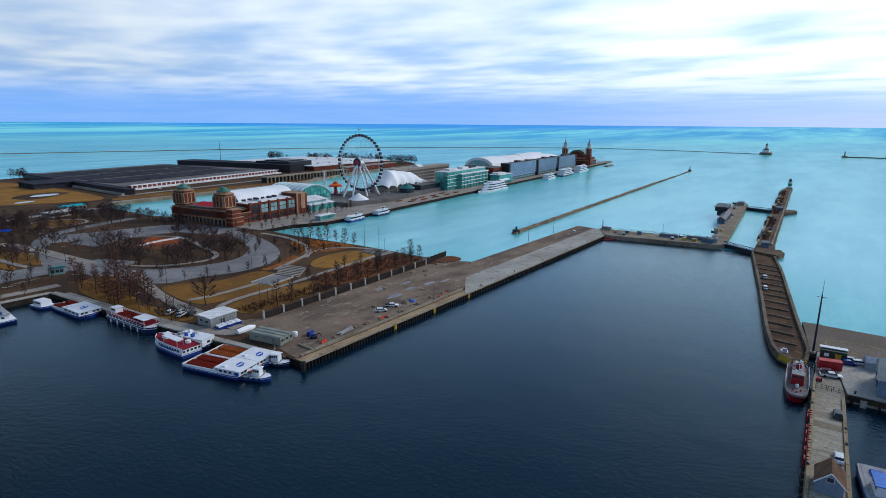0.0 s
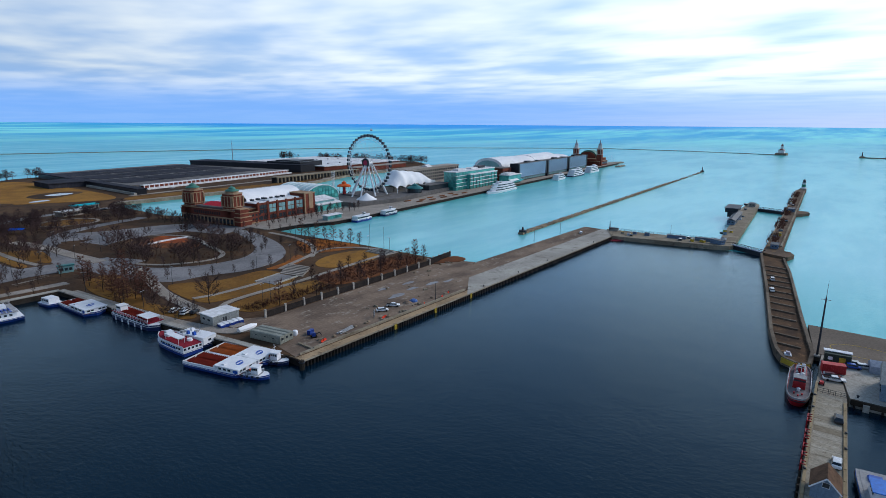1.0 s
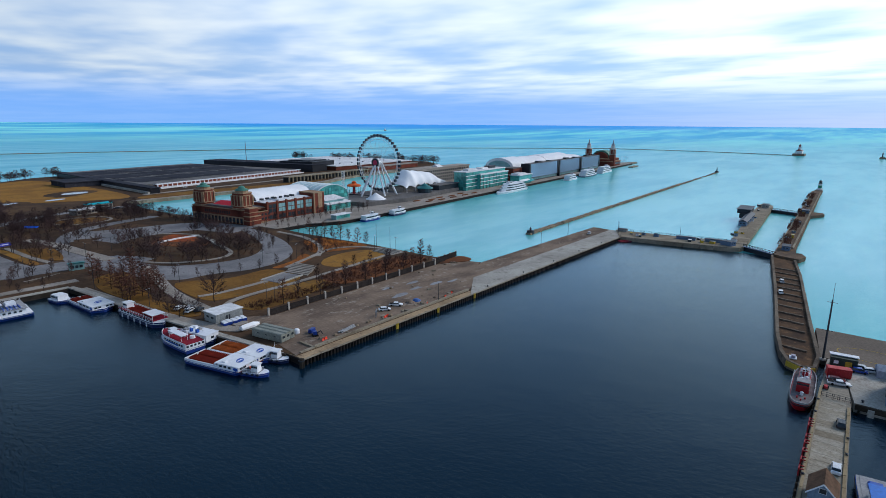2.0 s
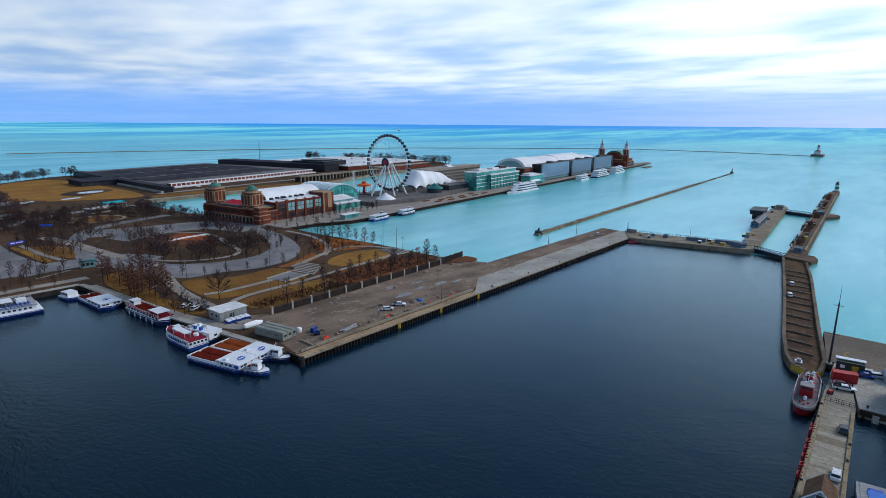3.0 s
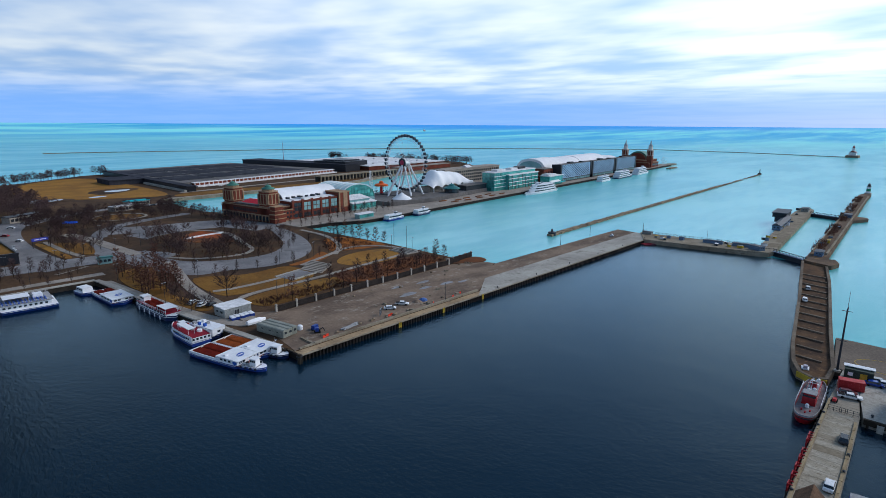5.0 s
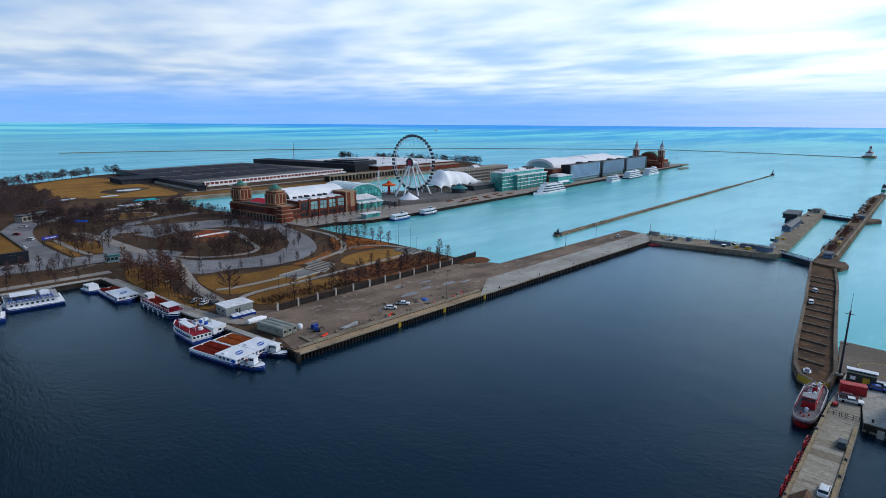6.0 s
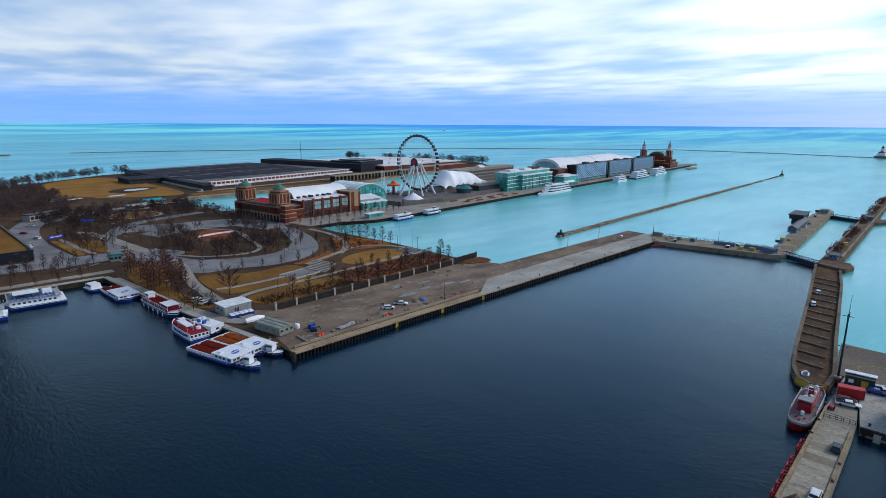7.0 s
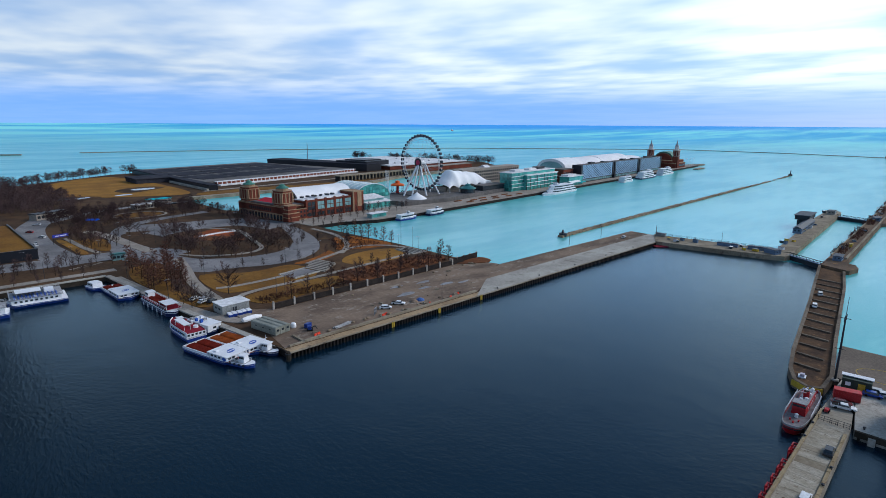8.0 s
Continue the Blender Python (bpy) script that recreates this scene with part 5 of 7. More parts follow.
def benches(parent, x0, x1, y0, y1, z, rows, material):
    key = (material.name, round(y1 - y0, 1))
    if key not in bench_me:
        w = (y1 - y0) / 2
        bench_me[key] = M().box(-0.25, 0.25, -w, w, 0, 0.45).box(0.17, 0.27, -w, w, 0.45, 0.95).mesh("bench", material)
    for i in range(rows):
        piece("bench", bench_me[key], parent, x0 + (x1 - x0) * (i + 0.5) / rows, (y0 + y1) / 2, z)


def tour_boat(at, turn, L, W, text, seat, seat_end=0.60, roof_z=2.7):
    """Open benches towards the stern, a low white cabin with a blue oval on its roof and sides forward."""
    b = boat("tour_boat", at, turn, L, W, text, hull_blue, 0.07, 1.3, "tour boats at the west quay")
    w, x1 = W / 2 - 0.25, L * seat_end
    part("well_deck", M().box(0.4, L - 0.6, -w, w, 1.25, 1.34), seat, b)
    part("bulwark", M().box(0.15, x1, -w - 0.12, -w + 0.12, 1.3, 2.0).box(0.15, x1, w - 0.12, w + 0.12, 1.3, 2.0).box(0.15, 0.45, -w, w, 1.3, 2.0), boat_white, b, "white bulwark")
    for s in (-1, 1):
        benches(b, 0.9, x1 - 2.4, min(0.45 * s, (w - 0.5) * s), max(0.45 * s, (w - 0.5) * s), 1.34, 13, seat)
        part("hatch_box", M().box(x1 - 1.9, x1 - 1.1, min(0.5 * s, (w - 0.5) * s), max(0.5 * s, (w - 0.5) * s), 1.34, 2.2), boat_white, b, "white locker")
    part("cabin", M().box(x1, L - 0.9, -w + 0.05, w - 0.05, 1.3, roof_z), boat_white, b)
    part("roof", M().box(x1 - 0.9, L - 0.5, -w - 0.15, w + 0.15, roof_z, roof_z + 0.2), boat_white, b, "white roof")
    cx = (x1 + L) / 2 + 0.4
    part("emblem", M().prism(ellipse(cx, 0.3, W * 0.13, W * 0.20, 24, 30), roof_z + 0.2, roof_z + 0.24), logo_blue, b, "blue oval emblem on the roof")
    part("emblem_bar", M().box(cx - 0.25, cx + 0.25, -0.8, 1.4, roof_z + 0.24, roof_z + 0.27), boat_white, b, "white bar of lettering")
    oval = [(L - 2.0 + 0.9 * math.cos(q), 0.5 * math.sin(q)) for q in (2 * math.pi * i / 18 for i in range(18))]
    for s in (-1, 1):
        part("side_emblem", M().rings([[(x, s * (w + d), 2.0 + z) for x, z in oval] for d in (-0.05, 0.02)]), logo_blue, b, "blue oval on the cabin side")
    side_windows(b, x1 + 0.4, L - 3.4, w - 0.02, 2.1, 3, (L - x1 - 4) / 3 * 0.6, 0.6)
    front = pane_mesh(glass_dark, 1.0, 0.6, 0.06)
    for k in (-2, -1, 1, 2):
        piece("front_window", front, b, L - 0.88, k * W * 0.16, 2.1, 90)
    part("roof_box", M().box(x1 + 1.0, x1 + 2.2, -w + 0.8, -w + 2.0, roof_z + 0.2, roof_z + 0.6), boat_white, b)
    return b


def work_boat(at, turn, L, W, text, lower):
    b = boat("tug_boat", at, turn, L, W, text, lower, 0.35, 1.2, "small work boats")
    part("deck", M().box(0.4, L * 0.72, -W / 2 + 0.35, W / 2 - 0.35, 1.2, 1.26), deck_grey, b)
    part("wheelhouse", M().box(L * 0.40, L * 0.66, -W * 0.28, W * 0.28, 1.2, 3.4, 0.12), boat_white, b)
    part("house_roof", M().box(L * 0.37, L * 0.69, -W * 0.33, W * 0.33, 3.4, 3.6), boat_white, b)
    side_windows(b, L * 0.42, L * 0.65, W * 0.275, 2.8, 3, 0.5, 0.6)
    part("mast", M().tube((L * 0.5, 0, 3.6), (L * 0.5, 0, 6.0), 0.06, 0.04, 5).bar((L * 0.5, -0.8, 5.0), (L * 0.5, 0.8, 5.0), 0.06, 0.06), boat_white, b)
    for k, (x, y) in enumerate(((0.12, -0.2), (0.2, 0.22), (0.3, -0.25), (0.28, 0.1))):
        part("crate", M().box(L * x, L * x + 0.8, W * y - 0.4, W * y + 0.4, 1.26, 1.9), orange_gear if k % 2 else deck_grey, b)
    part("winch", M().tube((L * 0.2, -0.5, 1.7), (L * 0.2, 0.5, 1.7), 0.35, n=10), dark_steel, b)
    rail(b, [(0.5, -W / 2 + 0.25), (L * 0.7, -W / 2 + 0.25)], 1.2, 0.9)
    rail(b, [(0.5, W / 2 - 0.25), (L * 0.7, W / 2 - 0.25)], 1.2, 0.9)
    for i in range(4):
        for s in (-1, 1):
            part("fender", M().tube((1 + i * L * 0.2, s * W / 2, 0.9), (1 + i * L * 0.2, s * (W / 2 + 0.25), 0.9), 0.4, n=8), dark_steel, b)
    return b


# the moored pair of bench boats, with a work boat at each bow
tour_boat((-18.3, 30.2, 0), -75, 22.4, 8.3, "open-top tour boat with dark red benches and white roof", seat_red)
tour_boat((-10.0, 31.9, 0), -75.5, 22.0, 8.3, "open-top tour boat with orange benches and white roof", bench_orange)
work_boat((-14.2, 9.8, 0), -66, 8.6, 3.8, "small blue and white work tug", hull_blue)
work_boat((-4.6, 14.4, 0), -68, 9.4, 4.0, "small white work tug with orange gear", hull_navy)
tour_boat((-20.3, 121.8, 0), -86, 22.8, 8.6, "flat white-roofed tour boat with dark red benches", seat_red, 0.45, 2.7)

b2 = boat("excursion_boat", (-15.2, 35.6, 0), 92, 20, 7.2, "white excursion boat with crimson top deck", hull_blue, 0.45, 1.5)
part("cabin", M().rings(hull_rings(19.6, 7.0, 1.5, 3.0, 0.45, 1.0)), boat_white, b2)
part("upper_deck", M().rings(hull_rings(19.3, 6.7, 3.0, 3.1, 0.45, 1.0)), deck_red, b2, "crimson upper deck")
part("deck_rim", M().rings([[(p[0], p[1] * k, 3.0 + h) for p in hull_rings(19.6, 7.0, 0, 0, 0.45, 1.0, 16)[j][1:3] for k, h in ((1.0, 0.0), (1.0, 0.5), (0.97, 0.5), (0.97, 0.0))][0:4] for j in range(17)]), boat_white, b2, "white bulwark rim")
part("deck_rim", M().rings([[(p[0], p[1] * k, 3.0 + h) for p in hull_rings(19.6, 7.0, 0, 0, 0.45, 1.0, 16)[j][2:3] for k, h in ((1.0, 0.0), (1.0, 0.5), (0.97, 0.5), (0.97, 0.0))] for j in range(17)]), boat_white, b2, "white bulwark rim")
part("canopy", M().box(3.5, 12, 0.2, 2.6, 4.9, 5.1), boat_white, b2, "white deck canopy")
for x in (3.9, 11.6):
    for y in (0.4, 2.4):
        part("post", M().tube((x, y, 3.1), (x, y, 4.9), 0.07, n=5), boat_white, b2)
part("wheelhouse", M().box(12.6, 15.0, -1.2, 1.2, 3.1, 4.8, 0.2), boat_white, b2)
part("wheelhouse_glass", M().box(12.62, 14.98, -1.14, 1.14, 3.9, 4.4), glass_dark, b2)
part("funnel", M().lathe([(0.9, 3.1), (0.8, 3.9)], 12, (4.4, -1.6, 0)), boat_white, b2, "white deck drum")
part("stack", M().lathe([(0.35, 3.1), (0.3, 4.6)], 8, (8.6, -1.9, 0)), boat_white, b2)
part("locker", M().box(7, 9.4, -0.8, -0.1, 3.1, 3.7), deck_grey, b2)
part("name_strip", M().box(4, 12, 3.55, 3.6, 1.9, 2.3), logo_blue, b2, "blue bar of lettering")
side_windows(b2, 1, 13, 3.53, 2.5, 8, 0.9, 0.6)
stern_me = pane_mesh(glass_dark, 0.75, 0.7, 0.06)
for i in range(5):
    piece("stern_window", stern_me, b2, 0.0, -2.6 + 1.3 * i, 2.4, 90)
b3 = boat("deck_barge", (-11.2, 49.5, 0), -76, 12.4, 5.6, "boxy white crew barge with rooftop gear", hull_navy, 0.05, 1.2)
part("house", M().box(0.6, 12.2, -2.6, 2.6, 1.2, 3.5), boat_white, b3)
part("roof", M().box(0.4, 12.4, -2.75, 2.75, 3.5, 3.65), boat_white, b3)
for k, (x, y, w) in enumerate(((1.2, -1.5, 1.3), (2.8, 1.2, 1.0), (4.2, -1.7, 0.8), (5.4, 0.6, 1.1), (2.6, -0.4, 0.7), (6.8, -1.6, 0.9))):
    part("roof_box", M().box(x, x + w, y - w / 2, y + w / 2, 3.65, 4.3 + 0.2 * (k % 3)), (deck_grey, boat_white, logo_blue)[k % 3], b3)
part("antenna", M().tube((8, 0, 3.6), (8, 0, 7.0), 0.05, n=5), grey_steel, b3)
side_windows(b3, 1.5, 11, 2.62, 2.5, 4, 0.8, 0.7)
part("front_window", M().box(12.18, 12.26, -0.6, 0.6, 2.0, 2.7), glass_dark, b3)
b4 = boat("long_tour_boat", (-13.9, 92.0, 0), -86, 27.5, 6.0, "long tour boat with crimson deck and white pilothouse", hull_navy, 0.12, 2.0)
part("cabin", M().box(0.8, 25.6, -2.7, 2.7, 2.0, 2.9), boat_white, b4)
part("upper_deck", M().box(0.5, 26.0, -2.85, 2.85, 2.9, 3.0), deck_red, b4, "crimson deck")
part("pilot_house", M().box(1.2, 4.4, -1.4, 1.4, 3.0, 4.9, 0.15), boat_white, b4)
part("pilot_roof", M().box(1.0, 4.6, -1.6, 1.6, 4.9, 5.05), boat_white, b4)
part("canopy", M().box(18.5, 25.5, -2.8, 2.0, 4.7, 4.85), boat_white, b4)
for x in (18.8, 25.2):
    for y in (-2.6, 1.8):
        part("post", M().tube((x, y, 3.0), (x, y, 4.7), 0.07, n=5), boat_white, b4)
side_windows(b4, 2, 25, 2.72, 2.45, 10, 1.6, 0.55)
side_windows(b4, 1.4, 4.2, 1.36, 4.2, 3, 0.7, 0.6)
for s in (-0.35, 0.35):
    benches(b4, 6, 18, min(s, 2.0 * (1 if s > 0 else -1)), max(s, 2.0 * (1 if s > 0 else -1)), 3.0, 11, seat_red)
rail(b4, [(0.8, -2.8), (25.6, -2.8)], 3.0, 0.8)
rail(b4, [(0.8, 2.8), (25.6, 2.8)], 3.0, 0.8)
for i in range(5):
    part("fender", M().tube((4 + 4.4 * i, -3.25, 0.2), (4 + 4.4 * i, -3.25, 1.5), 0.22, n=6), boat_white, b4)
b6 = boat("small_launch", (-26.0, 131.2, 0), -80, 9, 5.5, "small white launch tied to the quay", hull_blue, 0.3, 1.2)
part("cabin", M().box(1.5, 7, -2.1, 2.1, 1.2, 3.2, 0.15), boat_white, b6)
side_windows(b6, 1.9, 6.7, 2.05, 2.4, 3, 1.1, 0.7)


def ferry(at, turn, L, W, text, decks, lower, group=""):
    b = boat("dinner_boat" if decks > 1 else "water_taxi", at, turn, L, W, text, lower, 0.42, 2.0, group)
    z, x0, x1, w = 2.0, L * 0.04, L * 0.86, W * 0.46
    for d in range(decks):
        part("deck_house", M().rings(hull_rings(x1 - x0, 2 * w, z, z + 2.2, 0.4, 1.0)).add([], []), boat_white, b).location = (x0, 0, 0)
        part("window_band", M().rings(hull_rings(x1 - x0 - 0.6, 2 * w + 0.24, z + 0.75, z + 1.75, 0.4, 1.0)), glass_dark, b, "dark window band").location = (x0 + 0.4, 0, 0)
        part("deck_edge", M().rings(hull_rings(x1 - x0 + 0.8, 2 * w + 0.6, z + 2.2, z + 2.4, 0.4, 1.0)), boat_white, b).location = (x0 - 0.2, 0, 0)
        z += 2.4
        x0, x1, w = x0 + L * 0.035, x1 - L * 0.05, w * 0.95
    part("pilot_house", M().box(L * 0.52, L * 0.62, -W * 0.18, W * 0.18, z, z + 2.0, 0.3), boat_white, b)
    part("pilot_glass", M().box(L * 0.525, L * 0.615, -W * 0.185, W * 0.185, z + 0.9, z + 1.5), glass_dark, b)
    part("mast", M().tube((L * 0.45, 0, z), (L * 0.45, 0, z + 3.5), 0.12, 0.06, 6).bar((L * 0.45, -1.2, z + 2.4), (L * 0.45, 1.2, z + 2.4), 0.1, 0.1), boat_white, b)
    rail(b, [(L * 0.05, -W * 0.42), (L * 0.5, -W * 0.42)], z - 2.4 if decks > 2 else z)
    return b


b7 = boat("ferry_boat", (-37.0, 122.0, 0), 176, 20, 15, "broad white double-deck ferry with dark portholes", hull_blue, 0.1, 1.8)
b7.scale = (1, 1, 0.8)
part("house", M().box(2, 18.6, -6.3, 6.3, 1.8, 4.2), boat_white, b7)
part("upper_deck", M().box(1.4, 19.2, -6.8, 6.8, 4.2, 4.4), deck_grey, b7)
for s in (-1, 1):
    benches(b7, 3, 18, min(1.0 * s, 6.0 * s), max(1.0 * s, 6.0 * s), 4.4, 12, deck_grey if s < 0 else logo_blue)
part("pilot_house", M().box(4, 7.5, -1.8, 1.8, 4.4, 6.6, 0.2), boat_white, b7)
part("canopy", M().box(8.5, 17, -3.2, 3.2, 6.4, 6.6), boat_white, b7)
for x in (8.9, 16.6):
    for y in (-2.9, 2.9):
        part("post", M().tube((x, y, 4.4), (x, y, 6.4), 0.07, n=5), boat_white, b7)
side_windows(b7, 3, 18, 6.32, 3.1, 9, 0.9, 0.9)
rail(b7, [(1.6, -6.7), (19.0, -6.7), (19.0, 6.7), (1.6, 6.7)], 4.4)
b8 = boat("ferry_boat", (-57.5, 110.0, 0), 172, 22, 9, "white double-deck ferry tied beside another", hull_blue, 0.15, 1.8)
part("house", M().box(1, 20, -4.0, 4.0, 1.8, 4.2), boat_white, b8)
part("upper_deck", M().box(0.6, 20.5, -4.4, 4.4, 4.2, 4.4), deck_grey, b8)
side_windows(b8, 2, 18, 4.02, 3.1, 9, 0.9, 0.9)
rail(b8, [(0.8, -4.3), (20, -4.3), (20, 4.3), (0.8, 4.3)], 4.4)

ferry((*pw(-6, -4.5), 0), PIER_TURN, 20, 6, "blue and white sightseeing boat at the pier", 1, hull_blue, "boats along the pier")
ferry((*pw(28, -4.5), 0), PIER_TURN, 19, 6, "low white sightseeing boat at the pier", 1, hull_navy, "boats along the pier")
ferry((*pw(262, -8), 0), 180 + PIER_TURN, 62, 13, "large white dinner yacht with dark window bands", 3, boat_white, "boats along the pier")
ferry((*pw(383, -13), 0), PIER_TURN, 36, 9, "white three-deck cruise boat at the pier", 2, boat_white, "boats along the pier")
ferry((*pw(440, -13), 0), PIER_TURN, 62, 11, "long white and blue dinner boat at the pier", 3, hull_navy, "boats along the pier")
ferry((*pw(517, -13), 0), PIER_TURN, 58, 11, "white and green dinner boat at the pier", 3, boat_white, "boats along the pier")

# red fireboat on the service quay
fb = thing("fireboat", (92.4, -118.8, 0), 183.5, "weathered red fireboat with grey deck and white monitors", "boat")


def oval_ring(L, W, z, inset=0.0, n=36):
    """A boat's plan, full amidships, rounded at both ends."""
    out_ = []
    for i in range(n):
        a = 2 * math.pi * i / n
        c, s = math.cos(a), math.sin(a)
        out_.append((L / 2 + (L / 2 - inset) * math.copysign(abs(c) ** 0.80, c), (W / 2 - inset) * math.copysign(abs(s) ** 0.62, s), z + 0.35 * max(0, c) ** 2))
    return out_


part("hull", M().rings([oval_ring(27, 5.9, -0.6, 0.7), oval_ring(27, 5.9, 0.3, 0.15), oval_ring(27, 5.9, 1.7)]), hull_red, fb, smooth=True)
part("rub_rail", M().rings([oval_ring(27, 5.9, 1.05, -0.14), oval_ring(27, 5.9, 1.3, -0.14)]), dark_steel, fb, "dark rubbing rail")
part("bulwark", M().rings([oval_ring(27, 5.9, 1.6, -0.02), oval_ring(27, 5.9, 2.15, -0.02), oval_ring(27, 5.9, 2.15, 0.13), oval_ring(27, 5.9, 1.6, 0.13)], caps=False), deck_grey, fb, "grey bulwark rail")
part("deck", M().rings([oval_ring(27, 5.9, 1.6, 0.2), oval_ring(27, 5.9, 1.72, 0.2)]), surface("worn_grey_deck", (0.20, 0.19, 0.20), (0.13, 0.115, 0.12), 0.8, 0, 0.5, 2.0, (0.16, 0.05, 0.045)), fb, "worn grey deck")
part("deckhouse", M().box(4.5, 18.6, -1.55, 1.55, 1.7, 3.3, 0.12), hull_red, fb)
part("house_roof", M().box(4.4, 16.0, -1.25, 1.25, 3.3, 3.42), deck_grey, fb, "grey house top")
part("pilot_house", M().box(16.2, 18.8, -1.5, 1.5, 3.3, 4.9, 0.25), hull_red, fb)
part("pilot_glass", M().box(16.28, 18.72, -1.42, 1.42, 3.9, 4.4), glass_dark, fb)
part("pilot_roof", M().box(16.1, 18.9, -1.6, 1.6, 4.9, 5.05), deck_grey, fb)
part("funnel", M().lathe([(0.75, 3.4), (0.7, 4.9), (0.8, 5.0)], 12, (10.2, 0, 0)), hull_red, fb)
part("funnel_top", M().lathe([(0.6, 4.95), (0.6, 5.06)], 12, (10.2, 0, 0)), tyre_black, fb)
for x, y, z in ((5.4, 0.6, 3.42), (7.0, -0.6, 3.42), (12.6, 0.5, 3.42), (13.8, -0.55, 3.42), (15.0, 0.4, 3.42), (20.4, 0.0, 1.9), (2.4, 0.0, 1.7)):
    part("monitor", M().lathe([(0.45, z), (0.34, z + 0.5), (0.5, z + 0.75), (0.2, z + 1.0)], 8, (x, y, 0)).tube((x, y, z + 0.8), (x + 1.1, y, z + 1.2), 0.14, 0.1, 6), boat_white, fb, "white water cannon")
for x, y in ((4.9, -0.6), (8.6, 0.75), (11.6, -0.8), (8.4, -0.9)):
    part("vent", M().box(x - 0.4, x + 0.4, y - 0.3, y + 0.3, 3.42, 4.0, 0.06), boat_white if y > 0 else deck_grey, fb)
for x, y in ((22.8, 0.9), (22.8, -0.9), (24.2, 0.0), (1.6, 1.2), (1.6, -1.2)):
    part("bitt", M().lathe([(0.2, 1.7), (0.2, 2.3), (0.3, 2.4)], 8, (x, y, 0)), hull_red, fb)
part("mast", M().tube((16.0, 0, 4.9), (16.0, 0, 8.4), 0.08, 0.05, 6).bar((16.0, -0.9, 7.0), (16.0, 0.9, 7.0), 0.08, 0.08), boat_white, fb)
rail(fb, [(5, -2.75), (19, -2.75)], 1.7, 1.0)
rail(fb, [(5, 2.75), (19, 2.75)], 1.7, 1.0)
side_windows(fb, 5.5, 15.5, 1.48, 2.6, 6, 0.5, 0.5, boat_white)
for i in range(6):
    part("tyre_fender", M().tube((5 + 3.2 * i, 2.95, 0.9), (5 + 3.2 * i, 3.2, 0.9), 0.4, n=8), tyre_black, fb)
bb = boat("patrol_boat", (38.8, -136.8, 0), 188, 17, 6.4, "bright blue patrol boat with pale grey deck", plain("bright_blue_hull", (0.02, 0.16, 0.60), 0.4), 0.3, 1.8)
bb.children[1].data.materials[0] = bb.children[0].data.materials[0]
part("deck", M().rings(hull_rings(15.8, 5.2, 1.8, 2.04, 0.3, 1.0)), deck_grey, bb)
part("wheelhouse", M().box(7, 12, -1.8, 1.8, 1.9, 4.3, 0.2), boat_white, bb)
part("roof", M().box(6.7, 12.3, -2.0, 2.0, 4.3, 4.5), plain("bright_blue_top", (0.02, 0.16, 0.60), 0.4), bb, "blue roof")
side_windows(bb, 7.4, 11.6, 1.72, 3.6, 3, 0.9, 0.7)
part("tarp", M().box(2, 4.6, -1.4, 1.4, 1.9, 2.6, 0.3), logo_blue, bb, "blue tarpaulin")
part("gunwale", M().rings(hull_rings(17.1, 6.5, 1.78, 1.98, 0.3, 1.0)), bb.children[0].data.materials[0], bb, "bright blue gunwale")
part("tyre_fender", M().rings(hull_rings(17.3, 6.9, 1.2, 1.55, 0.3, 1.0)), dark_steel, bb)

# ---- vehicles ----
tyre = plain("tyre_rubber", (0.02, 0.02, 0.02), 0.85)
wheel_me = M().rings([[(r * math.cos(2 * math.pi * i / 12), y, r * math.sin(2 * math.pi * i / 12)) for i in range(12)] for y, r in ((-0.12, 0.30), (-0.10, 0.34), (0.10, 0.34), (0.12, 0.30))]).mesh("wheel", tyre)
car_paints = {}


def car(at, turn, colour, text, L=4.7, W=1.85, pickup=False):
    if colour not in car_paints:
        car_paints[colour] = plain("car_paint", colour, 0.25)
    paint = car_paints[colour]
    c = thing("pickup_truck" if pickup else "car", at, turn, text, "car", "parked vehicles")
    w = W / 2
    part("body", M().rings([[(x, -w * k, 0.32), (x, -w, 0.55), (x, -w * 0.97, z), (x, w * 0.97, z), (x, w, 0.55), (x, w * k, 0.32)] for x, z, k in ((-L / 2, 0.75, 0.8), (-L / 2 + 0.15, 0.92, 0.9), (L * 0.12, 0.95, 0.95), (L / 2 - 0.3, 0.82, 0.9), (L / 2, 0.62, 0.75))]), paint, c, smooth=True)
    x0, x1 = (-0.2 * L, 0.2 * L) if pickup else (-0.40 * L, 0.22 * L)
    part("window_band", M().rings([[(a, -w * 0.93, 0.92), (b, -w * 0.78, 1.38), (b, w * 0.78, 1.38), (a, w * 0.93, 0.92)] for a, b in ((x0, x0 + 0.35), (x1 + 0.35, x1 - 0.3))]), glass_dark, c, "dark glazing")
    part("roof", M().box(x0 + 0.3, x1 - 0.25, -w * 0.80, w * 0.80, 1.36, 1.46, 0.05), paint, c)
    if pickup:
        part("bed", M().box(-L / 2 + 0.15, x0 - 0.05, -w * 0.85, w * 0.85, 0.93, 0.97), tyre, c, "dark load bed")
    for x in (-L * 0.31, L * 0.31):
        for y in (-w + 0.08, w - 0.08):
            piece("wheel", wheel_me, c, x, y, 0.34)
    for y in (-w * 0.7, w * 0.7):
        part("headlight", M().box(L / 2 - 0.10, L / 2 + 0.02, y - 0.18, y + 0.18, 0.58, 0.70), white_paint, c)
    return c


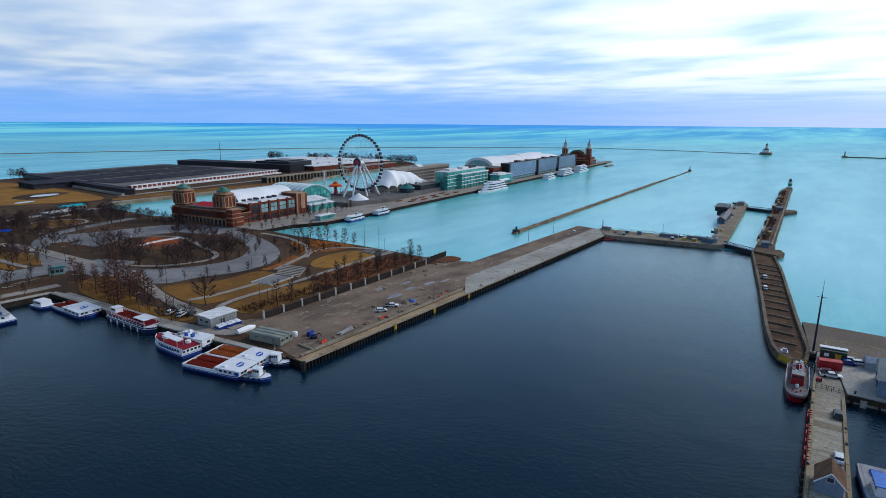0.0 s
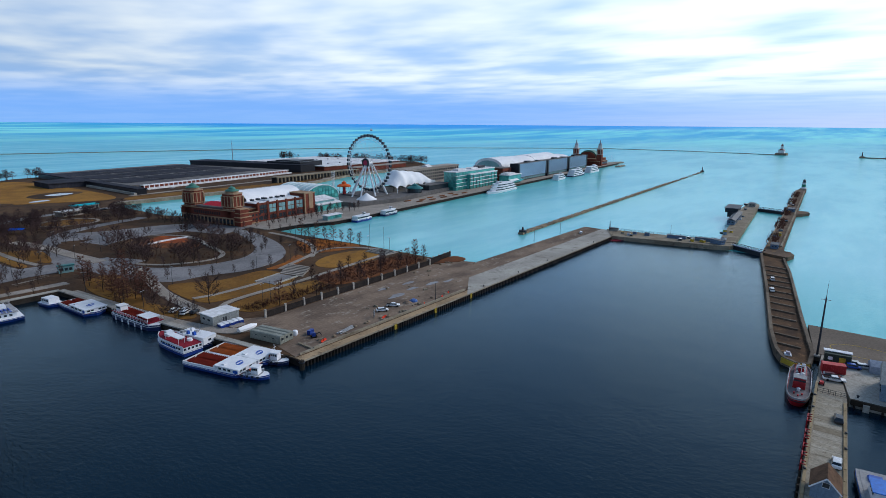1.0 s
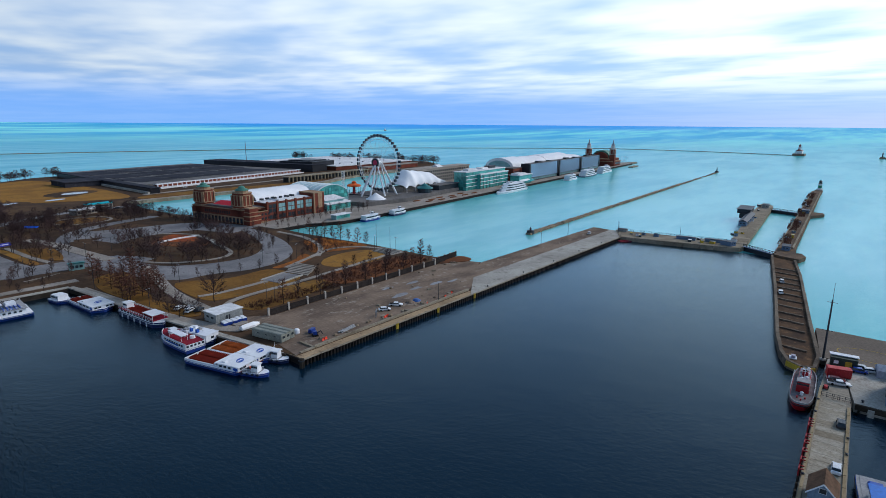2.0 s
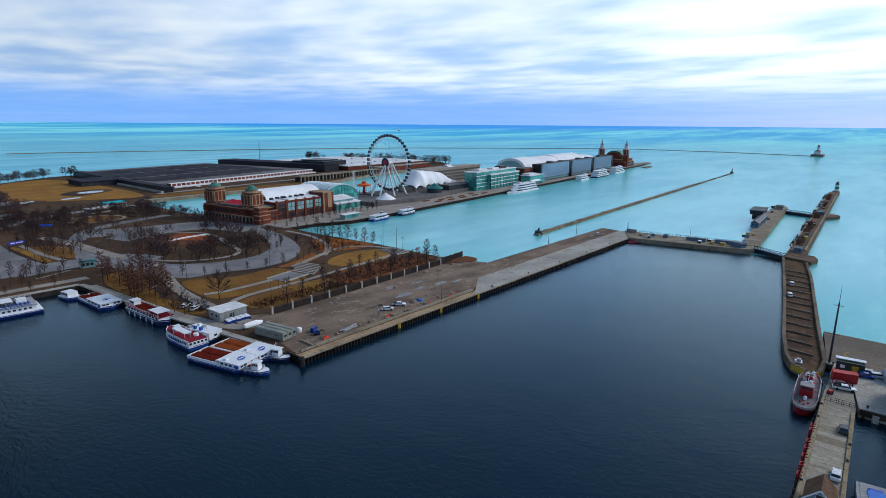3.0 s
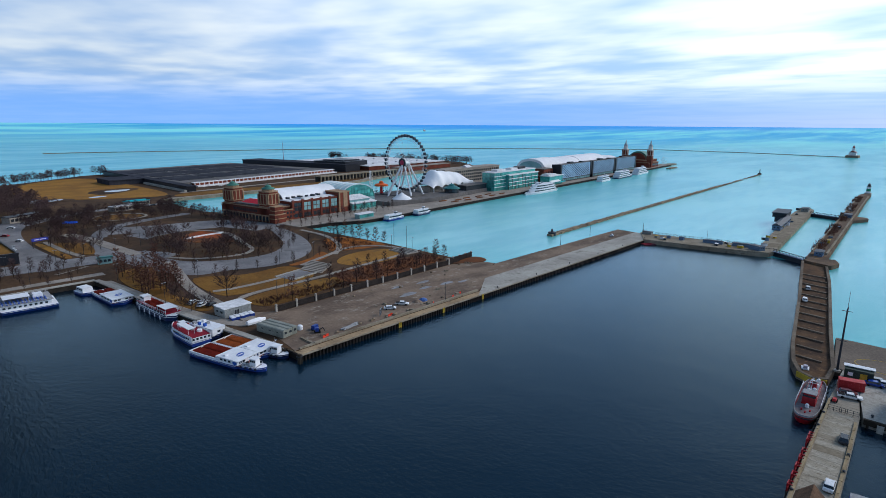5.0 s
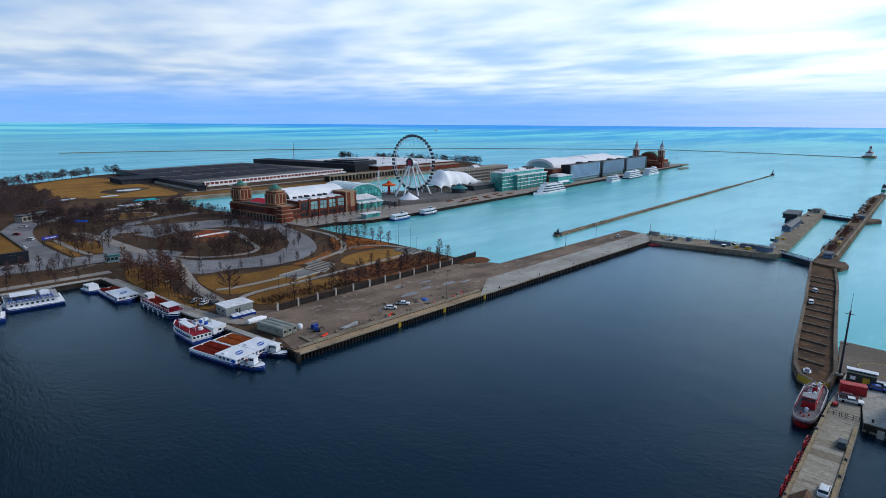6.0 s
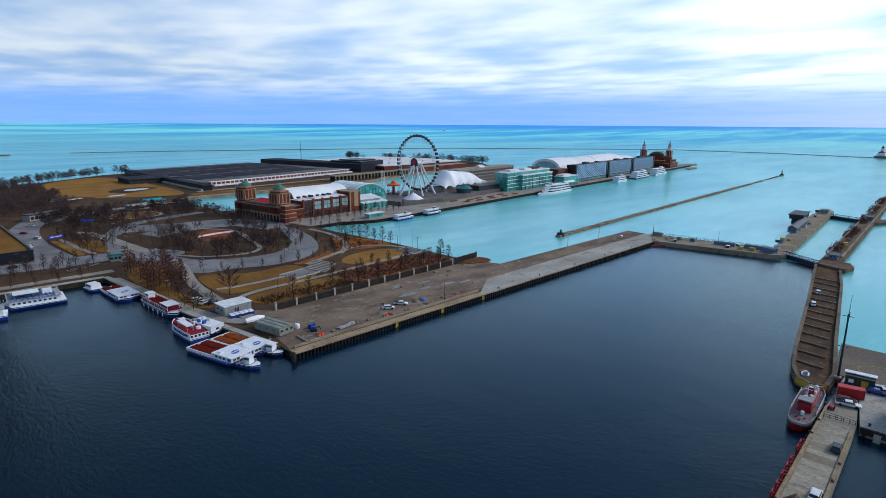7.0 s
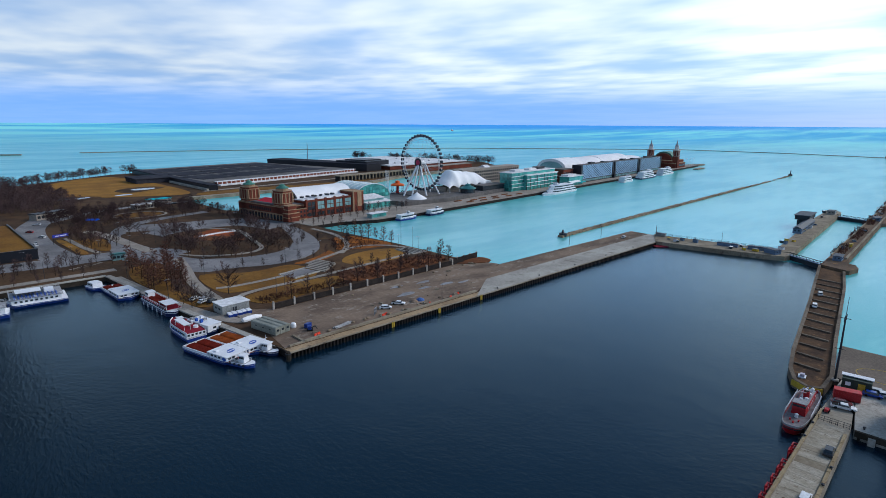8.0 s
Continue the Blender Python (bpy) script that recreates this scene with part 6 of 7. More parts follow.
WHITE, SILVER, DARK, BLUE, RED = (0.75, 0.76, 0.78), (0.42, 0.43, 0.45), (0.03, 0.035, 0.045), (0.02, 0.07, 0.36), (0.35, 0.02, 0.02)
car((48.0, 13.2, 2.25), -38, WHITE, "white car parked on the dirt lot")
car((55.0, 14.0, 2.25), -52, WHITE, "white pickup with dark bed on the dirt lot", 5.4, 1.95, True)
car((84.2, -127.3, 2.44), -77, WHITE, "white pickup truck on the service quay", 5.5, 1.95, True)
car((86.4, -126.4, 2.44), -77, (0.10, 0.012, 0.02), "dark red car behind a white pickup")
car((58.6, -129.7, 2.42), 4, DARK, "dark grey car on the service quay")
car((36.4, -130.5, 2.42), 2, WHITE, "white car on the service quay")
car((97.6, -131.0, 2.44), -80, BLUE, "blue car parked beside containers", 4.4)
car((100.6, -131.6, 2.44), -80, SILVER, "silver van beside containers")
car((99.6, -133.6, 2.44), -72, WHITE, "white car by the grey tent")
car((95.6, -141.5, 2.44), 10, DARK, "dark car in the station yard")
car((242.5, 19.6, 2.25), 15, WHITE, "white car far along the quay track")
for i, (x, y, c) in enumerate(((-1.8, 73.5, WHITE), (0.8, 70.5, SILVER), (-0.6, 67.8, WHITE), (2.0, 66.0, DARK))):
    car((x, y, 2.45), 30, c, "car parked under the quayside trees")
for i, (x, y, c) in enumerate(((-30, 243, SILVER), (-31, 236, WHITE), (-34, 262, DARK), (-24, 262, WHITE), (-27, 286, RED), (-19, 316, WHITE), (70, 354, WHITE), (86, 360, DARK), (196, 466, WHITE), (-46, 186, DARK))):
    car((x, y, 2.25), 80 + 13 * i, c, "car on the park road")
car((176, -99.6, 1.65), 12, WHITE, "white van on the lock pier", 5.2)
car((196, -97.0, 1.65), 12, SILVER, "silver truck on the lock pier", 5.6)

# ---- dirt lot and sheds ----
grey_clad = surface("grey_cladding", (0.30, 0.31, 0.30), (0.23, 0.24, 0.235), 0.6, 0.1, 0.3, 2.0)
tan_box = surface("faded_green_grey_box", (0.27, 0.275, 0.235), (0.20, 0.21, 0.18), 0.65, 0.1, 0.3, 2.0)
shed = thing("storage_shed", (-1.1, 47.8, 2.2), 3, "grey shed with pale flat roof on the quay", "shed")
part("wall", M().box(0, 10.6, 0, 7.6, 0, 3.5), grey_clad, shed)
part("roof", M().box(-0.3, 10.9, -0.3, 7.9, 3.5, 3.75), white_roof, shed)
windows(shed, 0.8, 6.8, -0.05, 1.2, 2.8, 2, 1, glass_dark, "w", 0.4)
part("door", M().box(3.5, 5.5, -0.06, 0, 0, 2.4), dark_steel, shed)
rib_s = M().box(-0.12, 0.12, -0.07, 0, 0, 3.5).mesh("cladding_rib", grey_clad)
for i in range(10):
    piece("cladding_rib", rib_s, shed, 0.7 + i, 0, 0)
for i in range(3):
    ct = thing("site_office", (3.4 + 2.02 * i, 15.6 + 0.42 * i, 2.25), 11.7, "long faded site office container", "container", "site office containers")
    part("body", M().box(0, 1.94, 0, 13, 0.15, 2.7), tan_box, ct)
    part("roof", M().rings([[(x, y, z) for x, z in ((-0.02, 2.7), (0.3, 2.92), (1.64, 2.92), (1.96, 2.7))] for y in (-0.05, 13.05)]), tan_box, ct)
    me = M().box(-0.04, 0.04, -0.09, 0.09, 0.2, 2.65).mesh("rib", tan_box)
    for k in range(13):
        piece("rib", me, ct, 0, 0.5 + k, 0)
    windows(ct, 0.3, 1.7, -0.05, 1.2, 2.3, 1, 1, glass_dark, "s", 0.6)
    windows(ct, 1, 12, -0.06, 1.3, 2.2, 3, 1, glass_dark, "w", 0.22)
tank = thing("white_tank", (11.8, 19.0, 2.25), 0, "white plastic tank beside site offices", "tank")
part("shell", M().lathe([(0.9, 0), (1.0, 0.3), (1.0, 1.3), (0.7, 1.7), (0.2, 1.8)], 12), white_paint, tank, smooth=True)
boatrack = thing("covered_boat", (0.8, 35.2, 2.25), 4, "small boat under white wrap on a trailer", "boat")
part("wrap", M().rings([[(x, -1.1 * w, 0.5), (x, -1.1 * w, 1.2), (x, 0, 1.2 + 0.9 * w), (x, 1.1 * w, 1.2), (x, 1.1 * w, 0.5)] for x, w in ((0, 0.8), (2, 1.0), (5, 1.0), (7.5, 0.15))]), white_fabric, boatrack)
for i in range(5):
    fl = thing("blue_float", (0.3 + 1.8 * i, 43.6 + 0.3 * (i % 2), 2.2), 84, "white and blue pontoon stacked on the quay", "float", "pontoons beside the shed")
    part("tub", M().rings([[(x, -0.8 * w, 0.0), (x, -0.9 * w, 1.0), (x, 0.9 * w, 1.0), (x, 0.8 * w, 0.0)] for x, w in ((0, 0.9), (0.6, 1.0), (3.0, 1.0), (3.6, 0.5))]), hull_blue, fl)
    part("cover", M().box(0.2, 3.2, -0.8, 0.8, 1.0, 1.3, 0.15), boat_white, fl)
eq = thing("excavator", (14.5, 12.6, 2.25), -30, "small blue site loader with folded arm", "machine")
eq.scale = (0.7, 0.7, 0.7)
part("track", M().box(-1.5, 1.5, -1.2, -0.7, 0, 0.7), tyre, eq)
part("track", M().box(-1.5, 1.5, 0.7, 1.2, 0, 0.7), tyre, eq)
part("cab", M().box(-1.0, 0.9, -0.9, 0.9, 0.7, 2.4, 0.15), hull_blue, eq)
part("arm", M().bar((0.9, 0, 1.4), (2.8, 0, 2.3), 0.3, 0.4).bar((2.8, 0, 2.3), (3.6, 0, 0.5), 0.25, 0.35), dark_steel, eq)
genset = thing("generator", (14.6, 14.6, 2.25), 20, "blue generator box on the lot", "machine")
part("case", M().box(0, 2.6, 0, 1.3, 0.3, 1.6, 0.05), hull_blue, genset)
part("skid", M().box(-0.1, 2.7, 0.1, 1.2, 0, 0.3), dark_steel, genset)
barrier_me = M().rings([[(x, -0.35, 0), (x, -0.12, 0.5), (x, -0.10, 1.0), (x, 0.10, 1.0), (x, 0.12, 0.5), (x, 0.35, 0)] for x in (-0.8, 0.8)]).mesh("traffic_barrier", plain("signal_orange_red", (0.72, 0.045, 0.015), 0.5))
for x, y, t in ((13.5, 7.2, 20), (15.0, 7.6, 10), (42.6, 7.6, 10), (44.0, 7.8, 0), (64.5, 6.0, 30), (76.5, 6.4, 10), (82.0, 7.6, 0)):
    b = tagged(new("traffic_barrier", barrier_me), "orange-red plastic barrier on the lot edge", "barrier", "orange barriers", "thing")
    b.matrix_basis = pose(x, y, 2.24, 0, 0, t) @ Matrix.Diagonal((0.75, 0.75, 0.75, 1))
rnd = random.Random(3)
pipe_pile = thing("pipe_stack", (21.5, 7.5, 2.24), 10, "stack of grey pipes along the wall", "pipes")
for i in range(6):
    part("pipe", M().tube((rnd.uniform(0, 1), 0.5 * (i % 4), 0.2 + 0.35 * (i // 4)), (rnd.uniform(5, 9), 0.5 * (i % 4) + rnd.uniform(-0.8, 0.8), 0.2 + 0.35 * (i // 4)), 0.18, n=8), grey_steel, pipe_pile)
bl = thing("fendering_frame", (40.0, 9.6, 2.24), 40, "upright grey steel frame on the lot edge", "frame")
for x in (0, 1.6, 3.2):
    part("post", M().box(x, x + 0.25, 0, 0.25, 0, 2.4), grey_steel, bl)
part("beam", M().box(0, 3.45, 0, 0.25, 2.2, 2.45).box(0, 3.45, 0, 0.25, 1.1, 1.3), grey_steel, bl)
tarp2 = thing("tarpaulin_heap", (64.8, 12.0, 2.24), 10, "blue tarpaulin over a low heap", "tarpaulin")
part("cover", M().lathe([(1.8, 0), (1.5, 0.5), (0.8, 0.9), (0.1, 1.0)], 9), plain("faded_blue_tarp", (0.05, 0.12, 0.34), 0.6), tarp2)
spoil = thing("spoil_heap", (61.6, 12.4, 2.2), 0, "low heap of dark earth", "heap")
part("earth", M().lathe([(2.0, 0), (1.5, 0.5), (0.7, 0.9), (0.1, 1.0)], 9), dirt, spoil)
stone_me = [M().lathe([(0.5, 0), (0.6, 0.25), (0.4, 0.5), (0.1, 0.6)], 6).mesh("rock", rubble), M().box(-0.7, 0.7, -0.4, 0.4, 0, 0.5, 0.1).mesh("rock", old_concrete)]
for i in range(46):
    k = rnd.random()
    x, y = (rnd.uniform(14, 88), rnd.uniform(5.6, 9)) if k < 0.5 else ((rnd.uniform(96, 126), rnd.uniform(36, 42)) if k < 0.7 else (rnd.uniform(18, 110), rnd.uniform(14, 39)))
    o = tagged(new("rubble_block", stone_me[i % 2]), "loose block of pale rubble on the lot", "rubble", "rubble on the dirt lot", "thing")
    o.matrix_basis = pose(x, y, 2.22, 0, 0, rnd.uniform(0, 180)) @ Matrix.Diagonal((*[rnd.uniform(0.5, 1.4)] * 3, 1))
dol = thing("dolphin", (-0.9, -0.6, 0), 0, "cluster of dark timber piles at the quay corner", "piles")
for i in range(7):
    a = 2 * math.pi * i / 6
    r_ = 0.0 if i == 6 else 0.55
    part("pile", M().tube((r_ * math.cos(a), r_ * math.sin(a), -2), (r_ * 0.8 * math.cos(a), r_ * 0.8 * math.sin(a), 3.0), 0.32, 0.28, 8), timber_dark, dol)
part("binding", M().lathe([(0.95, 2.2), (0.95, 2.5)], 10), dark_steel, dol)
for x, w in ((41, 0.9), (64, 0.9), (88, 0.9)):
    lad = thing("quay_ladder", (x, -0.1, 0), 0, "yellow ladder recess on the quay wall", "ladder", "quay ladders")
    for s in (-0.4, 0.4):
        part("stile", M().box(s - 0.12, s + 0.12, -0.25, 0.1, 0.1, 2.2), yellow_line, lad)
    for k in range(6):
        part("rung", M().box(-0.4, 0.4, -0.22, -0.1, 0.3 + 0.3 * k, 0.42 + 0.3 * k), yellow_line, lad)
# fence between lot and park
post_m = surface("pale_concrete_post", (0.42, 0.38, 0.34), (0.34, 0.31, 0.28), 0.9, 0, 0.3, 2.0)
screen = surface("dark_fence_screen", (0.040, 0.033, 0.030), (0.026, 0.022, 0.022), 0.9, 0, 0.3, 2.0)
fence = thing("screen_fence", (16, 41.6, 2.2), 1.6, "dark screened fence between pale posts", "fence")
post_me = M().box(-0.35, 0.35, -0.35, 0.35, 0, 3.1).mesh("post", post_m)
panel_me = M().box(0, 8.2, -0.06, 0.06, 0.1, 2.3).box(0, 8.2, -0.08, 0.08, 2.2, 2.35).mesh("panel", screen)
for i in range(12):
    piece("post", post_me, fence, 9.0 * i, 0, 0)
    piece("panel", panel_me, fence, 9.0 * i + 0.4, 0, 0)
tall = thing("tall_fence", (115, 45.4, 2.2), 5, "tall dark slatted fence at the water", "fence")
slat_me = M().box(0, 1.15, -0.08, 0.08, 0, 3.4).mesh("slat", screen)
for i in range(17):
    piece("slat", slat_me, tall, 1.28 * i, 0, 0, 0, (1, 1, 0.80 + 0.02 * ((i * 7) % 3)))
for i in range(5):
    piece("post", post_me, tall, 5.3 * i, 0.3, 0)

# stepped seats and terraces in the park
steps = thing("park_steps", (44.5, 77.5, 2.2), 12, "broad pale concrete steps in the lawn", "steps")
for i in range(7):
    part("step", M().box(14.6 + 2.0 * i, 15.9 + 2.0 * i, -4.5 + 0.9 * i, 9 + 0.9 * i, 0, 0.35 + 0.13 * i), paving, steps)
part("landing", M().box(-1, 13.4, -2, 8, 0, 0.22), asphalt, steps, "grey paved landing")
part("coping", M().box(-1.6, 13.8, -2.8, -2, 0, 0.55).box(-1.6, 13.8, 8, 8.8, 0, 0.55), concrete, steps)
terr = thing("shore_terrace", (115, 75, 2.2), 0, "grey stone terrace at the water's edge", "terrace")
part("paving", M().box(0, 10, 0, 16, 0, 0.25), paving, terr)
for k in range(4):
    part("bench_wall", M().box(0.5 + 2.4 * k, 1.1 + 2.4 * k, 1, 15, 0.25, 0.75), concrete, terr)
gardenwall = thing("garden_wall", (0, 0, 2.2), 0, "low white angled wall round the garden", "wall")
part("wall", ribbon([(47, 200), (60, 203), (72.5, 203)], 1.1, 0.0, 0.9), white_paint, gardenwall)
part("wall", ribbon([(72.5, 203), (70.5, 186), (66, 165)], 0.9, 0.0, 0.7), concrete, gardenwall)

# lamps and poles
lamp_me = M().tube((0, 0, 0), (0, 0, 8.4), 0.10, 0.06, 6).mesh("pole", dark_steel)
arm_me = M().bar((-0.9, 0, 8.3), (0.9, 0, 8.3), 0.08, 0.08).box(-1.1, -0.6, -0.14, 0.14, 8.2, 8.36).box(0.6, 1.1, -0.14, 0.14, 8.2, 8.36).mesh("lamp_head", grey_steel)
lamp0 = None
for x, y in ((24.6, 55.6), (29.0, 56.8), (16, 110), (34, 108), (54, 103), (76, 106), (98, 122), (112, 148), (-6, 106), (-9, 82), (-4, 66), (-12, 128), (-24, 178), (-44, 178), (-10, 186), (6, 190), (22, 200), (118.5, 91.8), (122.1, 78.7), (-66, 150), (-40, 150), (12, 238), (84, 230)):
    if lamp0 is None:
        lamp0 = thing("street_lamp", (x, y, 2.2), 20, "tall slim dark park lamp", "lamp", "park lamps")
        piece("pole", lamp_me, lamp0, 0, 0, 0)
        piece("lamp_head", arm_me, lamp0, 0, 0, 0)
    else:
        copy_thing(lamp0, pose(x, y, 2.2, 0, 0, (x * 17) % 180))
tall_me = M().tube((0, 0, 0), (0, 0, 14), 0.13, 0.07, 6).mesh("harbour_pole", dark_steel)
for x, y in ((121, 82), (124, 96), (258, 6), (196, 29), (232, 29.5), (268, -30), (262, 8), (70, 4.7)):
    p = tagged(new("harbour_pole", tall_me), "slim dark harbour pole", "pole", "harbour poles", "thing")
    p.matrix_basis = pose(x, y, 2.2) @ Matrix.Diagonal((1, 1, 1 if y > 70 else 0.55, 1))

# ---- bare winter trees ----
def tree_mesh(seed, height, spread, kind):
    """Trunk with limbs, and a crown of many thin twigs. kind: 'round', 'street' or 'cone'."""
    rn = random.Random(seed)
    wood, fine = M(), M()
    clear = {"round": 0.20, "street": 0.16, "cone": 0.10}[kind] * height
    top = height * {"round": 0.62, "street": 0.95, "cone": 0.97}[kind]
    r0 = height * 0.014 + 0.04
    pts = [Vector((0, 0, -0.2))]
    for i in range(1, 6):
        pts.append(Vector((rn.uniform(-0.12, 0.12) * i, rn.uniform(-0.12, 0.12) * i, top * i / 5)))
    for i in range(5):
        wood.tube(pts[i], pts[i + 1], r0 * (1 - 0.17 * i), r0 * (1 - 0.17 * (i + 1)), 5, False)
    limbs = {"round": 11, "street": 16, "cone": 24}[kind]
    for k in range(limbs):
        f = (k + rn.random()) / limbs
        z = clear + (top - clear) * f
        base = Vector((0, 0, z))
        a = k * 2.4 + rn.uniform(-0.4, 0.4)
        if kind == "cone":
            reach, lift = spread * (1.05 - f) + 0.2, 0.25
        elif kind == "street":
            reach, lift = spread * (1.1 - 0.65 * f), 1.0
        else:
            reach, lift = spread * (0.75 + 0.35 * math.sin(math.pi * (f * 0.7 + 0.15))), 0.55 + 0.6 * f
        d = Vector((math.cos(a), math.sin(a), lift)).normalized()
        end = base + d * reach * rn.uniform(0.8, 1.15)
        mid = base.lerp(end, 0.5) + Vector((0, 0, -0.05 * reach))
        wood.tube(base, mid, r0 * 0.42, r0 * 0.28, 4, False).tube(mid, end, r0 * 0.28, 0.03, 4, False)
        n2 = {"round": 17, "street": 10, "cone": 11}[kind]
        for j in range(n2):
            t = rn.uniform(0.22, 1.0)
            p = base.lerp(mid, t * 2) if t < 0.5 else mid.lerp(end, t * 2 - 1)
            d2 = (d + Vector((rn.uniform(-0.9, 0.9), rn.uniform(-0.9, 0.9), rn.uniform(-0.25, 0.8)))).normalized()
            q = p + d2 * rn.uniform(0.10, 0.22) * height * (1.0 if kind == "round" else 0.6)
            fine.tube(p, q, 0.032 if kind != "street" else 0.026, 0.014, 3, False)
            for _ in range(4):
                d3 = (d2 + Vector((rn.uniform(-0.8, 0.8), rn.uniform(-0.8, 0.8), rn.uniform(-0.3, 0.6)))).normalized()
                s = p.lerp(q, rn.uniform(0.3, 0.95))
                fine.tube(s, s + d3 * rn.uniform(0.05, 0.12) * height * (0.7 if kind == "cone" else 1.0), 0.024 if kind != "street" else 0.020, 0.011, 3, False)
    return wood, fine


TREES = {}
for kind, count, height, spread, skin, text in (("round", 4, 8.5, 3.6, twig, "bare spreading winter tree with brown twigs"), ("street", 3, 8.0, 2.2, twig, "bare slim street tree with upright twigs"), ("cone", 3, 11.0, 2.6, cypress_twig, "bare conical tree with dense russet twigs")):
    TREES[kind] = []
    for v in range(count):
        wood, fine = tree_mesh(40 + v * 7 + len(kind), height, spread, kind)
        TREES[kind].append((wood.mesh("trunk", bark), fine.mesh("crown", skin), text))
tree_rnd = random.Random(17)
taken = []


def plant_tree(x, y, kind, scale=1.0, z=2.15, gap=2.0):
    if any((x - a) ** 2 + (y - b) ** 2 < gap * gap for a, b in taken):
        return
    taken.append((x, y))
    wood, fine, text = TREES[kind][tree_rnd.randrange(len(TREES[kind]))]
    t = thing("tree", (x, y, z), tree_rnd.uniform(0, 360), text, "tree", kind + " trees of the park")
    s = scale * tree_rnd.uniform(0.82, 1.15)
    t.matrix_basis = t.matrix_basis @ Matrix.Diagonal((s, s, s, 1))
    for name, me in (("trunk", wood), ("crown", fine)):
        ob = new(name, me)
        ob.parent = t


def scatter(n, kind, scale, inside, x0, x1, y0, y1, gap=4.0):
    k = 0
    for _ in range(n * 12):
        x, y = tree_rnd.uniform(x0, x1), tree_rnd.uniform(y0, y1)
        if inside(x, y):
            before = len(taken)
            plant_tree(x, y, kind, scale, 2.15, gap)
            k += len(taken) - before
        if k >= n:
            return


def in_ring(x, y):
    return ((x - 58) / 36) ** 2 + ((y - 178) / 46) ** 2 < 1 and not (46 < x < 71 and 176 < y < 222)


plant_tree(11.8, 72.7, "round", 1.35)
for x, y in ((122.3, 60.4), (121.2, 53.6)):
    plant_tree(x, y, "cone", 0.85)
for i in range(8):
    plant_tree(122.5 + 0.3 * math.sin(i * 3), 103 + 7.6 * i, "cone" if i % 2 else "street", 0.9)
for i in range(11):
    plant_tree(28 + 8.4 * i, 49.5 + 2.2 * math.sin(i * 2.1), "cone" if i % 3 == 0 else "street", 1.0)
scatter(10, "street", 0.8, lambda x, y: True, 58, 118, 54, 72, 6)
scatter(6, "street", 0.7, lambda x, y: True, 86, 120, 106, 140, 6)
for i in range(24):
    a = radians(-165 + 8.5 * i)
    plant_tree(60 + 63 * math.cos(a), 172 + 69 * math.sin(a), "street", 0.62)
for i in range(16):
    a = radians(-170 + 11 * i)
    plant_tree(58 + 40.5 * math.cos(a), 178 + 50.5 * math.sin(a), "street", 0.65)
scatter(54, "round", 0.95, in_ring, 22, 95, 132, 226, 4.0)
scatter(26, "cone", 0.95, lambda x, y: -11 + 0.04 * (y - 94) < x < 4 + 0.16 * (y - 94) and abs(x) < 14, -11, 12, 94, 148, 3.4)
scatter(6, "round", 0.8, lambda x, y: True, -9, 2, 64, 92, 5)
scatter(32, "round", 0.85, lambda x, y: abs(x - 8) > 5, -6, 46, 204, 292, 4)
scatter(18, "street", 1.0, lambda x, y: True, -17, 4, 198, 252, 4.0)
scatter(26, "round", 0.75, lambda x, y: True, 86, 106, 206, 300, 4.0)
for i in range(14):
    plant_tree(*pw(-58 + 7.0 * i, 24 + 2 * math.sin(i)), "street", 0.8, 2.5)
for i in range(10):
    plant_tree(*pw(-54 + 8.0 * i, 35 + 1.5 * math.sin(i * 2)), "street", 0.85, 2.5)
for i in range(15):
    plant_tree(-124 + 7.4 * i, 156 + 1.5 * math.sin(i * 2), "street", 0.75)
for i in range(12):
    plant_tree(-120 + 8.5 * i, 142.8 + 0.8 * math.sin(i), "street", 0.62)
scatter(12, "street", 0.9, lambda x, y: True, -64, -8, 159, 176, 5)

# dense woods on the headland, past counting
def woods(name, spots, seed, text, skin, scale, twigs=130, thick=0.11):
    rn = random.Random(seed)
    m = M()
    for x, y in spots:
        hgt = scale * rn.uniform(6.5, 10.5)
        m.tube((x, y, 2), (x, y, 2 + hgt * 0.6), 0.22, 0.12, 4, False)
        for _ in range(twigs):
            a, rr, z = rn.uniform(0, 6.283), hgt * 0.42 * math.sqrt(rn.random()), 2 + hgt * rn.uniform(0.3, 0.95)
            rr *= max(0.25, math.sin(math.pi * min(1, (z - 2) / hgt)))
            p = Vector((x + rr * math.cos(a), y + rr * math.sin(a), z))
            m.tube(p, p + Vector((rn.uniform(-1, 1), rn.uniform(-1, 1), rn.uniform(-0.2, 1.0))) * 0.17 * hgt, thick, 0.45 * thick, 3, False)
    solid(name, m, skin, text, "woods", "stuff")


wr = random.Random(31)
woods("woodland", [(wr.uniform(-75, 26), wr.uniform(360, 590)) for _ in range(380)], 4, "dense bare woodland on the headland", twig, 1.0)
grove = [(x, y) for x, y in ((wr.uniform(-12, 98), wr.uniform(284, 354)) for _ in range(150)) if ((x - 46) / 16) ** 2 + ((y - 317) / 12) ** 2 > 1]
woods("park_grove", grove, 7, "grove of bare park trees north of the drive", twig, 0.85, 230, 0.055)
woods("shore_trees", [(-12 + 128 * u + wr.uniform(-4, 4), 602 + 94 * u + wr.uniform(-4, 4)) for u in [(i + wr.random()) / 62 for i in range(62)]] + [(143 + wr.uniform(-9, 7), 706 + wr.uniform(-6, 4)) for _ in range(9)], 5, "row of bare trees along the headland shore", twig, 1.25)
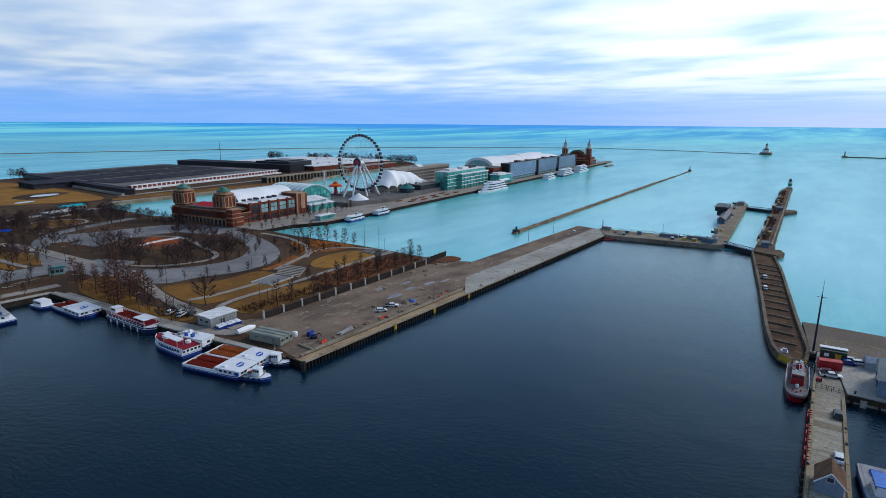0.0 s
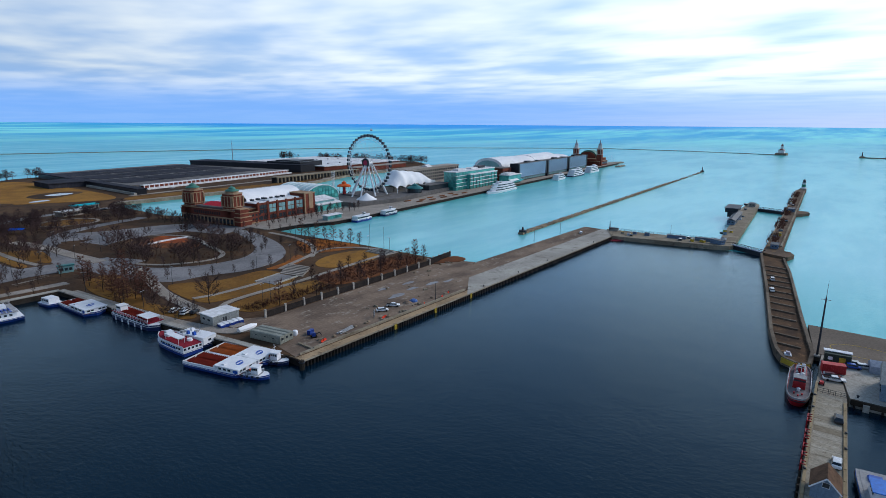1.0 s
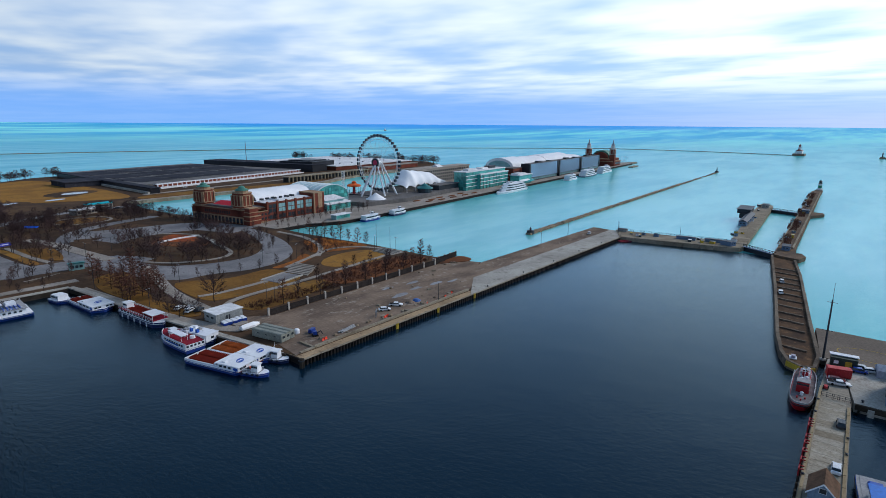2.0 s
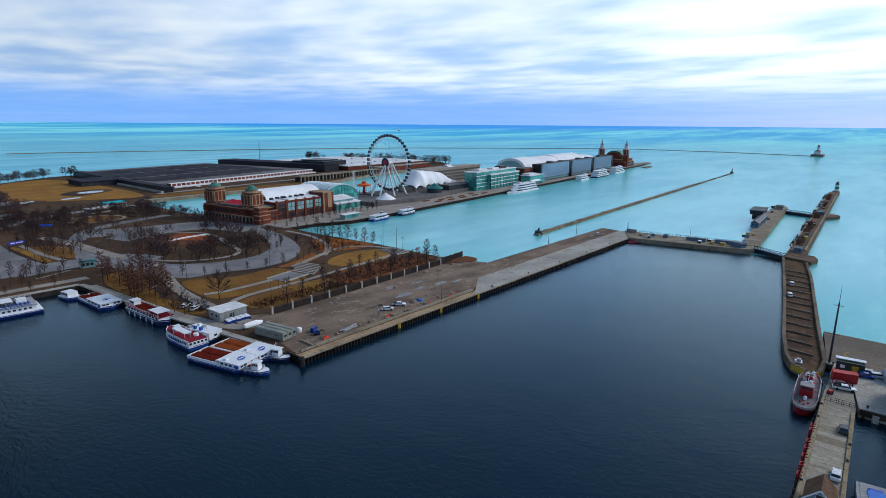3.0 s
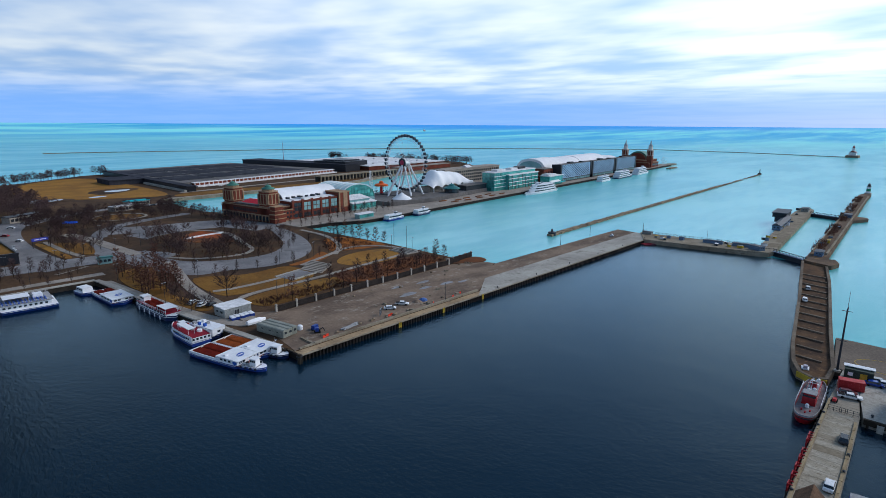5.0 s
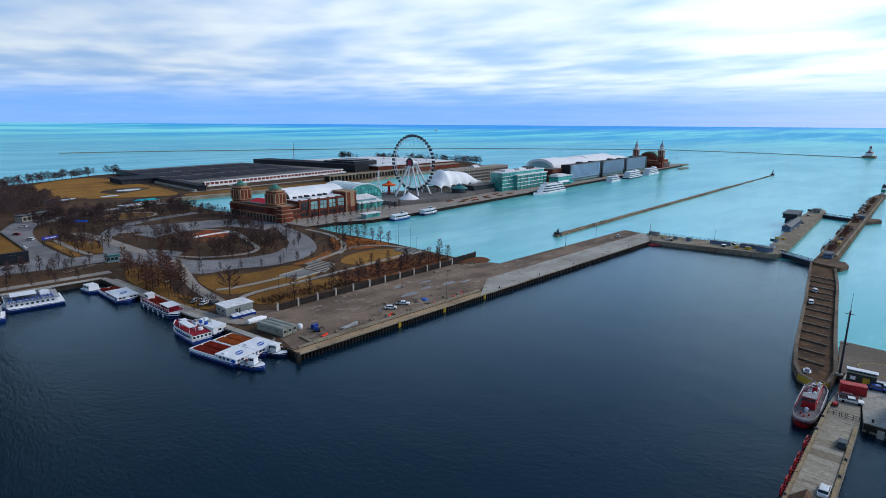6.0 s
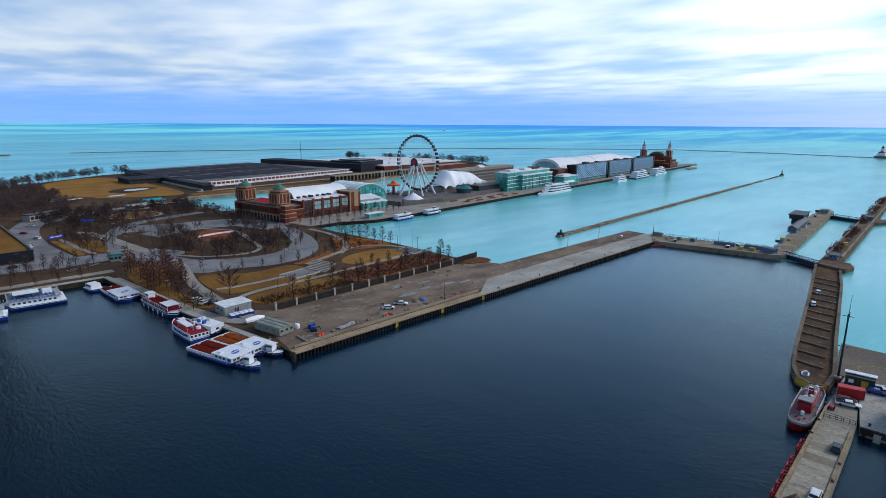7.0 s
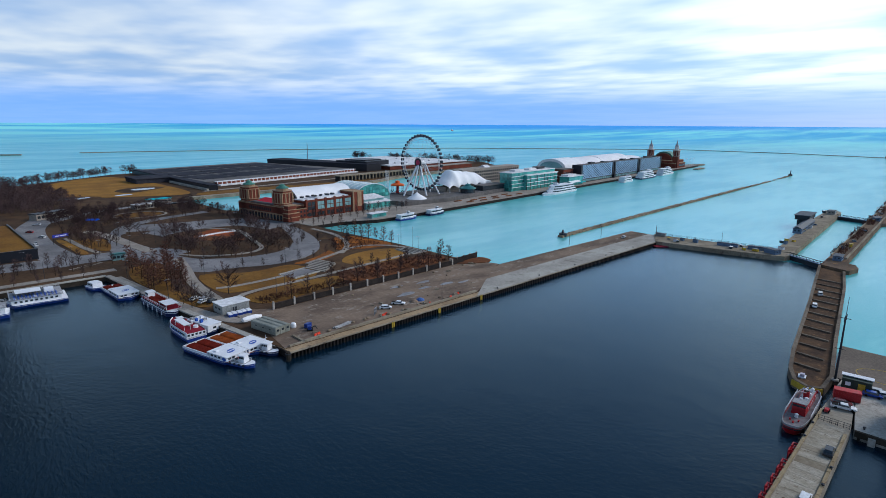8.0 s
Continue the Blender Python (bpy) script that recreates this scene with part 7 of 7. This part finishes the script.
woods("plant_trees", [(575 + 90 * u + wr.uniform(-7, 7), 790 - 280 * u + wr.uniform(-10, 10)) for u in [0.0, 0.02, 0.03, 0.05, 0.1, 0.3, 0.32, 0.34, 0.38, 0.40, 0.43, 0.55, 0.57, 0.6, 0.63, 0.66, 0.7, 0.78, 0.8, 0.83, 0.86, 0.9, 0.93, 0.95, 0.98, 1.0] for _ in range(4)], 6, "dark trees on the far side of the plant", twig, 1.5)
sr = random.Random(9)
shrub = M()
for _ in range(1500):
    k = sr.random()
    if k < 0.35:
        x, y = sr.uniform(60, 122), sr.uniform(53, 71)
    elif k < 0.55:
        x, y = sr.uniform(92, 121), sr.uniform(108, 140)
        if x < 84 + 0.55 * (y - 106):
            continue
    elif k < 0.8:
        x, y = sr.uniform(24, 92), sr.uniform(136, 222)
        if not in_ring(x, y):
            continue
    else:
        x, y = sr.uniform(16, 60), sr.uniform(51, 60)
    for _ in range(5):
        p = Vector((x + sr.uniform(-0.5, 0.5), y + sr.uniform(-0.5, 0.5), 2.2))
        shrub.tube(p, p + Vector((sr.uniform(-0.4, 0.4), sr.uniform(-0.4, 0.4), sr.uniform(0.5, 1.3))), 0.06, 0.02, 3, False)
solid("shrubs", shrub, cypress_twig, "low russet winter shrubs in the beds", "shrubs", "stuff")


scrub = M()
for _ in range(900):
    u = sr.random()
    x, y = 284 + 330 * u, -84.5 + 0.062 * 330 * u + sr.uniform(-3.2, 3.2)
    if math.sin(x * 0.09) < -0.55:
        continue
    hgt = sr.uniform(0.6, 2.6)
    for _ in range(5):
        p = Vector((x + sr.uniform(-0.4, 0.4), y + sr.uniform(-0.4, 0.4), 2.8))
        scrub.tube(p, p + Vector((sr.uniform(-0.7, 0.7), sr.uniform(-0.7, 0.7), hgt)), 0.07, 0.03, 3, False)
solid("scrub", scrub, cypress_twig, "bare brown scrub growing on the lock wall", "shrubs", "stuff")
# ---- service quay and boat station ----
def container(at, turn, L, W, H, material, text):
    c = thing("container", at, turn, text, "container")
    part("body", M().box(0, L, 0, W, 0.1, H), material, c)
    me = M().box(-0.08, 0.08, -0.06, 0, 0.15, H - 0.05).mesh("rib", material)
    for i in range(int(L / 0.6)):
        piece("rib", me, c, 0.4 + 0.6 * i, 0, 0)
    part("top_rail", M().box(-0.03, L + 0.03, -0.08, W + 0.03, H - 0.08, H + 0.05), material, c)
    return c


green_box = plain("dark_green_paint", (0.035, 0.055, 0.045), 0.6)
container((88.9, -124.1, 2.44), -75, 5.8, 2.4, 2.6, red_paint, "red shipping container on the yard")
gb = container((97.6, -124.0, 2.44), -83, 6.6, 2.6, 3.0, green_box, "dark green container workshop")
part("canopy", M().box(-0.3, 6.9, 1.4, 3.4, 3.3, 3.5), boat_white, gb, "pale roof sheet")
part("window", M().box(0.8, 2.0, -0.12, -0.06, 1.2, 2.2), boat_white, gb)
part("door", M().box(3.6, 5.2, -0.12, -0.06, 0.2, 2.3), yellow_line, gb)
tentg = thing("grey_marquee", (99.0, -134.8, 2.44), -82, "grey canvas marquee on the yard", "tent")
part("canvas", M().rings([[(x, -2.4, 0), (x, -2.4, 2.2), (x, 0, 3.4), (x, 2.4, 2.2), (x, 2.4, 0)] for x in (0, 5.6)]), plain("blue_grey_canvas", (0.34, 0.37, 0.44), 0.8), tentg)
stat = thing("boat_station", (77.5, -137.5, 2.44), -90, "grey-blue boat station with gabled roof", "building")
blue_clad = surface("blue_grey_clapboard", (0.20, 0.27, 0.36), (0.16, 0.22, 0.30), 0.7, 0, 0.3, 2.5)
part("wall", M().box(0, 30, 0, 14, 0, 5.0), blue_clad, stat)
part("gable_roof", M().rings([[(x, -0.6, 4.8), (x, 7, 8.6), (x, 14.6, 4.8)] for x in (-0.5, 30.5)]), grey_clad, stat, "grey gabled roof")
windows(stat, 1, 13, -0.08, 1.2, 3.6, 3, 1, glass_dark, "w", 0.5)
windows(stat, 2, 28, -0.06, 1.2, 3.4, 6, 1, glass_dark, "s", 0.4)
hut = thing("quay_house", (21.0, -131.6, 2.4), 2.3, "small blue clapboard house with brown gabled roof", "house")
hut.scale = (0.74, 0.70, 0.88)
shingle = surface("brown_shingles", (0.16, 0.095, 0.06), (0.10, 0.06, 0.04), 0.9, 0, 0.5, 3.0)
hut_wall = part("wall", M().box(0, 7.5, 0, 6.6, 0, 2.9), blue_clad, hut)
board_me = M().box(-0.05, 0, 0, 6.6, 0, 0.16).mesh("clapboard", blue_clad)
for k in range(17):
    piece("clapboard", board_me, hut_wall, 0, 0, 0.05 + 0.17 * k)
part("gable", M().rings([[(x, 0, 2.9), (x, 3.3, 5.5), (x, 6.6, 2.9)] for x in (0, 0.2)]), blue_clad, hut)
part("gable", M().rings([[(x, 0, 2.9), (x, 3.3, 5.5), (x, 6.6, 2.9)] for x in (7.3, 7.5)]), blue_clad, hut)
for s in (0, 1):
    y0, y1 = (-0.5, 3.3) if s == 0 else (7.1, 3.3)
    slope = part("roof_slope", M().rings([[(x, y0, 2.55), (x, y1, 5.55), (x, y1, 5.7), (x, y0, 2.72)] for x in (-0.6, 8.1)]), shingle, hut, "brown shingle slope")
    for k in range(9):
        f0 = k / 9
        part("shingle_course", M().rings([[(x, y0 + (y1 - y0) * f0, 2.73 + 2.97 * f0), (x, y0 + (y1 - y0) * (f0 + 0.10), 2.73 + 2.97 * (f0 + 0.10)), (x, y0 + (y1 - y0) * (f0 + 0.10), 2.80 + 2.97 * (f0 + 0.10)), (x, y0 + (y1 - y0) * f0, 2.83 + 2.97 * f0)] for x in (-0.6, 8.1)]), shingle, slope)
part("window", M().box(-0.12, 0.0, 2.5, 4.1, 3.2, 4.3), glass_dark, hut, "dark gable window")
part("window_frame", M().box(-0.16, -0.1, 2.4, 4.2, 3.1, 3.2).box(-0.16, -0.1, 2.4, 4.2, 4.3, 4.4).box(-0.16, -0.1, 2.4, 2.5, 3.2, 4.3).box(-0.16, -0.1, 4.1, 4.2, 3.2, 4.3), boat_white, hut)
part("barge_board", M().bar((-0.7, -0.5, 2.6), (-0.7, 3.3, 5.6), 0.12, 0.3).bar((-0.7, 7.1, 2.6), (-0.7, 3.3, 5.6), 0.12, 0.3), boat_white, hut, "white barge boards")
mast = thing("communications_mast", (101.4, -121.9, 2.5), 0, "slim dark steel mast with antenna arms", "mast")
part("pole", M().tube((0, 0, 0), (0, 0, 19.2), 0.34, 0.20, 10), dark_steel, mast, smooth=True)
part("whip", M().tube((0, 0, 19.2), (0, 0, 24.5), 0.08, 0.03, 6), dark_steel, mast)
for z in (9.5, 18.4):
    part("antenna_arm", M().bar((-1.6, 0, z), (1.6, 0, z), 0.12, 0.12).bar((-1.5, 0, z - 0.8), (-1.5, 0, z + 0.8), 0.12, 0.12).bar((1.5, 0, z - 0.8), (1.5, 0, z + 0.8), 0.12, 0.12).bar((0, -1.3, z), (0, 1.3, z), 0.12, 0.12), dark_steel, mast)
part("foot", M().lathe([(0.9, 0), (0.9, 0.5), (0.5, 0.6)], 10), concrete, mast)
stand_me = M()
for x in (-0.75, 0.75):
    stand_me.box(x - 0.12, x + 0.12, -0.12, 0.12, -1.8, 1.7)
for z in (0.3, 1.5):
    stand_me.box(-0.8, 0.8, -0.10, 0.10, z, z + 0.2)
stand_mesh = stand_me.mesh("ladder_frame", hull_red)
for i, sx in enumerate((54.4, 51.8, 45.8, 42.6, 38.6, 34.6, 30.6)):
    st = thing("ladder_stand", (sx, quay_n(sx) + 0.4, 2.2), 2.1, "red steel ladder stand on the quay edge", "ladder", "red ladder stands")
    piece("frame", stand_mesh, st, 0, 0, 0)
    for bx in (-0.75, 0.6):
        part("bracket", M().box(bx, bx + 0.15, -0.9, -0.1, 1.5, 1.7), hull_red, st)
curb = thing("quay_curb", (0, 0, 2.4), 0, "pale timber curb along both quay edges", "curb", kind="structure")
curb_me = M().box(0, 4.8, -0.3, 0.3, 0, 0.4).mesh("curb_timber", surface("weathered_timber", (0.34, 0.27, 0.17), (0.25, 0.19, 0.115), 0.9, 0, 0.4, 2.5, stretch=(0.3, 1, 1)))
for i in range(34):
    piece("curb_timber", curb_me, curb, -90 + 5 * i, quay_n(-90 + 5 * i) - 0.5, 0, 2.1)
    if i < 32:
        piece("curb_timber", curb_me, curb, -90 + 5 * i, quay_s(-90 + 5 * i) + 0.5, 0, 2.6)
slab_pal = [M().box(0, 1, 0, 1, 0, 0.03).mesh("paving_slab", m_) for m_ in (surface("slab_concrete", (0.37, 0.335, 0.275), (0.27, 0.235, 0.18), 0.92, 0, 0.35, 2.0, (0.15, 0.115, 0.08), vary=0.10, stretch=(1.4, 0.7, 1), turn=25), old_concrete)]
rnd = random.Random(8)
qpav = thing("quay_paving", (0, 0, 2.4), 0, "patched concrete slabs of the service quay", "paving", kind="structure")
x = -60.0
while x < 72:
    w = rnd.uniform(2.2, 4.2)
    piece("paving_slab", slab_pal[0 if rnd.random() < 0.88 else 1], qpav, x, quay_s(x) + 1.0, 0, 2.3, (w - 0.12, quay_n(x) - quay_s(x) - 2.0, rnd.uniform(0.6, 1.4)))
    x += w
bolt_me = M().lathe([(0.22, 0), (0.22, 0.5), (0.36, 0.55), (0.36, 0.7), (0.1, 0.8)], 8).mesh("bollard", dark_steel)
for x, y, z in ((70, -123.9, 2.4), (62, -124.2, 2.4), (30, -125.3, 2.4), (20, -132.9, 2.4), (44, -131.8, 2.4), (52, -131.5, 2.4), (76, -133, 2.42), (78, -140, 2.42), (100, 1.4, 2.28), (130, 1.4, 2.28), (160, 1.4, 2.28), (190, 1.4, 2.28), (220, 1.4, 2.28), (250, 1.4, 2.28)):
    b = tagged(new("bollard", bolt_me), "dark iron mooring bollard on the quay", "bollard", "mooring bollards", "thing")
    b.matrix_basis = pose(x, y, z)
pile_me = M().tube((0, 0, -3), (0, 0, 2.2), 0.3, 0.28, 8).mesh("timber_pile", timber_dark)
pil = thing("quay_piles", (0, 0, 0), 0, "dark timber piles under the service quay", "piles", kind="structure")
for i in range(58):
    piece("timber_pile", pile_me, pil, -90 + 2.85 * i, quay_n(-90 + 2.85 * i) + 0.25, 0)
for i in range(22):
    piece("timber_pile", pile_me, pil, 74.2, -132.5 - 3.0 * i, 0)
face = M().box(73.7, 74.4, -200, -131.6, 1.0, 2.44)
solid("wall_yard", face, timber_dark, "dark timber face under the yard", "wall")
fend_me = M().box(-0.3, 0.3, -0.7, 0.7, -0.2, 1.9).mesh("fender_board", concrete)
for i in range(6):
    piece("fender_board", fend_me, pil, 73.5, -135 - 7 * i, 0)
yband = thing("yellow_board", (0, 0, 0.9), 0, "faded yellow warning panel on the pier nose", "panel")
part("board", M().bar((93.9, -113.3, 0.7), (91.2, -117.3, 0.7), 0.3, 1.6), yellow_line, yband)
part("board", M().bar((91.15, -117.5, 0.7), (92.7, -121.0, 0.7), 0.3, 1.6), yellow_line, yband)
skid = thing("equipment_pallet", (98.6, -115.6, 1.6), 10, "pale equipment pallet on the pier nose", "pallet")
part("deck", M().box(0, 2.6, 0, 2.0, 0, 0.3), boat_white, skid)
part("box", M().box(0.4, 1.8, 0.4, 1.5, 0.3, 1.1), plain("lilac_grey", (0.40, 0.38, 0.46), 0.6), skid)
redm = thing("red_mower", (78.6, -125.2, 2.44), 0, "small red utility machine by the quay edge", "machine")
part("body", M().box(0, 1.6, 0, 1.0, 0.3, 0.9, 0.1), red_paint, redm)
for x in (0.3, 1.3):
    for y in (-0.05, 1.05):
        piece("wheel", wheel_me, redm, x, y, 0.34)
gate_me = M()
for x in (0.0, 1.2, 2.4, 3.6):
    gate_me.tube((x, 0, 0), (x, 0, 1.4), 0.06, n=5)
for z in (0.3, 0.8, 1.35):
    gate_me.tube((0, 0, z), (3.6, 0, z), 0.05, n=5)
gate_mesh = gate_me.mesh("gate_frame", dark_steel)
for x, y, t in ((73.5, -130.6, 90), (73.5, -127.8, 90)):
    g = thing("quay_gate", (x, y, 2.42), t, "dark tubular gate across the quay", "gate")
    piece("gate_frame", gate_mesh, g, 0, 0, 0)

# road markings in the park
stripe_me = M().box(0, 0.6, 0, 3.2, 0, 0.02).mesh("stripe", paving)
cross_w = thing("crosswalk", (-27, 160.5, 2.24), 25, "worn white crosswalk stripes on asphalt", "marking", kind="structure")
for i in range(9):
    piece("stripe", stripe_me, cross_w, 1.9 * i, 0, 0)
cross_e = thing("crosswalk", (61, 105.5, 2.24), 6, "worn white crosswalk stripes on the drive", "marking", kind="structure")
for i in range(5):
    piece("stripe", stripe_me, cross_e, 1.7 * i, 1, 0)

# ---- jetty and lock ----
blue_shed = plain("blue_grey_sheet", (0.12, 0.19, 0.30), 0.5, 0.2)
slate = plain("slate_roof", (0.055, 0.07, 0.09), 0.6)


def lock_house(at, turn, L, W, H, text, wall=blue_shed, pitched=True):
    b = thing("lock_house", at, turn, text, "building")
    part("wall", M().box(0, L, 0, W, 0, H), wall, b)
    if pitched:
        part("roof", M().rings([[(x, -0.4, H), (x, W / 2, H + W * 0.28), (x, W + 0.4, H)] for x in (-0.4, L + 0.4)]), slate, b)
    else:
        part("roof", M().box(-0.2, L + 0.2, -0.2, W + 0.2, H, H + 0.2), slate, b)
    windows(b, 0.5, L - 0.5, -0.06, 1.0, H - 0.4, max(2, int(L / 4)), 1, glass_dark, "s", 0.5)
    windows(b, 0.5, W - 0.5, -0.06, 1.0, H - 0.4, 2, 1, glass_dark, "w", 0.5)
    return b


lock_house((338, -54.0, 2.9), 4.5, 48, 5.0, 3.2, "long slate-roofed lock workshop")
lh = lock_house((377, -47.4, 2.9), 4.5, 30, 6, 2.8, "dark control house raised over the lock", dark_steel, False)
part("upper_storey", M().box(2, 26, -1, 8, 3.3, 6.2), dark_steel, lh, "dark upper storey")
part("upper_roof", M().box(1.4, 26.6, -1.6, 8.6, 6.2, 6.7), slate, lh)
lock_house((264.0, -63.0, 2.6), 66, 7, 4.5, 2.4, "blue gate-machinery house on the jetty", blue_shed, False)
lock_house((266.5, -40, 2.6), 97, 11, 2.6, 1.7, "low blue cabin on the jetty", blue_shed, False)
lock_house((269.0, -54.0, 2.6), 97, 9, 2.8, 1.8, "low blue hut on the jetty", blue_shed, False)
lock_house((266, 3.0, 2.6), 92, 6, 2.4, 1.7, "small grey hut at the jetty's root", grey_clad, False)
lock_house((268, -90.0, 2.8), 4, 8, 4, 2.4, "blue machinery house on the east wall", blue_shed, False)
lock_house((438, -80.0, 2.8), 4, 10, 5, 2.4, "blue machinery house by the far gate", blue_shed, False)
lock_house((448, -49.5, 2.9), 4, 8, 5, 3.0, "small grey house by the far gate", grey_clad, False)
for (x0, y0), (x1, y1), nm in (((267, -66.5), (254.0, -85.5), "near lock gate"), ((446, -51.5), (436, -77.5), "far lock gate")):
    g = thing("lock_gate", (0, 0, 0), 0, "dark steel " + nm + " with walkway truss", "gate")
    part("leaf", M().bar((x0, y0, 0.6), (x1, y1, 0.6), 2.0, 3.4), dark_steel, g)
    part("walkway", M().bar((x0, y0, 2.5), (x1, y1, 2.5), 2.6, 0.3), blue_shed, g)
    tr = M()
    for i in range(10):
        xa, ya, xb, yb_ = x0 + (x1 - x0) * i / 10, y0 + (y1 - y0) * i / 10, x0 + (x1 - x0) * (i + 1) / 10, y0 + (y1 - y0) * (i + 1) / 10
        tr.bar((xa, ya, 2.6), (xb, yb_, 3.9), 0.2, 0.2).bar((xa, ya, 3.9), (xb, yb_, 3.9), 0.2, 0.2).bar((xa, ya, 2.6), (xa, ya, 3.9), 0.2, 0.2)
    part("truss", tr, dark_steel, g)
jet_rail = thing("jetty_railing", (0, 0, 2.6), 0, "slim dark railing along the jetty", "railing", kind="structure")
rail_post = M().tube((0, 0, 0), (0, 0, 1.3), 0.09, n=5).mesh("post", dark_steel)
for i in range(26):
    piece("post", rail_post, jet_rail, 267.4 + 0.306 * i, 2 - 2.3 * i, 0)
for z in (0.7, 1.25):
    part("rail_bar", M().tube((267.4, 2, z), (275.05, -55.5, z), 0.06, n=5), dark_steel, jet_rail)
rnd = random.Random(21)
crate_cols = (yellow_line, dark_steel, blue_shed, grey_clad, boat_white, green_box)
for i in range(34):
    u = rnd.random()
    if i < 12:
        x, y, z = 272 + 190 * u, -64.0 + 0.083 * 190 * u + rnd.uniform(2, 7), 2.9
    elif i < 22:
        y = -56 + 54 * u
        x, z = 254.5 - 0.155 * (y + 30) + rnd.uniform(1, 12), 2.6
    else:
        x, y, z = 285 + 300 * u, -88 + 0.062 * 300 * u + rnd.uniform(0, 3), 2.8
    o = thing("stores_crate", (x, y, z), rnd.uniform(0, 90), "weathered equipment crate on the lock wall", "crate", "crates along the lock")
    w, d, h_ = rnd.uniform(1, 3), rnd.uniform(1, 2), rnd.uniform(0.8, 2.0)
    part("box", M().box(0, w, 0, d, 0, h_), crate_cols[i % 6], o)
    part("lid", M().box(-0.05, w + 0.05, -0.05, d + 0.05, h_, h_ + 0.1), crate_cols[(i + 3) % 6], o)
boom = thing("floating_stage", (240, -3.5, 0), -30, "small dark red floating stage", "float")
part("deck", M().box(0, 8, 0, 4, -0.2, 0.6), deck_red, boom)
part("edge", M().box(-0.1, 8.1, -0.1, 4.1, 0.2, 0.5), dark_steel, boom)

# ---- sheet piles of the basin wall ----
sp = M().rings([[(0, 0.35, z), (0.22, 0.35, z), (0.40, -0.05, z), (0.92, -0.05, z), (1.10, 0.35, z), (1.32, 0.35, z), (1.32, 0.45, z), (0, 0.45, z)] for z in (-2, 1.9)]).mesh("sheet_pile", steel_pile)
for i in range(198):
    piece("sheet_pile", sp, quay_wall, -0.2 + 1.32 * i, 0, 0)
cope_me = M().box(0, 6.5, -0.12, 0.55, 1.88, 2.12).mesh("coping_beam", old_concrete)
for i in range(40):
    piece("coping_beam", cope_me, quay_wall, -0.2 + 6.55 * i, 0, 0)
